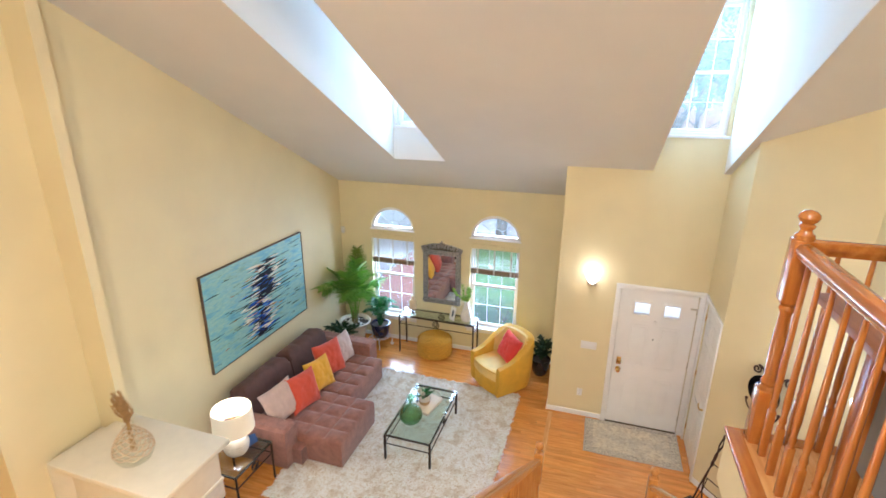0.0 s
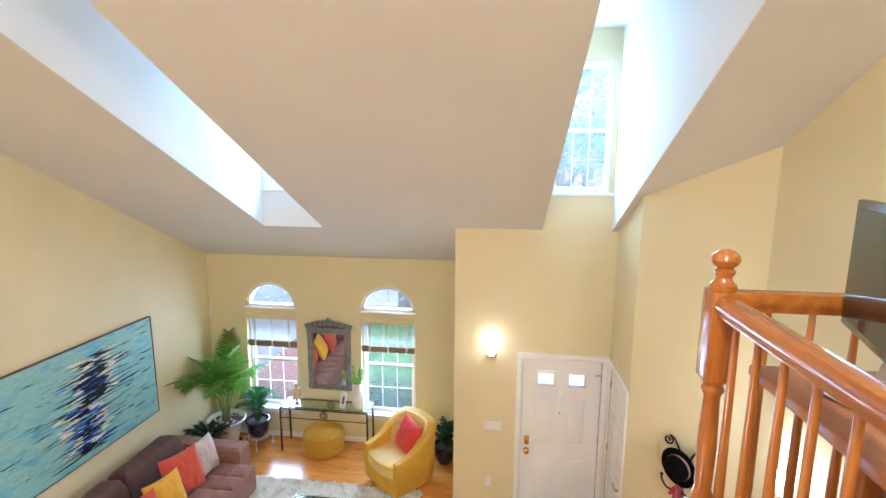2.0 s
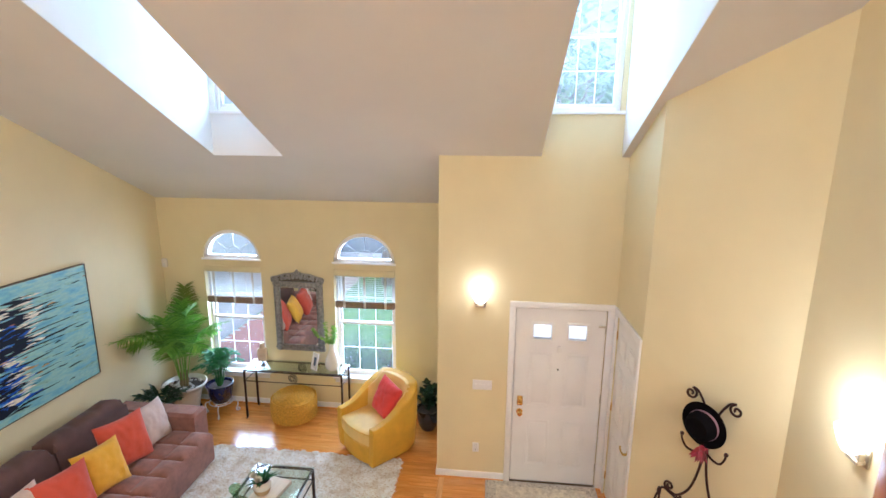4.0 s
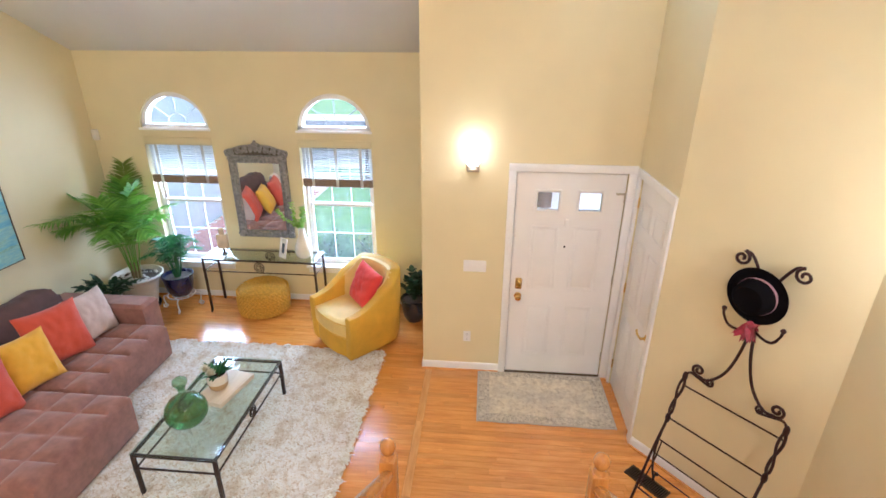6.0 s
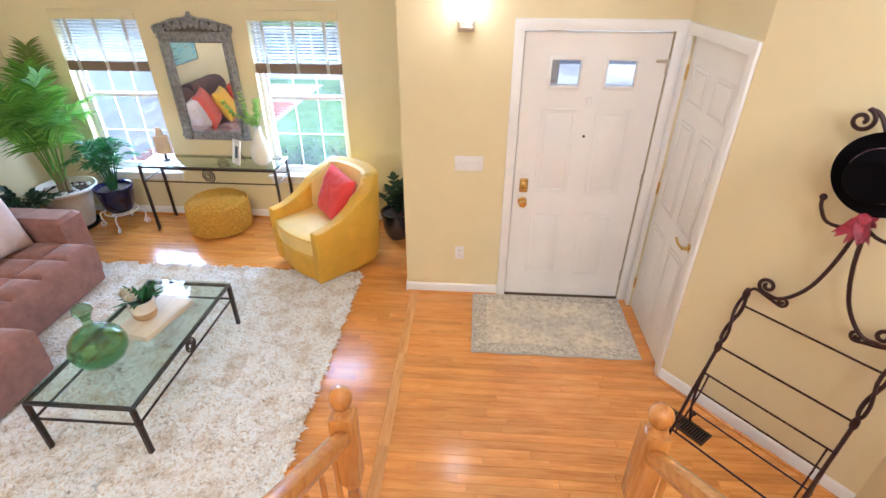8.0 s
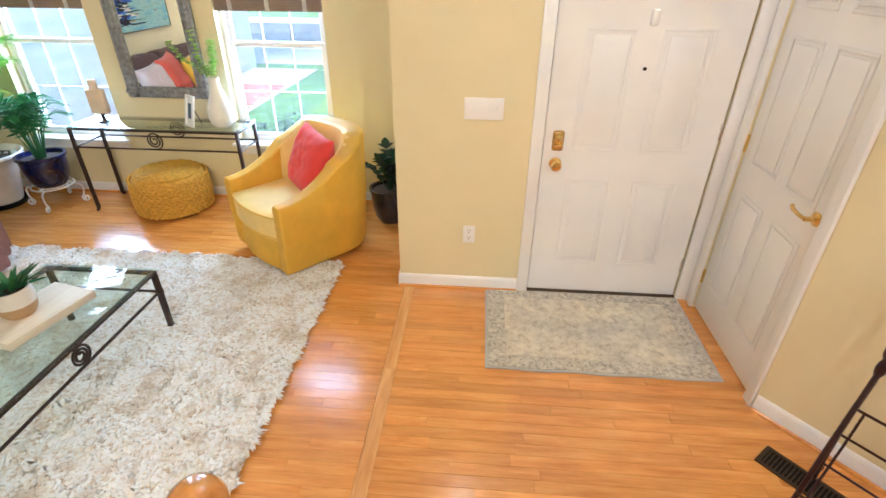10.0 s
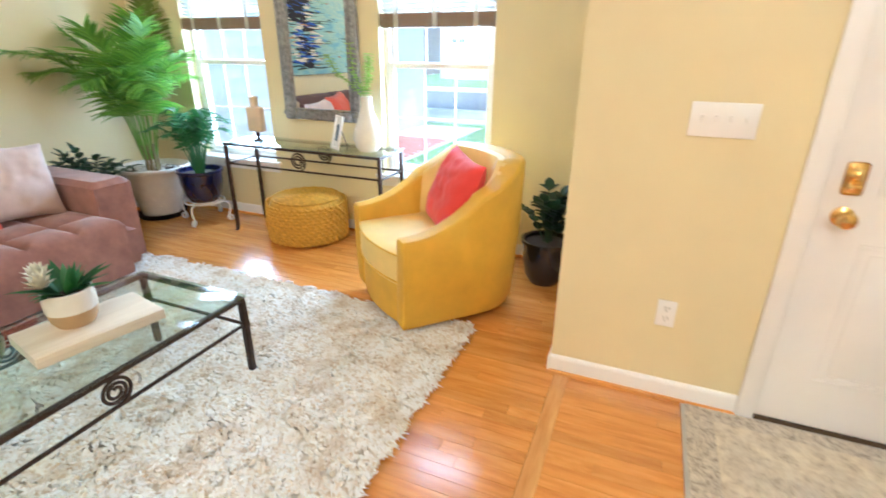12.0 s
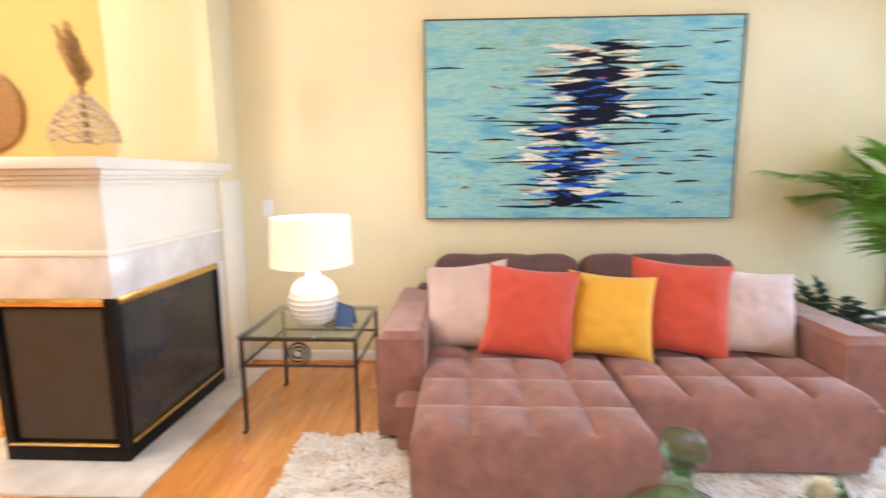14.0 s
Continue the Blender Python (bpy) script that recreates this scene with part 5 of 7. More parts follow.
for s in (-1, 1):
    for cx, cz, r_ in ((0.30, 0.035, 0.034), (0.215, 0.055, 0.036), (0.13, 0.07, 0.036), (0.055, 0.075, 0.03)):
        tube(bm, spiral((s * cx, -0.032, MH + cz), (s, 0, 0), (0, 0, 1), r_, 0.006, 1.7, 0.6, 30), 0.0095, 8)
for k in range(5):
    leaf(bm, (0, -0.034, MH + 0.07), (math.sin((k - 2) * 0.5), -0.1, math.cos((k - 2) * 0.5)), (0, -1, 0), 0.08, 0.014, 0, 4)
for k in range(13):
    cx = -0.33 + 0.055 * k
    cz = 0.014 + 0.045 * (1 - abs(cx) / 0.36)
    tube(bm, spiral((cx, -0.033, MH + cz), (1 if k % 2 else -1, 0, 0), (0, 0, 1), 0.021, 0.004, 1.5, 0.2, 20), 0.0065, 6)
for s in (-1, 1):
    tube(bm, smooth_line([(s * p[0], -0.031, p[1]) for p in crest[5:]], 4), 0.011, 8)
tube(bm, [(-MW / 2 - 0.06, -0.034, MH - 0.004), (MW / 2 + 0.06, -0.034, MH - 0.004)], 0.011, 8)
bmesh.ops.create_uvsphere(bm, u_segments=10, v_segments=8, radius=0.020, matrix=Matrix.Translation((0, -0.032, MH + 0.155)))
part("crest", bm, SILVERED, mi, "carved scrollwork crest")
part("mirror_glass", bx(-MW / 2 + 0.04, -0.017, 0.08, MW / 2 - 0.04, -0.008, MH - 0.08), MIRROR, mi, "clear mirror glass", smooth=False)

# ---- armchair ----
AX, AY, AT = -0.68, 6.945, -40
ac = thing("armchair", "mustard leather swivel tub armchair with curved back", "armchair", at=(AX, AY, 0), turn=AT)


def shell_path(n=40):
    """Plan of the tub from the front of one arm round the back to the other."""
    pts = []
    for i in range(n + 1):
        k = i / n
        if k < 0.28:
            f = k / 0.28
            pts.append((-0.33 - 0.012 * f, -0.36 + 0.42 * f, k))
        elif k > 0.72:
            f = (1 - k) / 0.28
            pts.append((0.33 + 0.012 * f, -0.36 + 0.42 * f, k))
        else:
            a = math.pi * (k - 0.28) / 0.44
            pts.append((-0.342 * math.copysign(abs(math.cos(a)) ** 0.75, math.cos(a)), 0.06 + 0.30 * math.sin(a) ** 0.75, k))
    return pts


def arm_top(k):
    """The arms rise in a hollow curve from the front to the level back."""
    f = min(k, 1 - k)
    return 0.545 + 0.315 * min(1.0, f / 0.37) ** 2.1


def bow(bm):
    """Bows the front out in the middle."""
    for v in bm.verts:
        if v.co.y < 0:
            v.co.y -= 0.055 * (1 - (v.co.x / 0.30) ** 2) * (-v.co.y / 0.365)


bm = bmesh.new()
rings = []
P = shell_path()
for i, (x, y, k) in enumerate(P):
    a, b = P[max(0, i - 1)], P[min(len(P) - 1, i + 1)]
    d = Vector((b[0] - a[0], b[1] - a[1])).normalized()
    out = Vector((-d.y, d.x))
    if out.dot(Vector((x, y - 0.0))) < 0:
        out = -out
    zt = arm_top(k)
    th = 0.047 + 0.012 * min(1, min(k, 1 - k) / 0.3)
    back = max(0, (min(k, 1 - k) - 0.3) / 0.2)
    sec = [(th * 0.72, 0.05), (th, 0.10), (th, zt * 0.6), (th, zt - 0.022), (th * 0.80, zt - 0.006), (0, zt), (-th * 0.80, zt - 0.006), (-th, zt - 0.022), (-th, 0.40), (-th, 0.05)]
    ring = []
    for o, z in sec:
        bulge = 0.020 * back * max(0, (z - 0.3) / 0.5)
        taper = -0.035 * max(0, (0.30 - z) / 0.30)
        q = Vector((x, y)) + out * (o + bulge + taper)
        ring.append(bm.verts.new((q.x, q.y, z)))
    rings.append(ring)
for a, b in zip(rings, rings[1:]):
    for j in range(len(a)):
        bm.faces.new((a[j], a[(j + 1) % len(a)], b[(j + 1) % len(b)], b[j]))
for ring in (rings[0], rings[-1]):
    mid = sum((v.co for v in ring), Vector()) / len(ring)
    last = ring
    for s, o in ((0.97, 0.008), (0.90, 0.012), (0.55, 0.015)):
        lip = [bm.verts.new((mid.x + (v.co.x - mid.x) * s, v.co.y - o, mid.z + (v.co.z - mid.z) * (0.5 + 0.5 * s))) for v in ring]
        for j in range(len(ring)):
            bm.faces.new((last[j], last[(j + 1) % len(ring)], lip[(j + 1) % len(ring)], lip[j]))
        last = lip
    bm.faces.new(last)
bmesh.ops.recalc_face_normals(bm, faces=bm.faces)
part("tub_shell", bm, MUSTARD, ac)
bm = bmesh.new()
soft_block(bm, -0.286, -0.350, 0.06, 0.286, -0.10, 0.30, r=0.02)
bow(bm)
part("front_rail", bm, MUSTARD, ac)
bm = bmesh.new()
soft_block(bm, -0.288, -0.365, 0.285, 0.288, 0.24, 0.470, r=0.028, cells=(1, 1), puff=0.03)
bow(bm)
seat = part("seat_cushion", bm, MUSTARD_LIT, ac, "mustard seat cushion coloured paler for the light on it")
for zp in (0.446, 0.300):
    bm = bmesh.new()
    tube(bm, [(-0.284 + 0.0284 * i, -0.364, zp) for i in range(21)], 0.0055, 8)
    bow(bm)
    part("piping", bm, MUSTARD, seat)
bm = bmesh.new()
rings = []
for i, (x, y, k) in enumerate(P[10:31]):
    a, b = P[9 + i], P[11 + i]
    d = Vector((b[0] - a[0], b[1] - a[1])).normalized()
    inn = Vector((d.y, -d.x))
    if inn.dot(Vector((x, y))) > 0:
        inn = -inn
    f = math.sin(math.pi * i / 20) ** 0.5
    zt = arm_top(k) - 0.012
    ring = []
    for o, z in ((0.03, 0.38), (0.055 + 0.08 * f, 0.40), (0.055 + 0.09 * f, 0.50), (0.052 + 0.075 * f, zt * 0.82), (0.05 + 0.045 * f, zt - 0.04), (0.05 + 0.025 * f, zt + 0.001), (0.0, zt + 0.007)):
        q = Vector((x, y)) + inn * o
        ring.append(bm.verts.new((q.x, q.y, z)))
    rings.append(ring)
for a, b in zip(rings, rings[1:]):
    for j in range(len(a)):
        bm.faces.new((a[j], a[(j + 1) % len(a)], b[(j + 1) % len(b)], b[j]))
bm.faces.new(rings[0])
bm.faces.new(rings[-1])
part("inner_back", bm, MUSTARD_LIT, ac)
bm = bmesh.new()
lathe(bm, [(0.23, 0.0), (0.24, 0.02), (0.22, 0.055)], 32)
part("swivel_base", bm, BLACK, ac, "black swivel base")
rot = pose(AX, AY, 0, 0, 0, AT)
bm = bmesh.new()
pillow_mesh(bm, 0.455, 0.455, 0.17, 9)
solid("throw_pillow", bm, RED, "bright red linen pillow on the armchair", "pillow", "", rot @ Matrix.Translation((0.05, 0.07, 0.645)) @ pose(0, 0, 0, -22, 0, -8) @ pose(0, 0, 0, 0, 5, 0))

# ---- plants ----


def frond(bm, line, ln, n=26, droop=0.35, wd=0.011):
    """A feather leaf: a stalk with rows of narrow leaflets."""
    pts = smooth_line(line, 8)
    tube(bm, pts, 0.006, 6, taper=lambda k: 1 - 0.75 * k)
    L = len(pts)
    for i in range(n):
        k = 0.30 + 0.70 * i / (n - 1)
        f = k * (L - 1)
        j = min(L - 2, int(f))
        p = pts[j].lerp(pts[j + 1], f - j)
        d = (pts[j + 1] - pts[j]).normalized()
        side = d.cross(Vector((0, 0, 1)))
        if side.length < 0.45:
            side = d.cross(Vector((0.6, -0.8, 0)))
        side.normalize()
        up = side.cross(d)
        size = ln * (0.45 + 0.55 * math.sin(math.pi * min(1, (k - 0.25) / 0.75) ** 0.75)) if k < 0.97 else ln * 0.6
        for s in (-1, 1):
            dirn = side * s * 0.86 + d * (0.45 + 0.55 * k) + up * 0.22 + Vector((rnd.uniform(-.08, .08), rnd.uniform(-.08, .08), rnd.uniform(-.08, .08)))
            leaf(bm, p, dirn, up, size * rnd.uniform(0.9, 1.1), wd, droop * rnd.uniform(0.7, 1.3), 4, 0.4)


def pot(parent, prof, mat, seg=36, label=""):
    bm = bmesh.new()
    lathe(bm, prof, seg, cap=False)
    return part("pot", bm, mat, parent, label)


PX, PY = -3.555, 7.42
palm = thing("potted_palm", "tall areca palm in a flared white pot", "potted palm", at=(PX, PY, 0))
pot(palm, [(0.0, 0.03), (0.155, 0.03), (0.165, 0.06), (0.215, 0.33), (0.262, 0.405), (0.288, 0.42), (0.290, 0.442), (0.272, 0.446), (0.250, 0.415), (0.235, 0.38)], CERAMIC)
bm = bmesh.new()
lathe(bm, [(0.0, 0.0), (0.185, 0.0), (0.20, 0.04), (0.18, 0.04)], 32, cap=False)
part("saucer", bm, BLACK, palm, "black plastic saucer")
bm = bmesh.new()
lathe(bm, [(0.0, 0.40), (0.243, 0.395)], 28, cap=False)
part("soil", bm, SOIL, palm)
pebble = plain("pale_pebbles", (0.55, 0.50, 0.44), 0.7, vary=0.3, scale=20)
bm = bmesh.new()
for k in range(70):
    a, r_ = rnd.uniform(0, 6.28), rnd.uniform(0.05, 0.225)
    bmesh.ops.create_icosphere(bm, subdivisions=1, radius=rnd.uniform(0.012, 0.026), matrix=Matrix.Translation((r_ * math.cos(a), r_ * math.sin(a), 0.402)) @ Matrix.Diagonal((1, 1.2, 0.6, 1)))
ob = part("gravel", bm, pebble, palm)
tagged(ob, kind="stuff")
for k in range(7):
    a = k * 0.9
    bm = bmesh.new()
    tube(bm, smooth_line([(0.045 * math.cos(a), 0.045 * math.sin(a), 0.39), (0.045 * math.cos(a) + 0.005, 0.045 * math.sin(a), 0.50), (0.05 * math.cos(a) + 0.01, 0.05 * math.sin(a) - 0.01, 0.62)], 5), 0.015, 8, taper=lambda k: 1 - 0.45 * k)
    part("cane", bm, STEM, palm, "slim ringed cane")
# stalk bend, arch and tip of each frond, length of its leaflets, droop of the leaflets
FR = [
    ((-0.04, 0.16, 1.00), (-0.06, 0.24, 1.42), (-0.03, 0.26, 1.74), 0.25, 0.30),
    ((-0.06, -0.14, 0.92), (-0.14, -0.42, 1.26), (-0.20, -0.80, 1.36), 0.27, 0.35),
    ((-0.10, -0.04, 0.96), (-0.22, -0.14, 1.30), (-0.31, -0.26, 1.48), 0.25, 0.30),
    ((0.02, -0.08, 0.98), (0.03, -0.20, 1.32), (0.06, -0.34, 1.50), 0.27, 0.25),
    ((0.10, -0.02, 0.96), (0.22, -0.08, 1.28), (0.42, -0.16, 1.42), 0.26, 0.30),
    ((0.14, 0.02, 0.92), (0.36, 0.02, 1.22), (0.62, -0.02, 1.34), 0.24, 0.40),
    ((-0.05, -0.12, 0.90), (-0.16, -0.34, 1.18), (-0.26, -0.56, 1.20), 0.25, 0.40),
    ((0.06, -0.14, 0.90), (0.14, -0.34, 1.16), (0.20, -0.54, 1.14), 0.24, 0.40),
    ((0.04, 0.02, 1.00), (0.10, 0.02, 1.36), (0.20, 0.02, 1.54), 0.25, 0.30),
    ((0.12, -0.08, 0.90), (0.32, -0.18, 1.12), (0.50, -0.28, 1.10), 0.22, 0.45),
    ((-0.02, -0.12, 0.94), (-0.06, -0.30, 1.24), (-0.06, -0.52, 1.34), 0.25, 0.35),
    ((0.08, -0.10, 0.94), (0.18, -0.26, 1.20), (0.30, -0.44, 1.24), 0.25, 0.35),
    ((-0.02, 0.06, 1.00), (0.00, 0.08, 1.38), (0.04, 0.06, 1.60), 0.25, 0.25),
    ((0.10, 0.08, 0.90), (0.24, 0.12, 1.12), (0.42, 0.14, 1.16), 0.22, 0.45),
    ((-0.10, 0.06, 0.94), (-0.20, 0.08, 1.20), (-0.30, 0.06, 1.30), 0.20, 0.40),
]
PALM_OLD = leaf_mat("older_palm_leaf", (0.14, 0.20, 0.03), (0.24, 0.28, 0.06))
for k, (a, b, c, ln, dr) in enumerate(FR):
    bm = bmesh.new()
    base = (a[0] * 0.35, a[1] * 0.35, 0.50)
    frond(bm, [base, a, b, c], ln * 1.25, 46, dr, 0.0078)
    part("frond", bm, PALM_OLD if k == 0 else PALM, palm, "older olive green frond" if k == 0 else "")

fp = thing("plant_stand", "low white scrolled iron plant stand", "plant stand", at=(-3.06, 7.46, 0))
bm = bmesh.new()
for r_, z in ((0.155, 0.178), (0.10, 0.178)):
    tube(bm, [(r_ * math.cos(2 * math.pi * i / 40), r_ * math.sin(2 * math.pi * i / 40), z) for i in range(41)], 0.007, 8)
box(bm, -0.155, -0.008, 0.172, 0.155, 0.008, 0.182, 0.002)
box(bm, -0.008, -0.155, 0.1725, 0.008, 0.155, 0.1825, 0.002)
part("ring", bm, WHITEIRON, fp)
for k in range(4):
    a = k * math.pi / 2 + 0.3
    u = Vector((math.cos(a), math.sin(a), 0))
    bm = bmesh.new()
    line = smooth_line([u * 0.15 + Vector((0, 0, 0.178)), u * 0.205 + Vector((0, 0, 0.16)), u * 0.21 + Vector((0, 0, 0.10)), u * 0.19 + Vector((0, 0, 0.05))], 6)
    line += [Vector(q) for q in spiral(u * 0.212 + Vector((0, 0, 0.040)), u, (0, 0, 1), 0.030, 0.008, 1.25, 2.8, 20)]
    tube(bm, line, 0.0075, 8)
    part("leg", bm, WHITEIRON, fp)
fe = thing("potted_fern", "green parlour fern in cobalt blue glazed pot", "potted plant", at=(-3.06, 7.46, 0.183))
pot(fe, [(0.0, 0.0), (0.105, 0.0), (0.145, 0.06), (0.165, 0.16), (0.168, 0.235), (0.182, 0.245), (0.180, 0.265), (0.160, 0.262), (0.155, 0.22)], BLUEPOT)
bm = bmesh.new()
lathe(bm, [(0.0, 0.235), (0.158, 0.228)], 24, cap=False)
part("soil", bm, SOIL, fe)
for k in range(20):
    a = k * 2.399
    r_ = 0.12 + 0.16 * ((k * 37) % 20) / 20
    h_ = 0.62 - 0.9 * r_ + rnd.uniform(-.05, .08)
    bm = bmesh.new()
    u = Vector((math.cos(a), math.sin(a), 0))
    frond(bm, [u * 0.03 + Vector((0, 0, 0.23)), u * r_ * 0.4 + Vector((0, 0, 0.23 + h_ * 0.6)), u * r_ * 0.8 + Vector((0, 0, 0.23 + h_ * 0.92)), u * r_ * 1.25 + Vector((0, 0, 0.23 + h_ * 0.9))], 0.105, 14, 0.35, 0.0095)
    part("frond", bm, FERN, fe)


def leafy(name, label, at, pot_prof, pot_mat, n, spread, h, ln, wd, z0, seed, mat=DARKLEAF):
    t = thing(name, label, "potted plant", at=at)
    r2 = random.Random(seed)
    pot(t, pot_prof, pot_mat)
    bm = bmesh.new()
    lathe(bm, [(0.0, z0 - 0.02), (pot_prof[-1][0], z0 - 0.025)], 20, cap=False)
    part("soil", bm, SOIL, t)
    for k in range(n):
        a, e = r2.uniform(0, 6.28), r2.uniform(0.5, 1.35)
        hh_ = h * r2.uniform(0.6, 1.0)
        u = Vector((math.cos(a), math.sin(a), 0))
        tip = u * (spread * math.cos(e) * 1.2) + Vector((0, 0, z0 + hh_ * math.sin(e)))
        line = smooth_line([u * 0.02 + Vector((0, 0, z0 - 0.02)), tip * 0.5 + Vector((0, 0, z0 * 0.5 + 0.03)), tip], 6)
        bm = bmesh.new()
        tube(bm, line, 0.004, 5)
        for j in range(3, len(line), 2):
            for s in (-1, 1):
                d = (line[j] - line[j - 1]).normalized()
                sd = d.cross(Vector((0, 0, 1))).normalized() * s
                leaf(bm, line[j], sd + d * 0.6 + Vector((0, 0, r2.uniform(-0.1, 0.4))), (0, 0, 1), ln * r2.uniform(0.8, 1.2), wd, 0.25, 5)
        leaf(bm, tip, (tip - line[-3]).normalized(), (0, 0, 1), ln, wd, 0.2, 5)
        part("leafy_stem", bm, mat, t)
    return t


leafy("potted_zz_plant", "dark leaved plant in black pot behind sofa arm", (-3.50, 6.88, 0), [(0.0, 0), (0.11, 0), (0.14, 0.20), (0.15, 0.36), (0.135, 0.36), (0.13, 0.33)], BLACKPOT, 12, 0.30, 0.34, 0.09, 0.028, 0.36, 5)
leafy("potted_rubber_plant", "dark leaved plant in black pot behind the armchair", (-0.145, 7.42, 0), [(0.0, 0), (0.09, 0), (0.125, 0.06), (0.145, 0.16), (0.15, 0.265), (0.162, 0.27), (0.160, 0.29), (0.140, 0.285), (0.135, 0.25)], BLACKPOT, 16, 0.20, 0.36, 0.085, 0.032, 0.29, 8)

# ---- painting ----
pn = thing("wall_painting", "large turquoise abstract painting with dark blue strokes", "painting")
PY0, PY1, PZ0, PZ1 = 4.365, 6.44, 1.06, 2.37
PAINT, t_, p_, n_, l_ = node_mat("turquoise_canvas")
v_ = coords(t_, (1, 1.1, 4.5))
base = ramp(t_, noise_node(t_, v_, 3.0, 5, 0.6), [(0.28, (0.13, 0.36, 0.52)), (0.42, (0.20, 0.47, 0.56)), (0.52, (0.33, 0.55, 0.50)), (0.62, (0.24, 0.50, 0.54)), (0.75, (0.38, 0.58, 0.60))])
fine = ramp(t_, noise_node(t_, coords(t_, (1, 4.0, 22)), 4.0, 4), [(0.3, (0.78, 0.85, 0.88)), (0.65, (1.06, 1.04, 1.0))])
l_.new(mixc(t_, 1.0, base, fine, "MULTIPLY"), p_.inputs["Base Color"])
p_.inputs["Roughness"].default_value = 0.38
bump(t_, p_, noise_node(t_, coords(t_, (1, 8, 60)), 5.0, 4), 0.5, 0.004)
part("canvas", bx(XL + 0.004, PY0 + 0.006, PZ0 + 0.006, -3.884, PY1 - 0.006, PZ1 - 0.006), PAINT, pn)
bm = bmesh.new()
for q in ((PY0, PZ0, PY1, PZ0 + 0.007), (PY0, PZ1 - 0.007, PY1, PZ1), (PY0, PZ0 + 0.007, PY0 + 0.007, PZ1 - 0.007), (PY1 - 0.007, PZ0 + 0.007, PY1, PZ1 - 0.007)):
    box(bm, XL + 0.001, q[0], q[1], -3.876, q[2], q[3])
part("float_frame", bm, plain("dark_bronze_frame", (0.12, 0.085, 0.055), 0.4, 0.3), pn, "thin dark frame edge")
r3 = random.Random(21)


def stroke(bm, y, z, ln, w, belly=0.5):
    """A pointed, level dash of paint just proud of the canvas, widest at belly."""
    n = 10
    top, bot = [], []
    tilt = r3.uniform(-0.018, 0.018)
    ph = r3.uniform(0, 6)
    for i in range(n + 1):
        k = i / n
        q = 0.5 * k / belly if k < belly else 0.5 + 0.5 * (k - belly) / (1 - belly)
        env = max(0.02, math.sin(math.pi * q) ** 0.8)
        yy = min(PY1 - 0.012, max(PY0 + 0.012, y - ln / 2 + ln * k))
        mid = z + tilt * (k - 0.5) * ln + w * 0.22 * math.sin(k * 6 + ph)
        top.append((yy, mid + w / 2 * env * r3.uniform(0.7, 1.25)))
        bot.append((yy, mid - w / 2 * env * r3.uniform(0.7, 1.25)))
    depth = r3.uniform(0.0006, 0.0026)
    for i in range(n):
        bm.faces.new([bm.verts.new((-3.884 + depth, p[0], p[1])) for p in (top[i], top[i + 1], bot[i + 1], bot[i])])


PW, PH = PY1 - PY0, PZ1 - PZ0


def spine(v):
    """Where the dark column stands, from the top of the canvas down."""
    if v < 0.46:
        return 0.56 + 0.02 * math.sin(v * 14)
    if v < 0.55:
        return 0.57 - 0.11 * (v - 0.46) / 0.09
    return 0.46 + 0.02 * min(1, (v - 0.55) / 0.08)


def dab(bm, u, v, ln, w, belly=0.5):
    stroke(bm, PY0 + u * PW, PZ1 - v * PH, ln * PW, w, belly)


def dab_navy(bm):
    for k in range(64):
        v = 0.13 + 0.81 * (k + 0.5) / 64
        fat = 1.5 if 0.26 < v < 0.60 else 1.0
        dab(bm, spine(v) + r3.gauss(0, 0.026), v + r3.uniform(-0.008, 0.008), r3.uniform(0.06, 0.15) * fat, r3.uniform(0.020, 0.042) * fat)


def dab_spikes(bm):
    for k in range(46):
        v = 0.10 + 0.84 * (k + r3.random()) / 46
        sg = -1 if k % 2 else 1
        ln = r3.uniform(0.10, 0.36) * (1.0 if 0.2 < v < 0.75 else 0.7)
        dab(bm, spine(v) + sg * (ln * 0.5 + r3.uniform(-0.03, 0.05)), v, ln, r3.uniform(0.010, 0.026), 0.25 if sg > 0 else 0.75)


def dab_far(bm):
    for k in range(34):
        u = r3.choice((r3.uniform(0.05, 0.33), r3.uniform(0.66, 0.95)))
        dab(bm, u, r3.uniform(0.06, 0.95), r3.uniform(0.04, 0.14), r3.uniform(0.006, 0.017))


def dab_blue(bm):
    for k in range(54):
        v = r3.choice((r3.uniform(0.30, 0.60), r3.uniform(0.52, 0.90), r3.uniform(0.62, 0.90)))
        dab(bm, spine(v) + (-0.03 if v < 0.5 else 0.01) + r3.gauss(0, 0.062), v, r3.uniform(0.05, 0.13), r3.uniform(0.018, 0.040))


def dab_sky(bm):
    for k in range(30):
        v = r3.uniform(0.18, 0.90)
        dab(bm, spine(v) - 0.04 + r3.gauss(0, 0.075), v, r3.uniform(0.05, 0.12), r3.uniform(0.012, 0.028))


def dab_ivory(bm):
    for k in range(74):
        v = 0.12 + 0.76 * (k + r3.random()) / 74
        sg = -1 if k % 2 else 1
        dab(bm, spine(v) + sg * r3.uniform(0.04, 0.15), v, r3.uniform(0.05, 0.15), r3.uniform(0.010, 0.030))


def dab_earth(bm):
    for k in range(22):
        v = r3.uniform(0.10, 0.92)
        dab(bm, spine(v) + r3.gauss(0, 0.15), v, r3.uniform(0.03, 0.09), r3.uniform(0.007, 0.018))


def dab_haze(bm):
    for k in range(60):
        dab(bm, r3.uniform(0.06, 0.94), r3.uniform(0.05, 0.95), r3.uniform(0.05, 0.16), r3.uniform(0.012, 0.03))


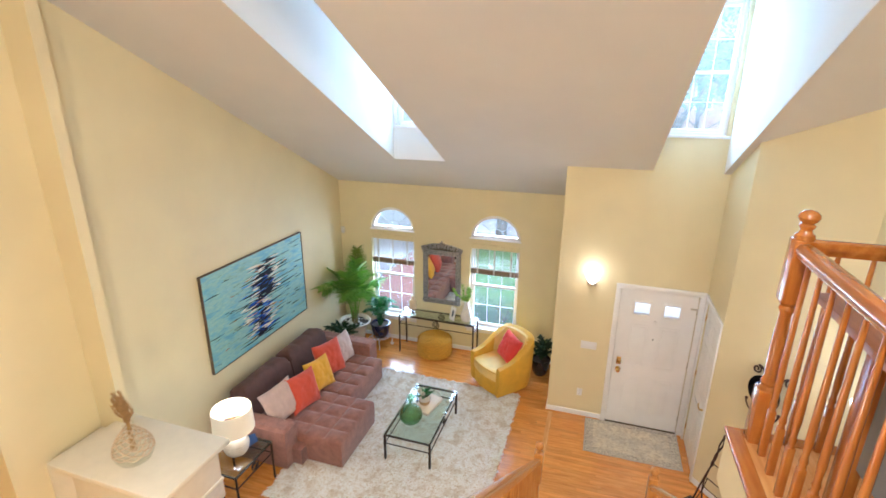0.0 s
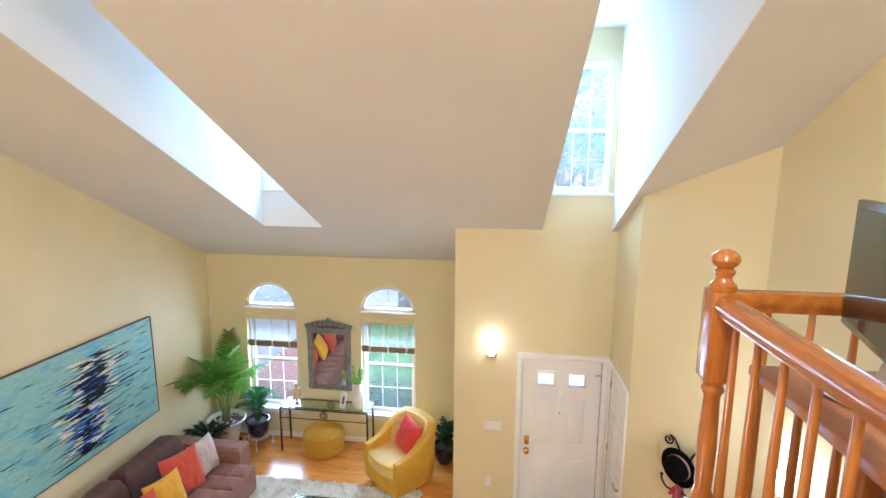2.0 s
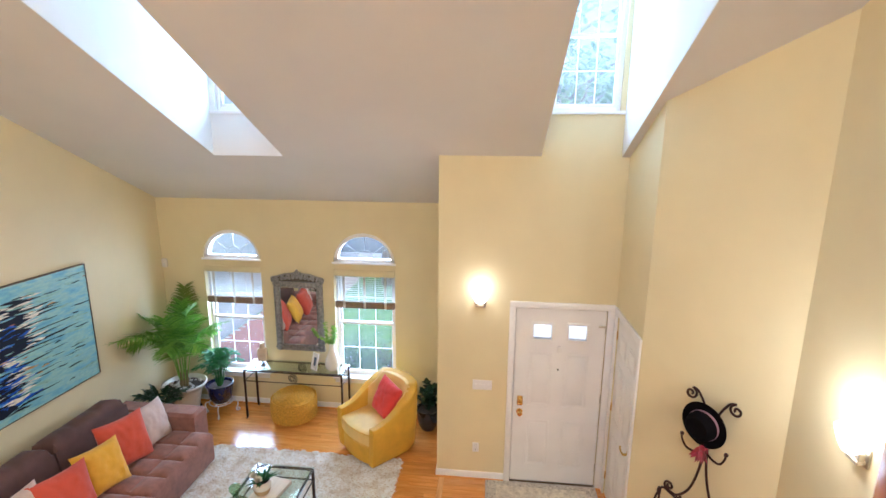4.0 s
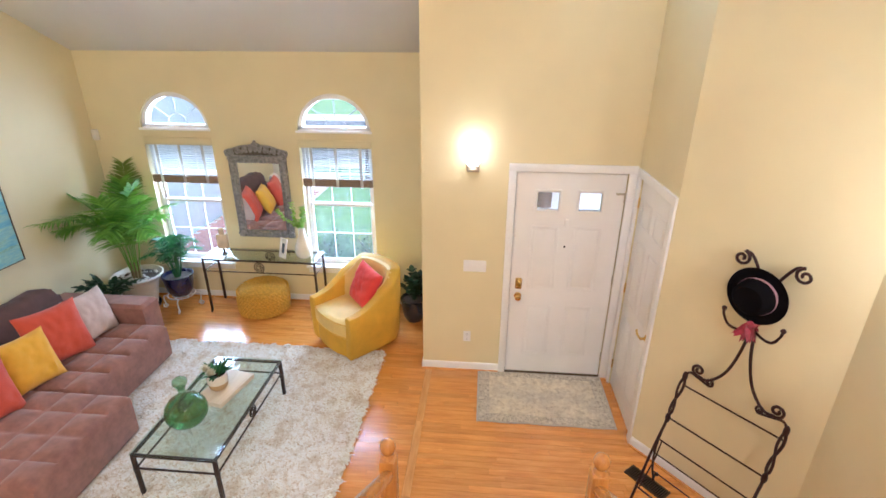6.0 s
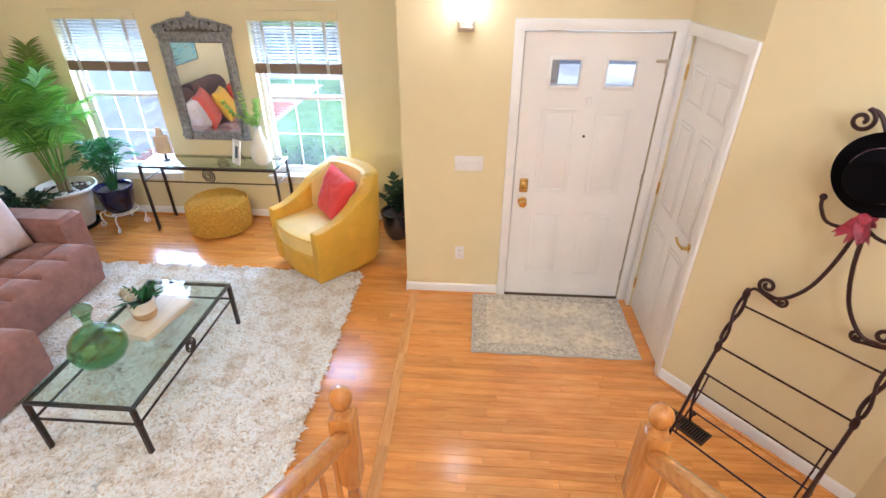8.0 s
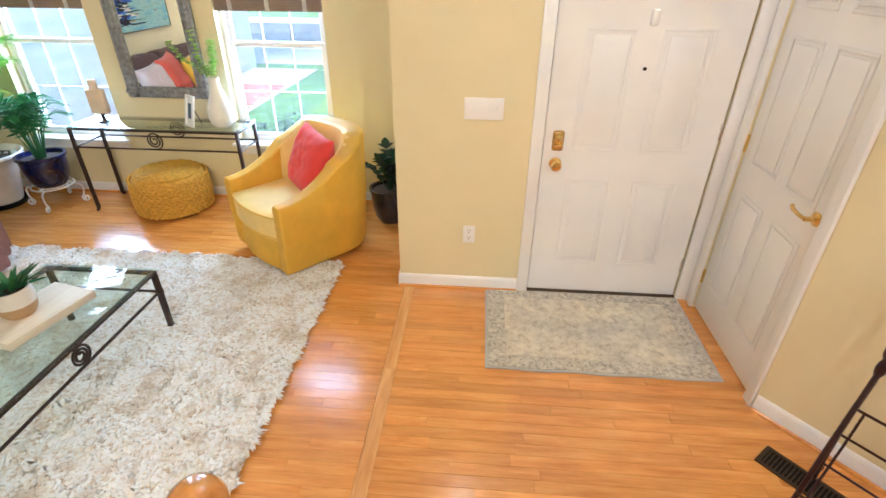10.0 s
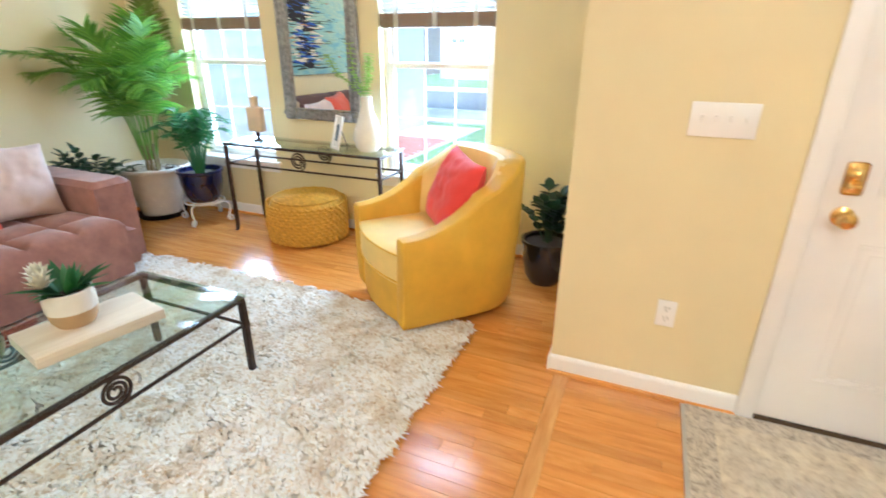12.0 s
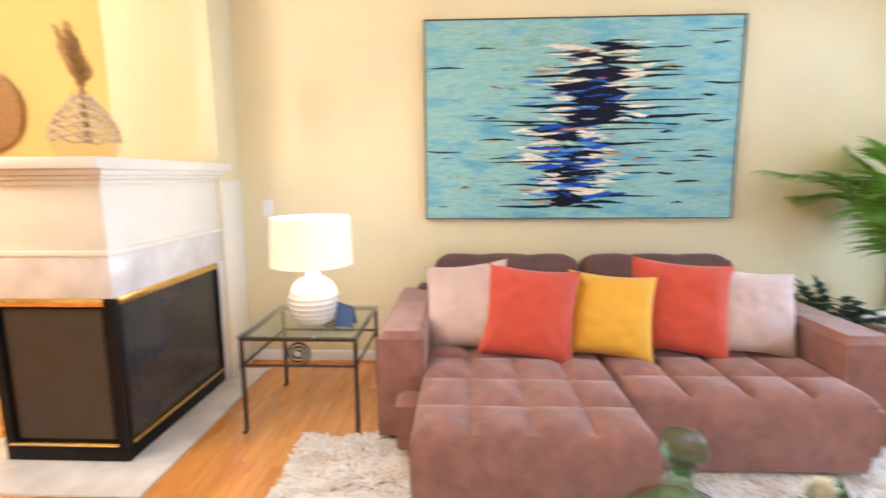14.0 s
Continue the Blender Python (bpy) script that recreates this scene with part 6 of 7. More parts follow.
inks = [
    ("sage green", (0.30, 0.50, 0.42), dab_haze), ("sky blue", (0.10, 0.30, 0.66), dab_sky), ("cobalt blue", (0.015, 0.09, 0.46), dab_blue),
    ("ochre", (0.55, 0.32, 0.12), dab_earth), ("rust brown", (0.34, 0.12, 0.06), dab_earth), ("navy blue", (0.004, 0.005, 0.020), dab_navy),
    ("ivory", (0.80, 0.72, 0.58), dab_ivory), ("blue black", (0.005, 0.010, 0.016), dab_spikes), ("dark teal", (0.012, 0.030, 0.040), dab_far),
]
for ink, colr, dab_kind in inks:
    bm = bmesh.new()
    dab_kind(bm)
    ob = part("paint_layer", bm, plain("paint_" + ink.replace(" ", "_"), colr, 0.5, vary=0.3, scale=30, grain=150, relief=0.4, spec=0.2), pn, ink + " oil paint strokes", smooth=False)
    tagged(ob, kind="stuff")

# ---- end table: lamp and blue cup ----
LX, LY, LZ = -3.13, 3.79, 0.545
tl = thing("table_lamp", "lit table lamp with ribbed white ceramic base", "table lamp", at=(LX, LY, LZ))
bm = bmesh.new()
prof = [(0.0, 0.0), (0.06, 0.0), (0.065, 0.01)]
for i in range(27):
    z = 0.012 + 0.0092 * i
    r_ = 0.138 * math.sin(math.acos(max(-1, min(1, (z - 0.125) / 0.142)))) ** 0.8
    prof.append((max(0.05, r_) + (0.004 if i % 3 == 1 and i < 18 else 0), z))
prof += [(0.045, 0.262), (0.035, 0.285), (0.0, 0.286)]
lathe(bm, prof, 36, cap=False)
part("base", bm, CERAMIC, tl)
bm = bmesh.new()
tube(bm, [(0, 0, 0.28), (0, 0, 0.47)], 0.006, 8)
for k in range(3):
    a = k * 2.094
    tube(bm, [(0, 0, 0.47), (0.205 * math.cos(a), 0.205 * math.sin(a), 0.56)], 0.002, 5)
part("harp", bm, BRASS, tl)
bm = bmesh.new()
lathe(bm, [(0.224, 0.335), (0.212, 0.595), (0.209, 0.595), (0.221, 0.335)], 48, cap=False)
sh = part("shade", bm, LINENSHADE, tl, "glowing cream linen drum shade")
sh.visible_shadow = False
bm = bmesh.new()
bmesh.ops.create_uvsphere(bm, u_segments=12, v_segments=8, radius=0.032, matrix=Matrix.Translation((0, 0, 0.40)))
bb = part("bulb", bm, BULB, tl)
bb.visible_shadow = False
cu = thing("blue_card_box", "small folded blue card standing on glass", "card", at=(-3.05, 3.97, LZ), turn=75)
bl_ = plain("blue_card", (0.05, 0.10, 0.26), 0.5)
bm = bmesh.new()
prism(bm, [(-0.06, 0.0), (0.06, 0.0), (0.05, 0.10), (-0.045, 0.125)], "y", 0, 0.003)
bmesh.ops.transform(bm, matrix=pose(0, 0, 0, -12), verts=bm.verts)
part("front", bm, bl_, cu)
bm = bmesh.new()
prism(bm, [(-0.06, 0.0), (0.06, 0.0), (0.05, 0.10), (-0.045, 0.125)], "y", 0.05, 0.053)
bmesh.ops.transform(bm, matrix=pose(0, 0, 0, 12), verts=bm.verts)
part("back", bm, bl_, cu)

# ---- fireplace, mantel and what stands there ----
fpl = thing("fireplace", "cream peninsula fireplace with marble surround and brass trim", "fireplace")
FX0, FX1, FY0, FY1 = -3.62, -2.60, 2.42, 3.03
PANEL = plain("cream_mantel_paint", (0.80, 0.74, 0.62), 0.4, vary=0.04)
part("overmantel", bx(FX0, FY0, 1.03, FX1, FY1, 1.335, 0.003), PANEL, fpl)
part("marble_lintel", bx(FX0, FY0 - 0.006, 0.815, FX1 + 0.006, FY1 + 0.006, 1.012, 0.003), MARBLE_M, fpl, "grey veined marble lintel")
bm = bx(FX0, FY0 - 0.012, 1.010, FX1 + 0.014, FY1 + 0.014, 1.035, 0.006)
part("lintel_moulding", bm, PANEL, fpl)
part("marble_leg", bx(FX0 - 0.0, FY0 - 0.006, 0.015, FX0 + 0.065, FY1 + 0.006, 0.815, 0.003), MARBLE_M, fpl, "grey veined marble leg")
part("end_casing", bx(XL + 0.002, FY0, 0.0, FX0 - 0.001, FY1 + 0.025, 1.335, 0.003), PANEL, fpl)
for i, (d, z0, z1) in enumerate(((0.018, 1.330, 1.352), (0.034, 1.352, 1.372), (0.055, 1.372, 1.398))):
    part("crown_moulding", bx(FX0 - 0.0, FY0 - d, z0, FX1 + d, FY1 + d, z1, 0.007), PANEL, fpl)
part("mantel_shelf", bx(FX0 - 0.10, FY0 - 0.085, 1.398, FX1 + 0.098, FY1 + 0.062, 1.448, 0.006), PANEL, fpl)
part("firebox", bx(FX0 + 0.066, FY0 + 0.02, 0.015, FX1 - 0.02, FY1 - 0.02, 0.815), BLACK, fpl, "black steel firebox")
for nm, m_ in (("plinth", bx(FX0 + 0.066, FY0, 0.012, FX1, FY1, 0.085, 0.003)),):
    part(nm, m_, BLACK, fpl)
for x, y in ((FX1, FY1), (FX1, FY0), (FX0 + 0.085, FY1), (FX0 + 0.085, FY0)):
    bm = bmesh.new()
    box(bm, x - 0.05, y - 0.05 if y > 2.7 else y, 0.08, x, y if y > 2.7 else y + 0.05, 0.80)
    part("corner_post", bm, BLACK, fpl)
part("fire_glass", bx(FX0 + 0.10, FY1 - 0.022, 0.11, FX1 - 0.055, FY1 - 0.014, 0.78), SMOKED, fpl, "smoked fire glass")
part("fire_screen", bx(FX1 - 0.022, FY0 + 0.07, 0.12, FX1 - 0.014, FY1 - 0.07, 0.76), MESHGREY, fpl, "grey mesh fire screen")
part("fire_glass", bx(FX0 + 0.10, FY0 + 0.014, 0.11, FX1 - 0.055, FY0 + 0.022, 0.78), SMOKED, fpl, "smoked fire glass")
for nm, z0, z1 in (("brass_hood", 0.778, 0.815), ("brass_strip", 0.092, 0.108)):
    part(nm, bx(FX0 + 0.09, FY1 - 0.012, z0, FX1 - 0.03, FY1 + 0.012, z1, 0.004), BRASS, fpl, "polished brass trim")
    part(nm, bx(FX1 - 0.012, FY0 + 0.03, z0, FX1 + 0.012, FY1 - 0.04, z1, 0.004), BRASS, fpl, "polished brass trim")
struct("hearth", bx(FX0 - 0.14, 2.20, 0.0005, -2.355, 3.24, 0.011, 0.002), MARBLE_M, "grey veined marble hearth slab", "hearth")

gv = thing("glass_jar", "clear glass jar with woven net and dried grasses", "vase", at=(-3.075, 2.62, 1.448))
JS = 1.18
bm = bmesh.new()
jar = [(0.0, 0.004), (0.080, 0.002), (0.108, 0.02), (0.127, 0.06), (0.132, 0.10), (0.122, 0.15), (0.097, 0.20), (0.064, 0.245), (0.038, 0.275), (0.033, 0.30), (0.037, 0.312)]
lathe(bm, jar, 36, cap=False)
o = part("jar_glass", bm, CLEARGLASS, gv)
o.visible_shadow = False
bm = bmesh.new()
for k in range(9):
    for s in (-1, 1):
        pts = []
        for i in range(19):
            f = i / 18
            z = 0.085 + 0.20 * f
            r_ = float(np.interp(z, [q[1] for q in jar], [q[0] for q in jar])) + 0.004
            a = k * math.tau / 9 + s * f * 3.4
            pts.append((r_ * math.cos(a), r_ * math.sin(a), z + 0.006 * math.sin(a * 3)))
        tube(bm, pts, 0.0042, 5)
part("woven_net", bm, plain("cotton_net", (0.62, 0.48, 0.32), 0.9), gv, "braided jute net")
for k in range(22):
    a, r_ = rnd.uniform(0, 6.28), rnd.uniform(0.0, 0.028)
    tip = Vector((math.cos(a) * rnd.uniform(0.0, 0.05) - 0.0, math.sin(a) * rnd.uniform(0.01, 0.06), rnd.uniform(0.46, 0.58)))
    bm = bmesh.new()
    line = smooth_line([(r_ * math.cos(a), r_ * math.sin(a), 0.08), (r_ * 0.5 * math.cos(a), r_ * 0.5 * math.sin(a), 0.32), tip + Vector((0, 0, -0.10)), tip + Vector((0.01, -0.035, 0))], 6)
    tube(bm, line, 0.0016, 4)
    for j in range(6, len(line)):
        for q in range(6):
            b = rnd.uniform(0, 6.28)
            leaf(bm, line[j], (math.cos(b) * 0.5, math.sin(b) * 0.5, 0.8), (1, 0, 0), 0.028, 0.003, 0, 2)
    part("dried_grass", bm, JUTE, gv)
gv.scale = (JS, JS, JS)
rd = thing("round_wall_basket", "round tan woven wall decoration on dining wall", "wall decor", at=(XL - 0.747, 0.52, 1.94))
for r_ in [0.03 + 0.0225 * i for i in range(15)]:
    bm = bmesh.new()
    tube(bm, [(0.012 + 0.03 * (r_ / 0.36) ** 2, r_ * math.cos(2 * math.pi * i / 48), r_ * math.sin(2 * math.pi * i / 48)) for i in range(49)], 0.0125, 6)
    part("woven_coil", bm, JUTE, rd)

# ---- entry: mat, rack, hat, scarf ----
MATM, t_, p_, n_, l_ = node_mat("faded_grey_rug")
v_ = coords(t_)
ca = ramp(t_, noise_node(t_, v_, 24, 6, 0.75), [(0.32, (0.42, 0.35, 0.27)), (0.45, (0.64, 0.56, 0.45)), (0.6, (0.77, 0.70, 0.58))])
cb = ramp(t_, noise_node(t_, v_, 5, 3), [(0.3, (0.8, 0.8, 0.82)), (0.7, (1.1, 1.08, 1.0))])
l_.new(mixc(t_, 1.0, ca, cb, "MULTIPLY"), p_.inputs["Base Color"])
p_.inputs["Roughness"].default_value = 0.95
bump(t_, p_, noise_node(t_, v_, 260, 2), 0.5, 0.003)
MATB, t_, p_, n_, l_ = node_mat("faded_grey_rug_border")
v_ = coords(t_)
ca = ramp(t_, noise_node(t_, v_, 42, 6, 0.8), [(0.38, (0.30, 0.25, 0.20)), (0.5, (0.57, 0.50, 0.40)), (0.62, (0.73, 0.66, 0.55))])
l_.new(ca, p_.inputs["Base Color"])
p_.inputs["Roughness"].default_value = 0.95
bump(t_, p_, noise_node(t_, v_, 260, 2), 0.5, 0.003)
mat_ = thing("door_mat", "faded grey patterned low pile entry rug", "mat")


def mat_sheet(x0, y0, x1, y1, z):
    bm = bmesh.new()
    nx, ny = 30, 16
    g = [[bm.verts.new((x0 + (x1 - x0) * i / nx, y0 + (y1 - y0) * j / ny + 0.004 * math.sin(i * 0.7) * (1 if j == 0 else 0), z + 0.0016 * noise.noise((i * 0.5, j * 0.5, 0)))) for j in range(ny + 1)] for i in range(nx + 1)]
    for i in range(nx):
        for j in range(ny):
            bm.faces.new((g[i][j], g[i + 1][j], g[i + 1][j + 1], g[i][j + 1]))
    r = bmesh.ops.extrude_face_region(bm, geom=bm.faces[:])
    bmesh.ops.translate(bm, vec=(0, 0, -0.006), verts=[v for v in r["geom"] if isinstance(v, bmesh.types.BMVert)])
    return bm


MX0, MY0, MX1, MY1 = 0.635, 5.755, 1.84, 6.478
part("binding", mat_sheet(MX0, MY0, MX1, MY1, 0.0075), plain("rug_binding", (0.52, 0.48, 0.42), 0.95), mat_)
part("border", mat_sheet(MX0 + 0.015, MY0 + 0.015, MX1 - 0.015, MY1 - 0.012, 0.0105), MATB, mat_, "darker scrolled border")
part("field", mat_sheet(MX0 + 0.115, MY0 + 0.10, MX1 - 0.115, MY1 - 0.09, 0.0135), MATM, mat_)

U, N = dv.normalized(), Vector((-0.767, -0.641))
O2 = Vector(CORNER)


def on_wall(s, n, z):
    q = O2 + U * s + N * n
    return Vector((q.x, q.y, z))


def wl(pts, k=7):
    return smooth_line([on_wall(*p) for p in pts], k)


U3 = Vector((U.x, U.y, 0))
rk = thing("iron_rack", "dark wrought iron scrolled coat and magazine rack", "coat rack")
SA, SB, SC = 0.33, 0.965, 0.65
for s, sg in ((SA, 1), (SB, -1)):
    bm = bmesh.new()
    turn_ = [(math.sin(k / 6 * math.tau) * 0.013, 0.08 + 0.11 * (k / 6) ** 1.4, 0.93 - 0.31 * k / 6) for k in range(7)]
    tube(bm, wl([(s + o, n, z) for o, n, z in turn_] + [(s, 0.305, 0.40), (s, 0.39, 0.20), (s, 0.47, 0.006)]), 0.0095, 8)
    part("front_leg", bm, RACKIRON, rk)
    bm = bmesh.new()
    ln = wl([(s - o, n + 0.02 * math.sin(k / 6 * math.pi), z) for k, (o, n, z) in enumerate(turn_)] + [(s, 0.265, 0.42), (s, 0.255, 0.22), (s, 0.20, 0.05)])
    ln += spiral(on_wall(s, 0.165, 0.052), (N.x, N.y, 0), (0, 0, 1), 0.038, 0.012, 0.7, 0.0 - 0.6, 14)
    tube(bm, ln, 0.0085, 8)
    part("back_leg", bm, RACKIRON, rk)
    bm = bmesh.new()
    for n_k, z_k in ((0.078, 0.925), (0.19, 0.62)):
        bm = bmesh.new()
        bmesh.ops.create_uvsphere(bm, u_segments=12, v_segments=8, radius=1, matrix=Matrix.Translation(on_wall(s, n_k, z_k)) @ Matrix.Diagonal((0.018, 0.018, 0.042, 1)))
        part("collar", bm, RACKIRON, rk)
    # lower and upper scrolls, and the rising stem
    bm = bmesh.new()
    ln = wl([(s, 0.075, 0.94), (s + 0.03 * sg, 0.075, 0.975), (s + 0.09 * sg, 0.075, 0.962), (s + 0.155 * sg, 0.075, 0.945)])
    ln += spiral(on_wall(s + 0.158 * sg, 0.075, 0.972), U3 * sg, (0, 0, 1), 0.028, 0.007, 1.2, -1.5, 20)
    tube(bm, ln, 0.008, 8)
    part("lower_scroll", bm, RACKIRON, rk)
    bm = bmesh.new()
    ln = list(reversed(spiral(on_wall(s + 0.075 * sg, 0.075, 1.02), U3 * sg, (0, 0, 1), 0.042, 0.009, -1.35, 4.4, 30)))
    ln += wl([(s + 0.075 * sg, 0.075, 0.977), (s + 0.15 * sg, 0.078, 0.985), (s + 0.235 * sg, 0.08, 1.10), (s + 0.285 * sg, 0.08, 1.28), (SC - 0.012 * sg, 0.08, 1.48), (SC - 0.012 * sg, 0.06, 1.66)])
    tube(bm, ln, 0.0095, 8)
    part("stem", bm, RACKIRON, rk)
    # coat hook with a ball, and the scroll over the hat
    bm = bmesh.new()
    e = s + 0.165 * sg
    tube(bm, wl([(SC, 0.08, 1.47), (SC - 0.06 * sg, 0.09, 1.44), (e + 0.03 * sg, 0.11, 1.45), (e - 0.005 * sg, 0.125, 1.51), (e - 0.012 * sg, 0.125, 1.545)]), 0.008, 8)
    bmesh.ops.create_uvsphere(bm, u_segments=12, v_segments=8, radius=0.0155, matrix=Matrix.Translation(on_wall(e - 0.012 * sg, 0.125, 1.555)))
    part("coat_hook", bm, RACKIRON, rk)
    bm = bmesh.new()
    c_ = SC - 0.165 * sg
    ln = wl([(SC, 0.06, 1.66), (SC - 0.05 * sg, 0.055, 1.80), (c_ + 0.055 * sg, 0.06, 1.905), (c_ + 0.012 * sg, 0.065, 1.928)])
    ln += spiral(on_wall(c_, 0.068, 1.880), U3 * -sg, (0, 0, 1), 0.048, 0.010, 1.35, 1.75, 30)
    tube(bm, ln, 0.009, 8)
    part("top_scroll", bm, RACKIRON, rk)
for n_k, z_k, r_ in ((0.085, 0.86, 0.006), (0.19, 0.625, 0.006), (0.262, 0.47, 0.0055), (0.266, 0.34, 0.005), (0.245, 0.16, 0.005), (0.445, 0.14, 0.006)):
    bm = bmesh.new()
    tube(bm, [on_wall(SA, n_k, z_k), on_wall(SB, n_k, z_k)], r_, 8)
    part("rod", bm, RACKIRON, rk)
for s in (SA + 0.03, SB - 0.03):
    bm = bmesh.new()
    tube(bm, [on_wall(s, 0.262, 0.47), on_wall(s, 0.30, 0.34), on_wall(s, 0.445, 0.14)], 0.005, 6)
    part("basket_bar", bm, RACKIRON, rk)

hat = thing("felt_hat", "black wide brimmed felt hat hung on rack", "hat")
hm = Matrix.Translation(on_wall(0.638, 0.115, 1.705)) @ Matrix(((U.x, 0, N.x, 0), (U.y, 0, N.y, 0), (0, 1, 0, 0), (0, 0, 0, 1))) @ pose(0, 0, 0, 0, -6, 14)
FELT = plain("black_felt", (0.006, 0.005, 0.006), 0.95, vary=0.2, spec=0.05)
bm = bmesh.new()
lathe(bm, [(0.100, 0.006), (0.15, 0.0), (0.195, 0.010), (0.202, 0.020), (0.195, 0.016), (0.15, 0.006), (0.105, 0.012)], 48, cap=False)
bmesh.ops.transform(bm, matrix=hm @ Matrix.Diagonal((0.86, 0.85, 1, 1)), verts=bm.verts)
part("brim", bm, FELT, hat)
bm = bmesh.new()
lathe(bm, [(0.112, 0.004), (0.112, 0.05), (0.105, 0.085), (0.08, 0.108), (0.03, 0.104), (0.0, 0.098)], 40, cap=False)
bmesh.ops.transform(bm, matrix=hm @ Matrix.Diagonal((1.0, 0.95, 1, 1)), verts=bm.verts)
part("crown", bm, FELT, hat)
bm = bmesh.new()
lathe(bm, [(0.1135, 0.010), (0.1175, 0.018), (0.1185, 0.028), (0.1165, 0.036)], 40, cap=False)
bmesh.ops.transform(bm, matrix=hm @ Matrix.Diagonal((1.0, 0.95, 1, 1)), verts=bm.verts)
part("ribbon", bm, plain("dusky_pink_ribbon", (0.42, 0.22, 0.24), 0.6), hat, "dusky pink hat ribbon")
scf = thing("silk_scarf", "dark red gathered silk scarf tied on rack", "scarf")
SILK = plain("crimson_silk", (0.42, 0.025, 0.06), 0.4, vary=0.5, scale=26, sheen=0.4)
bm = bmesh.new()
for k in range(26):
    a = -2.45 + 1.45 * rnd.random() if k > 4 else rnd.uniform(-0.3, 0.6)
    d = U3 * math.cos(a) + Vector((0, 0, 1)) * math.sin(a) + Vector((N.x, N.y, 0)) * rnd.uniform(0.1, 0.7)
    leaf(bm, on_wall(SC, 0.115, 1.515), d, (N.x, N.y, 0), rnd.uniform(0.065, 0.115) if k > 4 else 0.05, rnd.uniform(0.016, 0.028), 0.15, 5, rnd.uniform(0.3, 0.9))
part("folds", bm, SILK, scf)
bm = bmesh.new()
bmesh.ops.create_icosphere(bm, subdivisions=2, radius=1, matrix=Matrix.Translation(on_wall(SC, 0.115, 1.515)) @ Matrix.Diagonal((0.034, 0.034, 0.03, 1)))
part("knot", bm, SILK, scf)

# ---- unseen pendants, added to light the landing and the dining side ----


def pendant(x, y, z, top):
    t = thing("pendant_lamp", "added frosted glass globe pendant out of view, lit", "pendant lamp", "pendant lamps", at=(x, y, z))
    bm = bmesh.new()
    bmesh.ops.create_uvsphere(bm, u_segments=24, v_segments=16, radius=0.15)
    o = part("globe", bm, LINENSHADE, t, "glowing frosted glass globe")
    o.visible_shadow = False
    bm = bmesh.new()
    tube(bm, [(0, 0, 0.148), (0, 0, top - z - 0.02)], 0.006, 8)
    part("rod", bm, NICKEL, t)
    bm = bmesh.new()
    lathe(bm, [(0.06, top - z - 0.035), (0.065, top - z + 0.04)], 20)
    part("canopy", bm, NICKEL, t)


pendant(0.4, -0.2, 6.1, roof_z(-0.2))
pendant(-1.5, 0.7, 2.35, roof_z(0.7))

# unseen ceiling lamp, added to brighten the entry and the angled wall
fl = thing("ceiling_light", "unseen flush frosted glass ceiling light added under the loft, lit", "ceiling lamp", at=(1.95, 1.6, LOFT - 0.28))
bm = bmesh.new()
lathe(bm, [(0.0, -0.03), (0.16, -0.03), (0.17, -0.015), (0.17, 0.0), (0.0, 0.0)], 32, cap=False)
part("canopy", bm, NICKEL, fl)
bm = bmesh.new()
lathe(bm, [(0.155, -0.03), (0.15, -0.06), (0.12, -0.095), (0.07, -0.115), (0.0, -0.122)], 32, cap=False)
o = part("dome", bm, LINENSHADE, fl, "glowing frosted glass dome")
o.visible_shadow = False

# ---- outdoors ----
GZ = -0.35
GRASS, t_, p_, n_, l_ = node_mat("lawn")
v_ = coords(t_)
l_.new(ramp(t_, noise_node(t_, v_, 3.0, 8, 0.7), [(0.3, (0.05, 0.13, 0.02)), (0.7, (0.13, 0.27, 0.05))]), p_.inputs["Base Color"])
p_.inputs["Roughness"].default_value = 0.9
bump(t_, p_, noise_node(t_, v_, 60, 3), 0.8, 0.02)
CONC = plain("pale_concrete", (0.55, 0.54, 0.51), 0.9, vary=0.15, scale=2, grain=60, relief=0.3)
ASPH = plain("grey_asphalt", (0.09, 0.095, 0.10), 0.9, vary=0.2, scale=3, grain=90, relief=0.4)
bm = bmesh.new()
box(bm, -400, YF + TH + 0.02, GZ - 0.1, 400, 900, GZ)
struct("ground", bm, GRASS, "green lawn in front of the house", "lawn")
struct("pavement", bx(-60, 16.4, GZ - 0.05, 60, 18.8, GZ + 0.03), CONC, "pale concrete sidewalk along the street", "pavement")
struct("road", bx(-60, 18.95, GZ - 0.05, 60, 26.0, GZ + 0.006), ASPH, "grey asphalt street", "road")
struct("kerb", bx(-60, 18.8, GZ - 0.05, 60, 18.95, GZ + 0.06), CONC, "concrete kerb of the street", "kerb")
struct("pavement_far", bx(-60, 26.0, GZ - 0.05, 60, 28.0, GZ + 0.05), CONC, "pale concrete sidewalk across the street", "pavement")
struct("driveway", bx(1.4, 7.0, GZ - 0.05, 5.5, 16.4, GZ + 0.02), CONC, "pale concrete driveway", "driveway")

# neighbouring wing with white siding, and the brick walk before it
SIDING = plain("white_siding", (0.74, 0.75, 0.75), 0.5, vary=0.05)
nh = thing("neighbour_house", "white clapboard house wing beside brick walk", "house")
bm = bmesh.new()
for k in range(28):
    z = GZ + 0.15 + 0.2 * k
    prism(bm, [(-4.95, z), (-4.93, z), (-4.95, z + 0.2)], "y", 8.3, 16.0)
box(bm, -9.5, 8.3, GZ, -4.95, 16.0, GZ + 5.8)
part("wall", bm, SIDING, nh)
bm = bmesh.new()
prism(bm, [(-10, GZ + 5.8), (-4.45, GZ + 5.8), (-7.2, GZ + 7.8)], "y", 8.0, 16.3)
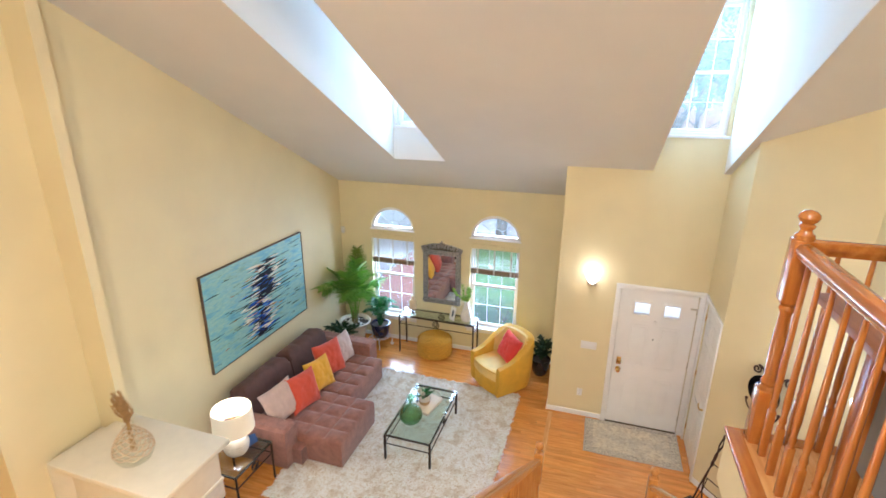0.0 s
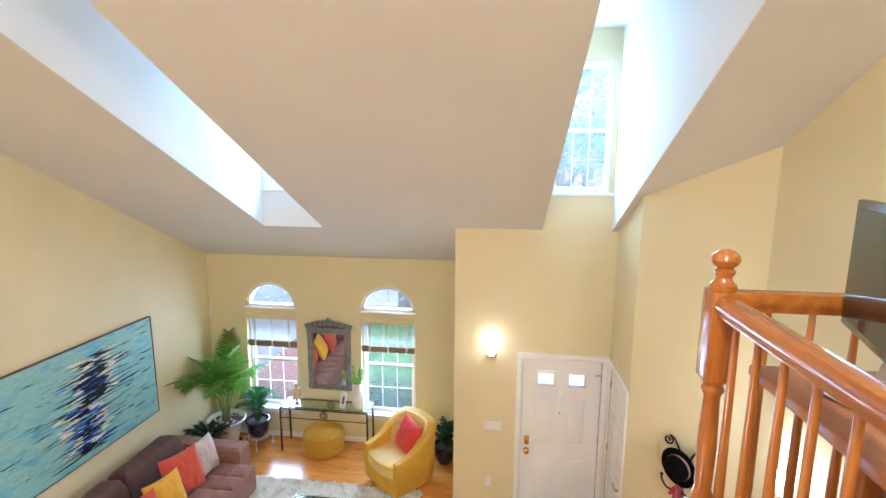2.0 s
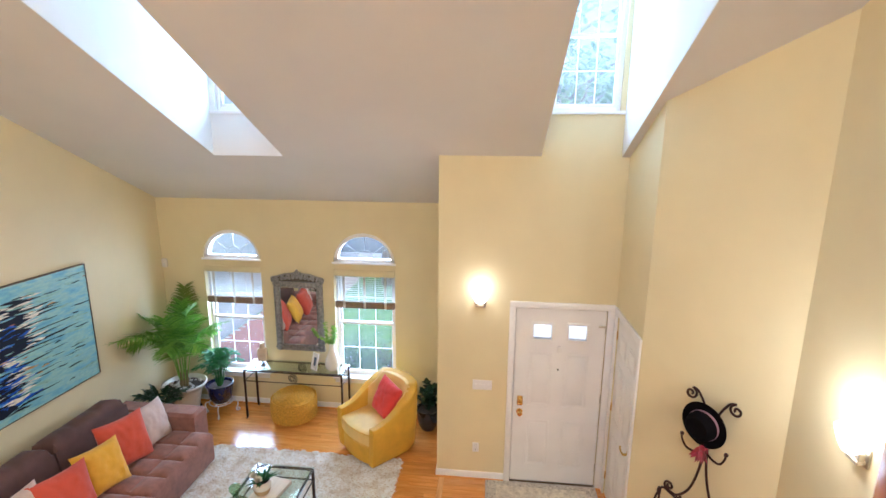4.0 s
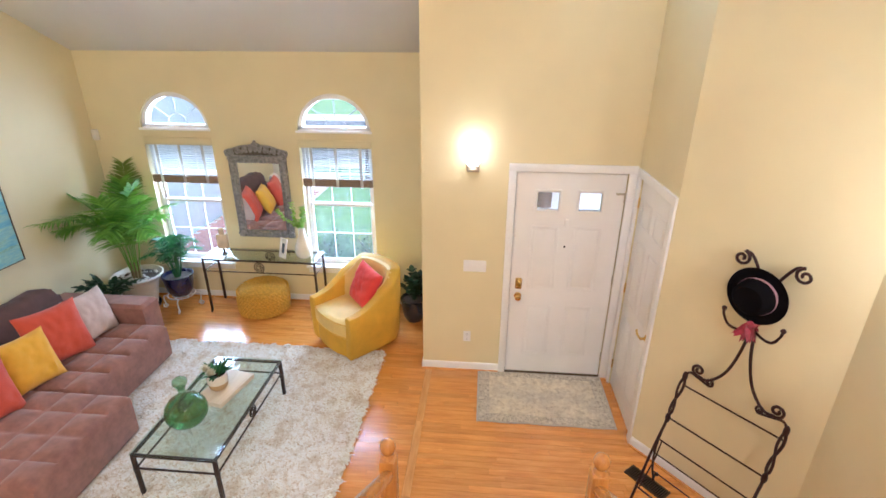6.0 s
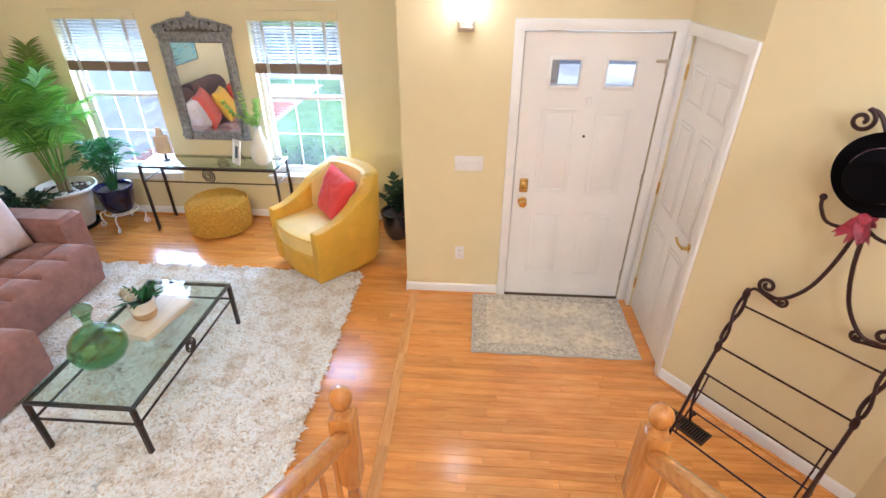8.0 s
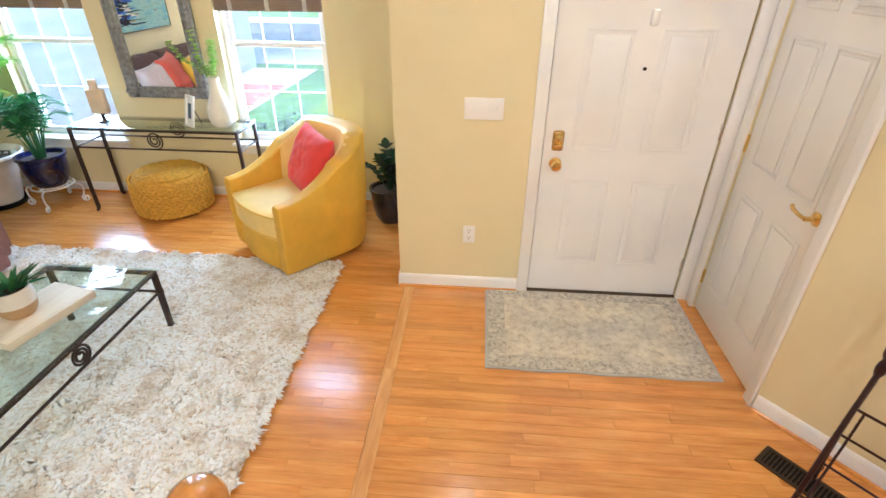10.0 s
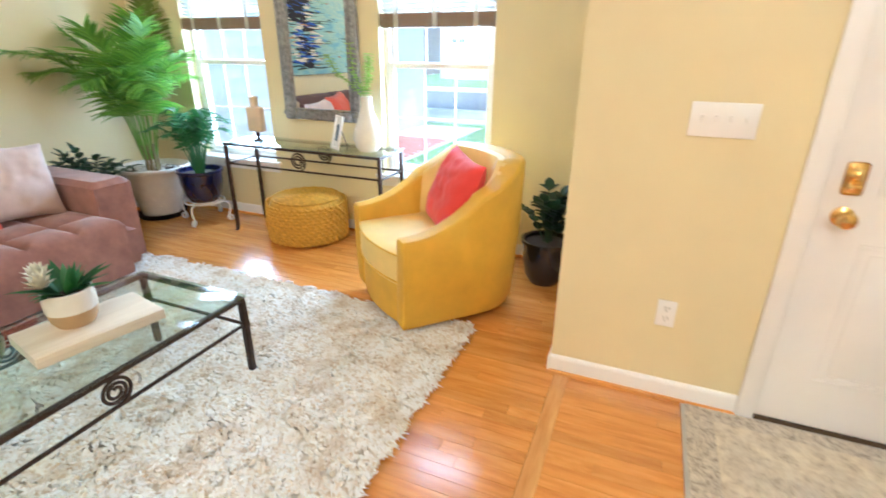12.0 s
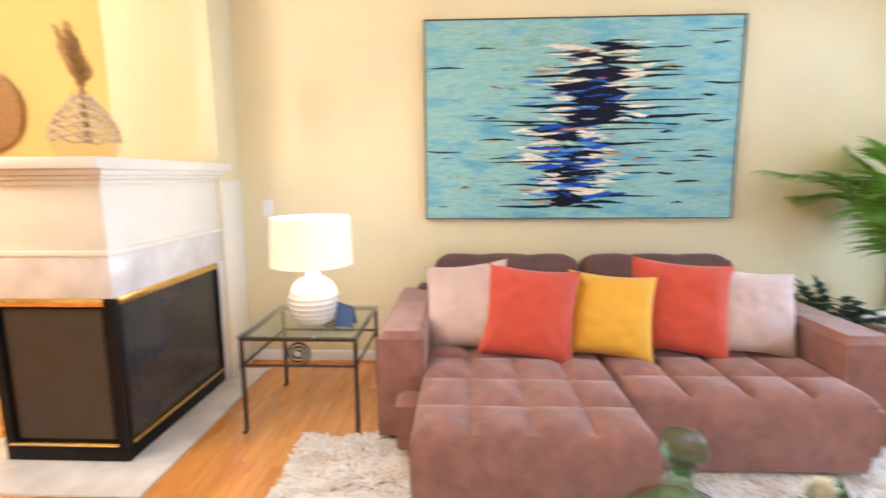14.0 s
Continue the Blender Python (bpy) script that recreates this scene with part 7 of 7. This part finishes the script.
part("roof", bm, ASPH, nh)
BRICK = plain("red_brick", (0.34, 0.11, 0.07), 0.85, vary=0.3, scale=9, grain=60, relief=0.4)
walkm = plain("brick_mortar", (0.42, 0.36, 0.32), 0.95)
bw = struct("path_brick", bx(-4.92, 8.1, GZ - 0.03, -3.35, 15.8, GZ + 0.012), walkm, "red brick garden walk", "path")
me = mesh_of(bx(-0.098, -0.046, 0, 0.098, 0.046, 0.016), BRICK, "brick")
rows_ = 0
for j in range(77):
    for i in range(7):
        if rows_ >= 300:
            break
        x = -4.80 + 0.21 * i + (0.105 if j % 2 else 0)
        if x > -3.46:
            continue
        ob = new("brick", me)
        ob.parent = bw
        ob.location = (x, 9.2 + 0.104 * j, GZ + 0.010)
        rows_ += 1


FARPANE = plain("far_window_pane", (0.20, 0.25, 0.30), 0.15)


def house(x, y, w, d, h, wallm, roofm, label):
    t = thing("suburban_house", label, "house", "houses across the street", at=(x, y, GZ))
    part("wall", bx(-w / 2, 0, 0, w / 2, d, h), wallm, t)
    bm = bmesh.new()
    prism(bm, [(-0.5, h), (d + 0.5, h), (d / 2, h + 2.6)], "x", -w / 2 - 0.4, w / 2 + 0.4)
    part("roof", bm, roofm, t)
    for i in range(4):
        for k in range(2):
            xx = -w / 2 + w * (i + 0.5) / 4
            z = 1.0 + 2.8 * k
            wn_ = part("window", bx(xx - 0.55, -0.06, z - 0.08, xx + 0.55, 0, z + 1.5), WHITE, t)
            part("pane", bx(xx - 0.45, -0.075, z, xx + 0.45, -0.061, z + 1.4), FARPANE, wn_)
    part("garage_door", bx(-w / 2 + 0.3, -0.09, 0, -w / 2 + 2.9, -0.062, 2.2), WHITE, t)
    return t


RED_WALL = plain("tan_brick_facade", (0.40, 0.25, 0.19), 0.85, vary=0.2, scale=4)
for x, wm in ((-34, SIDING), (-21, RED_WALL), (-8, SIDING), (5, RED_WALL), (18, SIDING)):
    house(x, 36, 10, 9, 5.8, wm, ASPH, "two storey suburban house across the street")


def clump_leaves(bm, centre, radius, n, size, r2):
    for k in range(n):
        v = Vector((r2.gauss(0, 1), r2.gauss(0, 1), r2.gauss(0, 0.85)))
        v = v.normalized() * radius * r2.uniform(0.45, 1.05) ** 0.6
        leaf(bm, Vector(centre) + v, (r2.uniform(-1, 1), r2.uniform(-1, 1), r2.uniform(-0.5, 0.6)), (0, 0, 1), size * r2.uniform(0.7, 1.3), size * 0.32, 0.2, 2, 0.2)


TREELEAF = leaf_mat("maple_leaf", (0.07, 0.15, 0.04), (0.20, 0.33, 0.10))
BARK = plain("grey_bark", (0.16, 0.12, 0.09), 0.9, vary=0.3, scale=8, grain=40, relief=0.8, depth=0.02)


def tree(x, y, h, seed, label):
    t = thing("street_tree", label, "tree", "street trees", at=(x, y, GZ))
    r2 = random.Random(seed)
    bm = bmesh.new()
    tube(bm, smooth_line([(0, 0, 0), (0.05, 0.03, h * 0.3), (-0.05, 0.08, h * 0.62), (0.05, 0, h * 0.88)], 5), 0.19, 10, taper=lambda k: 1 - 0.8 * k)
    ends = []
    for k in range(11):
        a, z = k * 2.4, h * (0.32 + 0.05 * k)
        e = Vector((math.cos(a) * h * 0.28, math.sin(a) * h * 0.28, z + h * 0.16))
        tube(bm, smooth_line([(0, 0, z), e * 0.5 + Vector((0, 0, z * 0.5 + 0.1)), e], 4), 0.06, 6, taper=lambda k: 1 - 0.8 * k)
        ends.append(e)
    part("trunk", bm, BARK, t)
    bm = bmesh.new()
    for e in ends:
        for q in range(4):
            clump_leaves(bm, e + Vector((r2.gauss(0, 0.5), r2.gauss(0, 0.5), r2.gauss(0, 0.45))), 0.62, 85, 0.17, r2)
    for q in range(8):
        clump_leaves(bm, (r2.gauss(0, 0.5), r2.gauss(0, 0.5), h * r2.uniform(0.7, 1.0)), 0.7, 85, 0.17, r2)
    ob = part("crown", bm, TREELEAF, t)
    return t


tree(2.0, 13.2, 8.6, 3, "leafy green maple on the front lawn")
tree(-2.4, 15.2, 8.8, 7, "leafy green maple near the sidewalk")
tree(5.2, 30.5, 8.0, 9, "green tree across the street")
tree(-14.0, 30.5, 8.0, 12, "green tree by the far sidewalk")


def shrub(x, y, r_, seed):
    t = thing("garden_shrub", "low green shrub under the window", "shrub", "shrubs by the house", at=(x, y, GZ))
    r2 = random.Random(seed)
    bm = bmesh.new()
    for k in range(6):
        a = k * 1.05
        tube(bm, [(0, 0, 0), (math.cos(a) * r_ * 0.5, math.sin(a) * r_ * 0.5, r_ * 0.9)], 0.01, 5)
    part("twigs", bm, BARK, t)
    bm = bmesh.new()
    for k in range(6):
        clump_leaves(bm, (r2.gauss(0, r_ * 0.35), r2.gauss(0, r_ * 0.35), r_ * r2.uniform(0.45, 1.0)), r_ * 0.5, 70, 0.07, r2)
    part("foliage", bm, TREELEAF, t)


for i, (x, y, r_) in enumerate(((-1.9, 9.6, 0.42), (-1.2, 9.8, 0.45), (-0.5, 9.5, 0.40), (-2.7, 9.7, 0.38))):
    shrub(x, y, r_, 30 + i)

# ---- oak strip floor, board by board ----
r5 = random.Random(8)
BW = 0.0572
lens = [0.38, 0.55, 0.72, 0.9, 1.1]
boards = {L: mesh_of(bx(0, 0.0006, -0.014, L - 0.0012, BW - 0.0006, 0.0), OAK, "board", smooth=False) for L in lens}
floor_ob = bpy.data.objects["floor"]
rest = bmesh.new()
count = 0


def lay(x0, x1, y0, y1):
    """Rows of boards along x."""
    global count
    y = y0
    while y < y1 - 0.01:
        x = x0
        first = True
        while x < x1 - 0.02:
            L = r5.choice(lens) * (r5.uniform(0.4, 1) if first else 1)
            first = False
            L = min(L, x1 - x)
            if x1 - x - L < 0.12:
                L = x1 - x
            near = x > -0.4 and x < 2.2 and y > 4.3 and y < 7.2 and count < 300
            dz = r5.uniform(-0.0004, 0.0004)
            if near:
                pick = min(lens, key=lambda q: abs(q - L))
                ob = new("board", boards[pick])
                ob.parent = floor_ob
                ob.matrix_world = Matrix.Translation((x, y, dz)) @ Matrix.Diagonal((L / pick, 1, 1, 1))
                count += 1
            else:
                vs = [rest.verts.new((x + a * (L - 0.001), y + 0.0005 + b * (BW - 0.001), dz)) for a, b in ((0, 0), (1, 0), (1, 1), (0, 1))]
                lo = [rest.verts.new((v.co.x, v.co.y, -0.014)) for v in vs]
                rest.faces.new(vs)
                for i in range(4):
                    rest.faces.new((vs[i], lo[i], lo[(i + 1) % 4], vs[(i + 1) % 4]))
            x += L
        y += BW


lay(0.172, 2.75, 4.16, 6.49)
lay(-3.92, 0.108, 2.0, 7.755)
lay(-3.92, 1.20, -0.5, 2.0)
me = bpy.data.meshes.new("board_rest")
rest.to_mesh(me)
rest.free()
me.materials.append(OAK)
ob = new("board_rest", me)
ob.parent = floor_ob
tagged(ob, kind="stuff")
for k in range(3):
    y0 = 4.16 + k * 0.777
    ob = new("board", mesh_of(bx(0.1085, y0 + 0.0005, -0.014, 0.1715, y0 + 0.7765, 0.0004), OAK_Y, "board", smooth=False))
    ob.parent = floor_ob
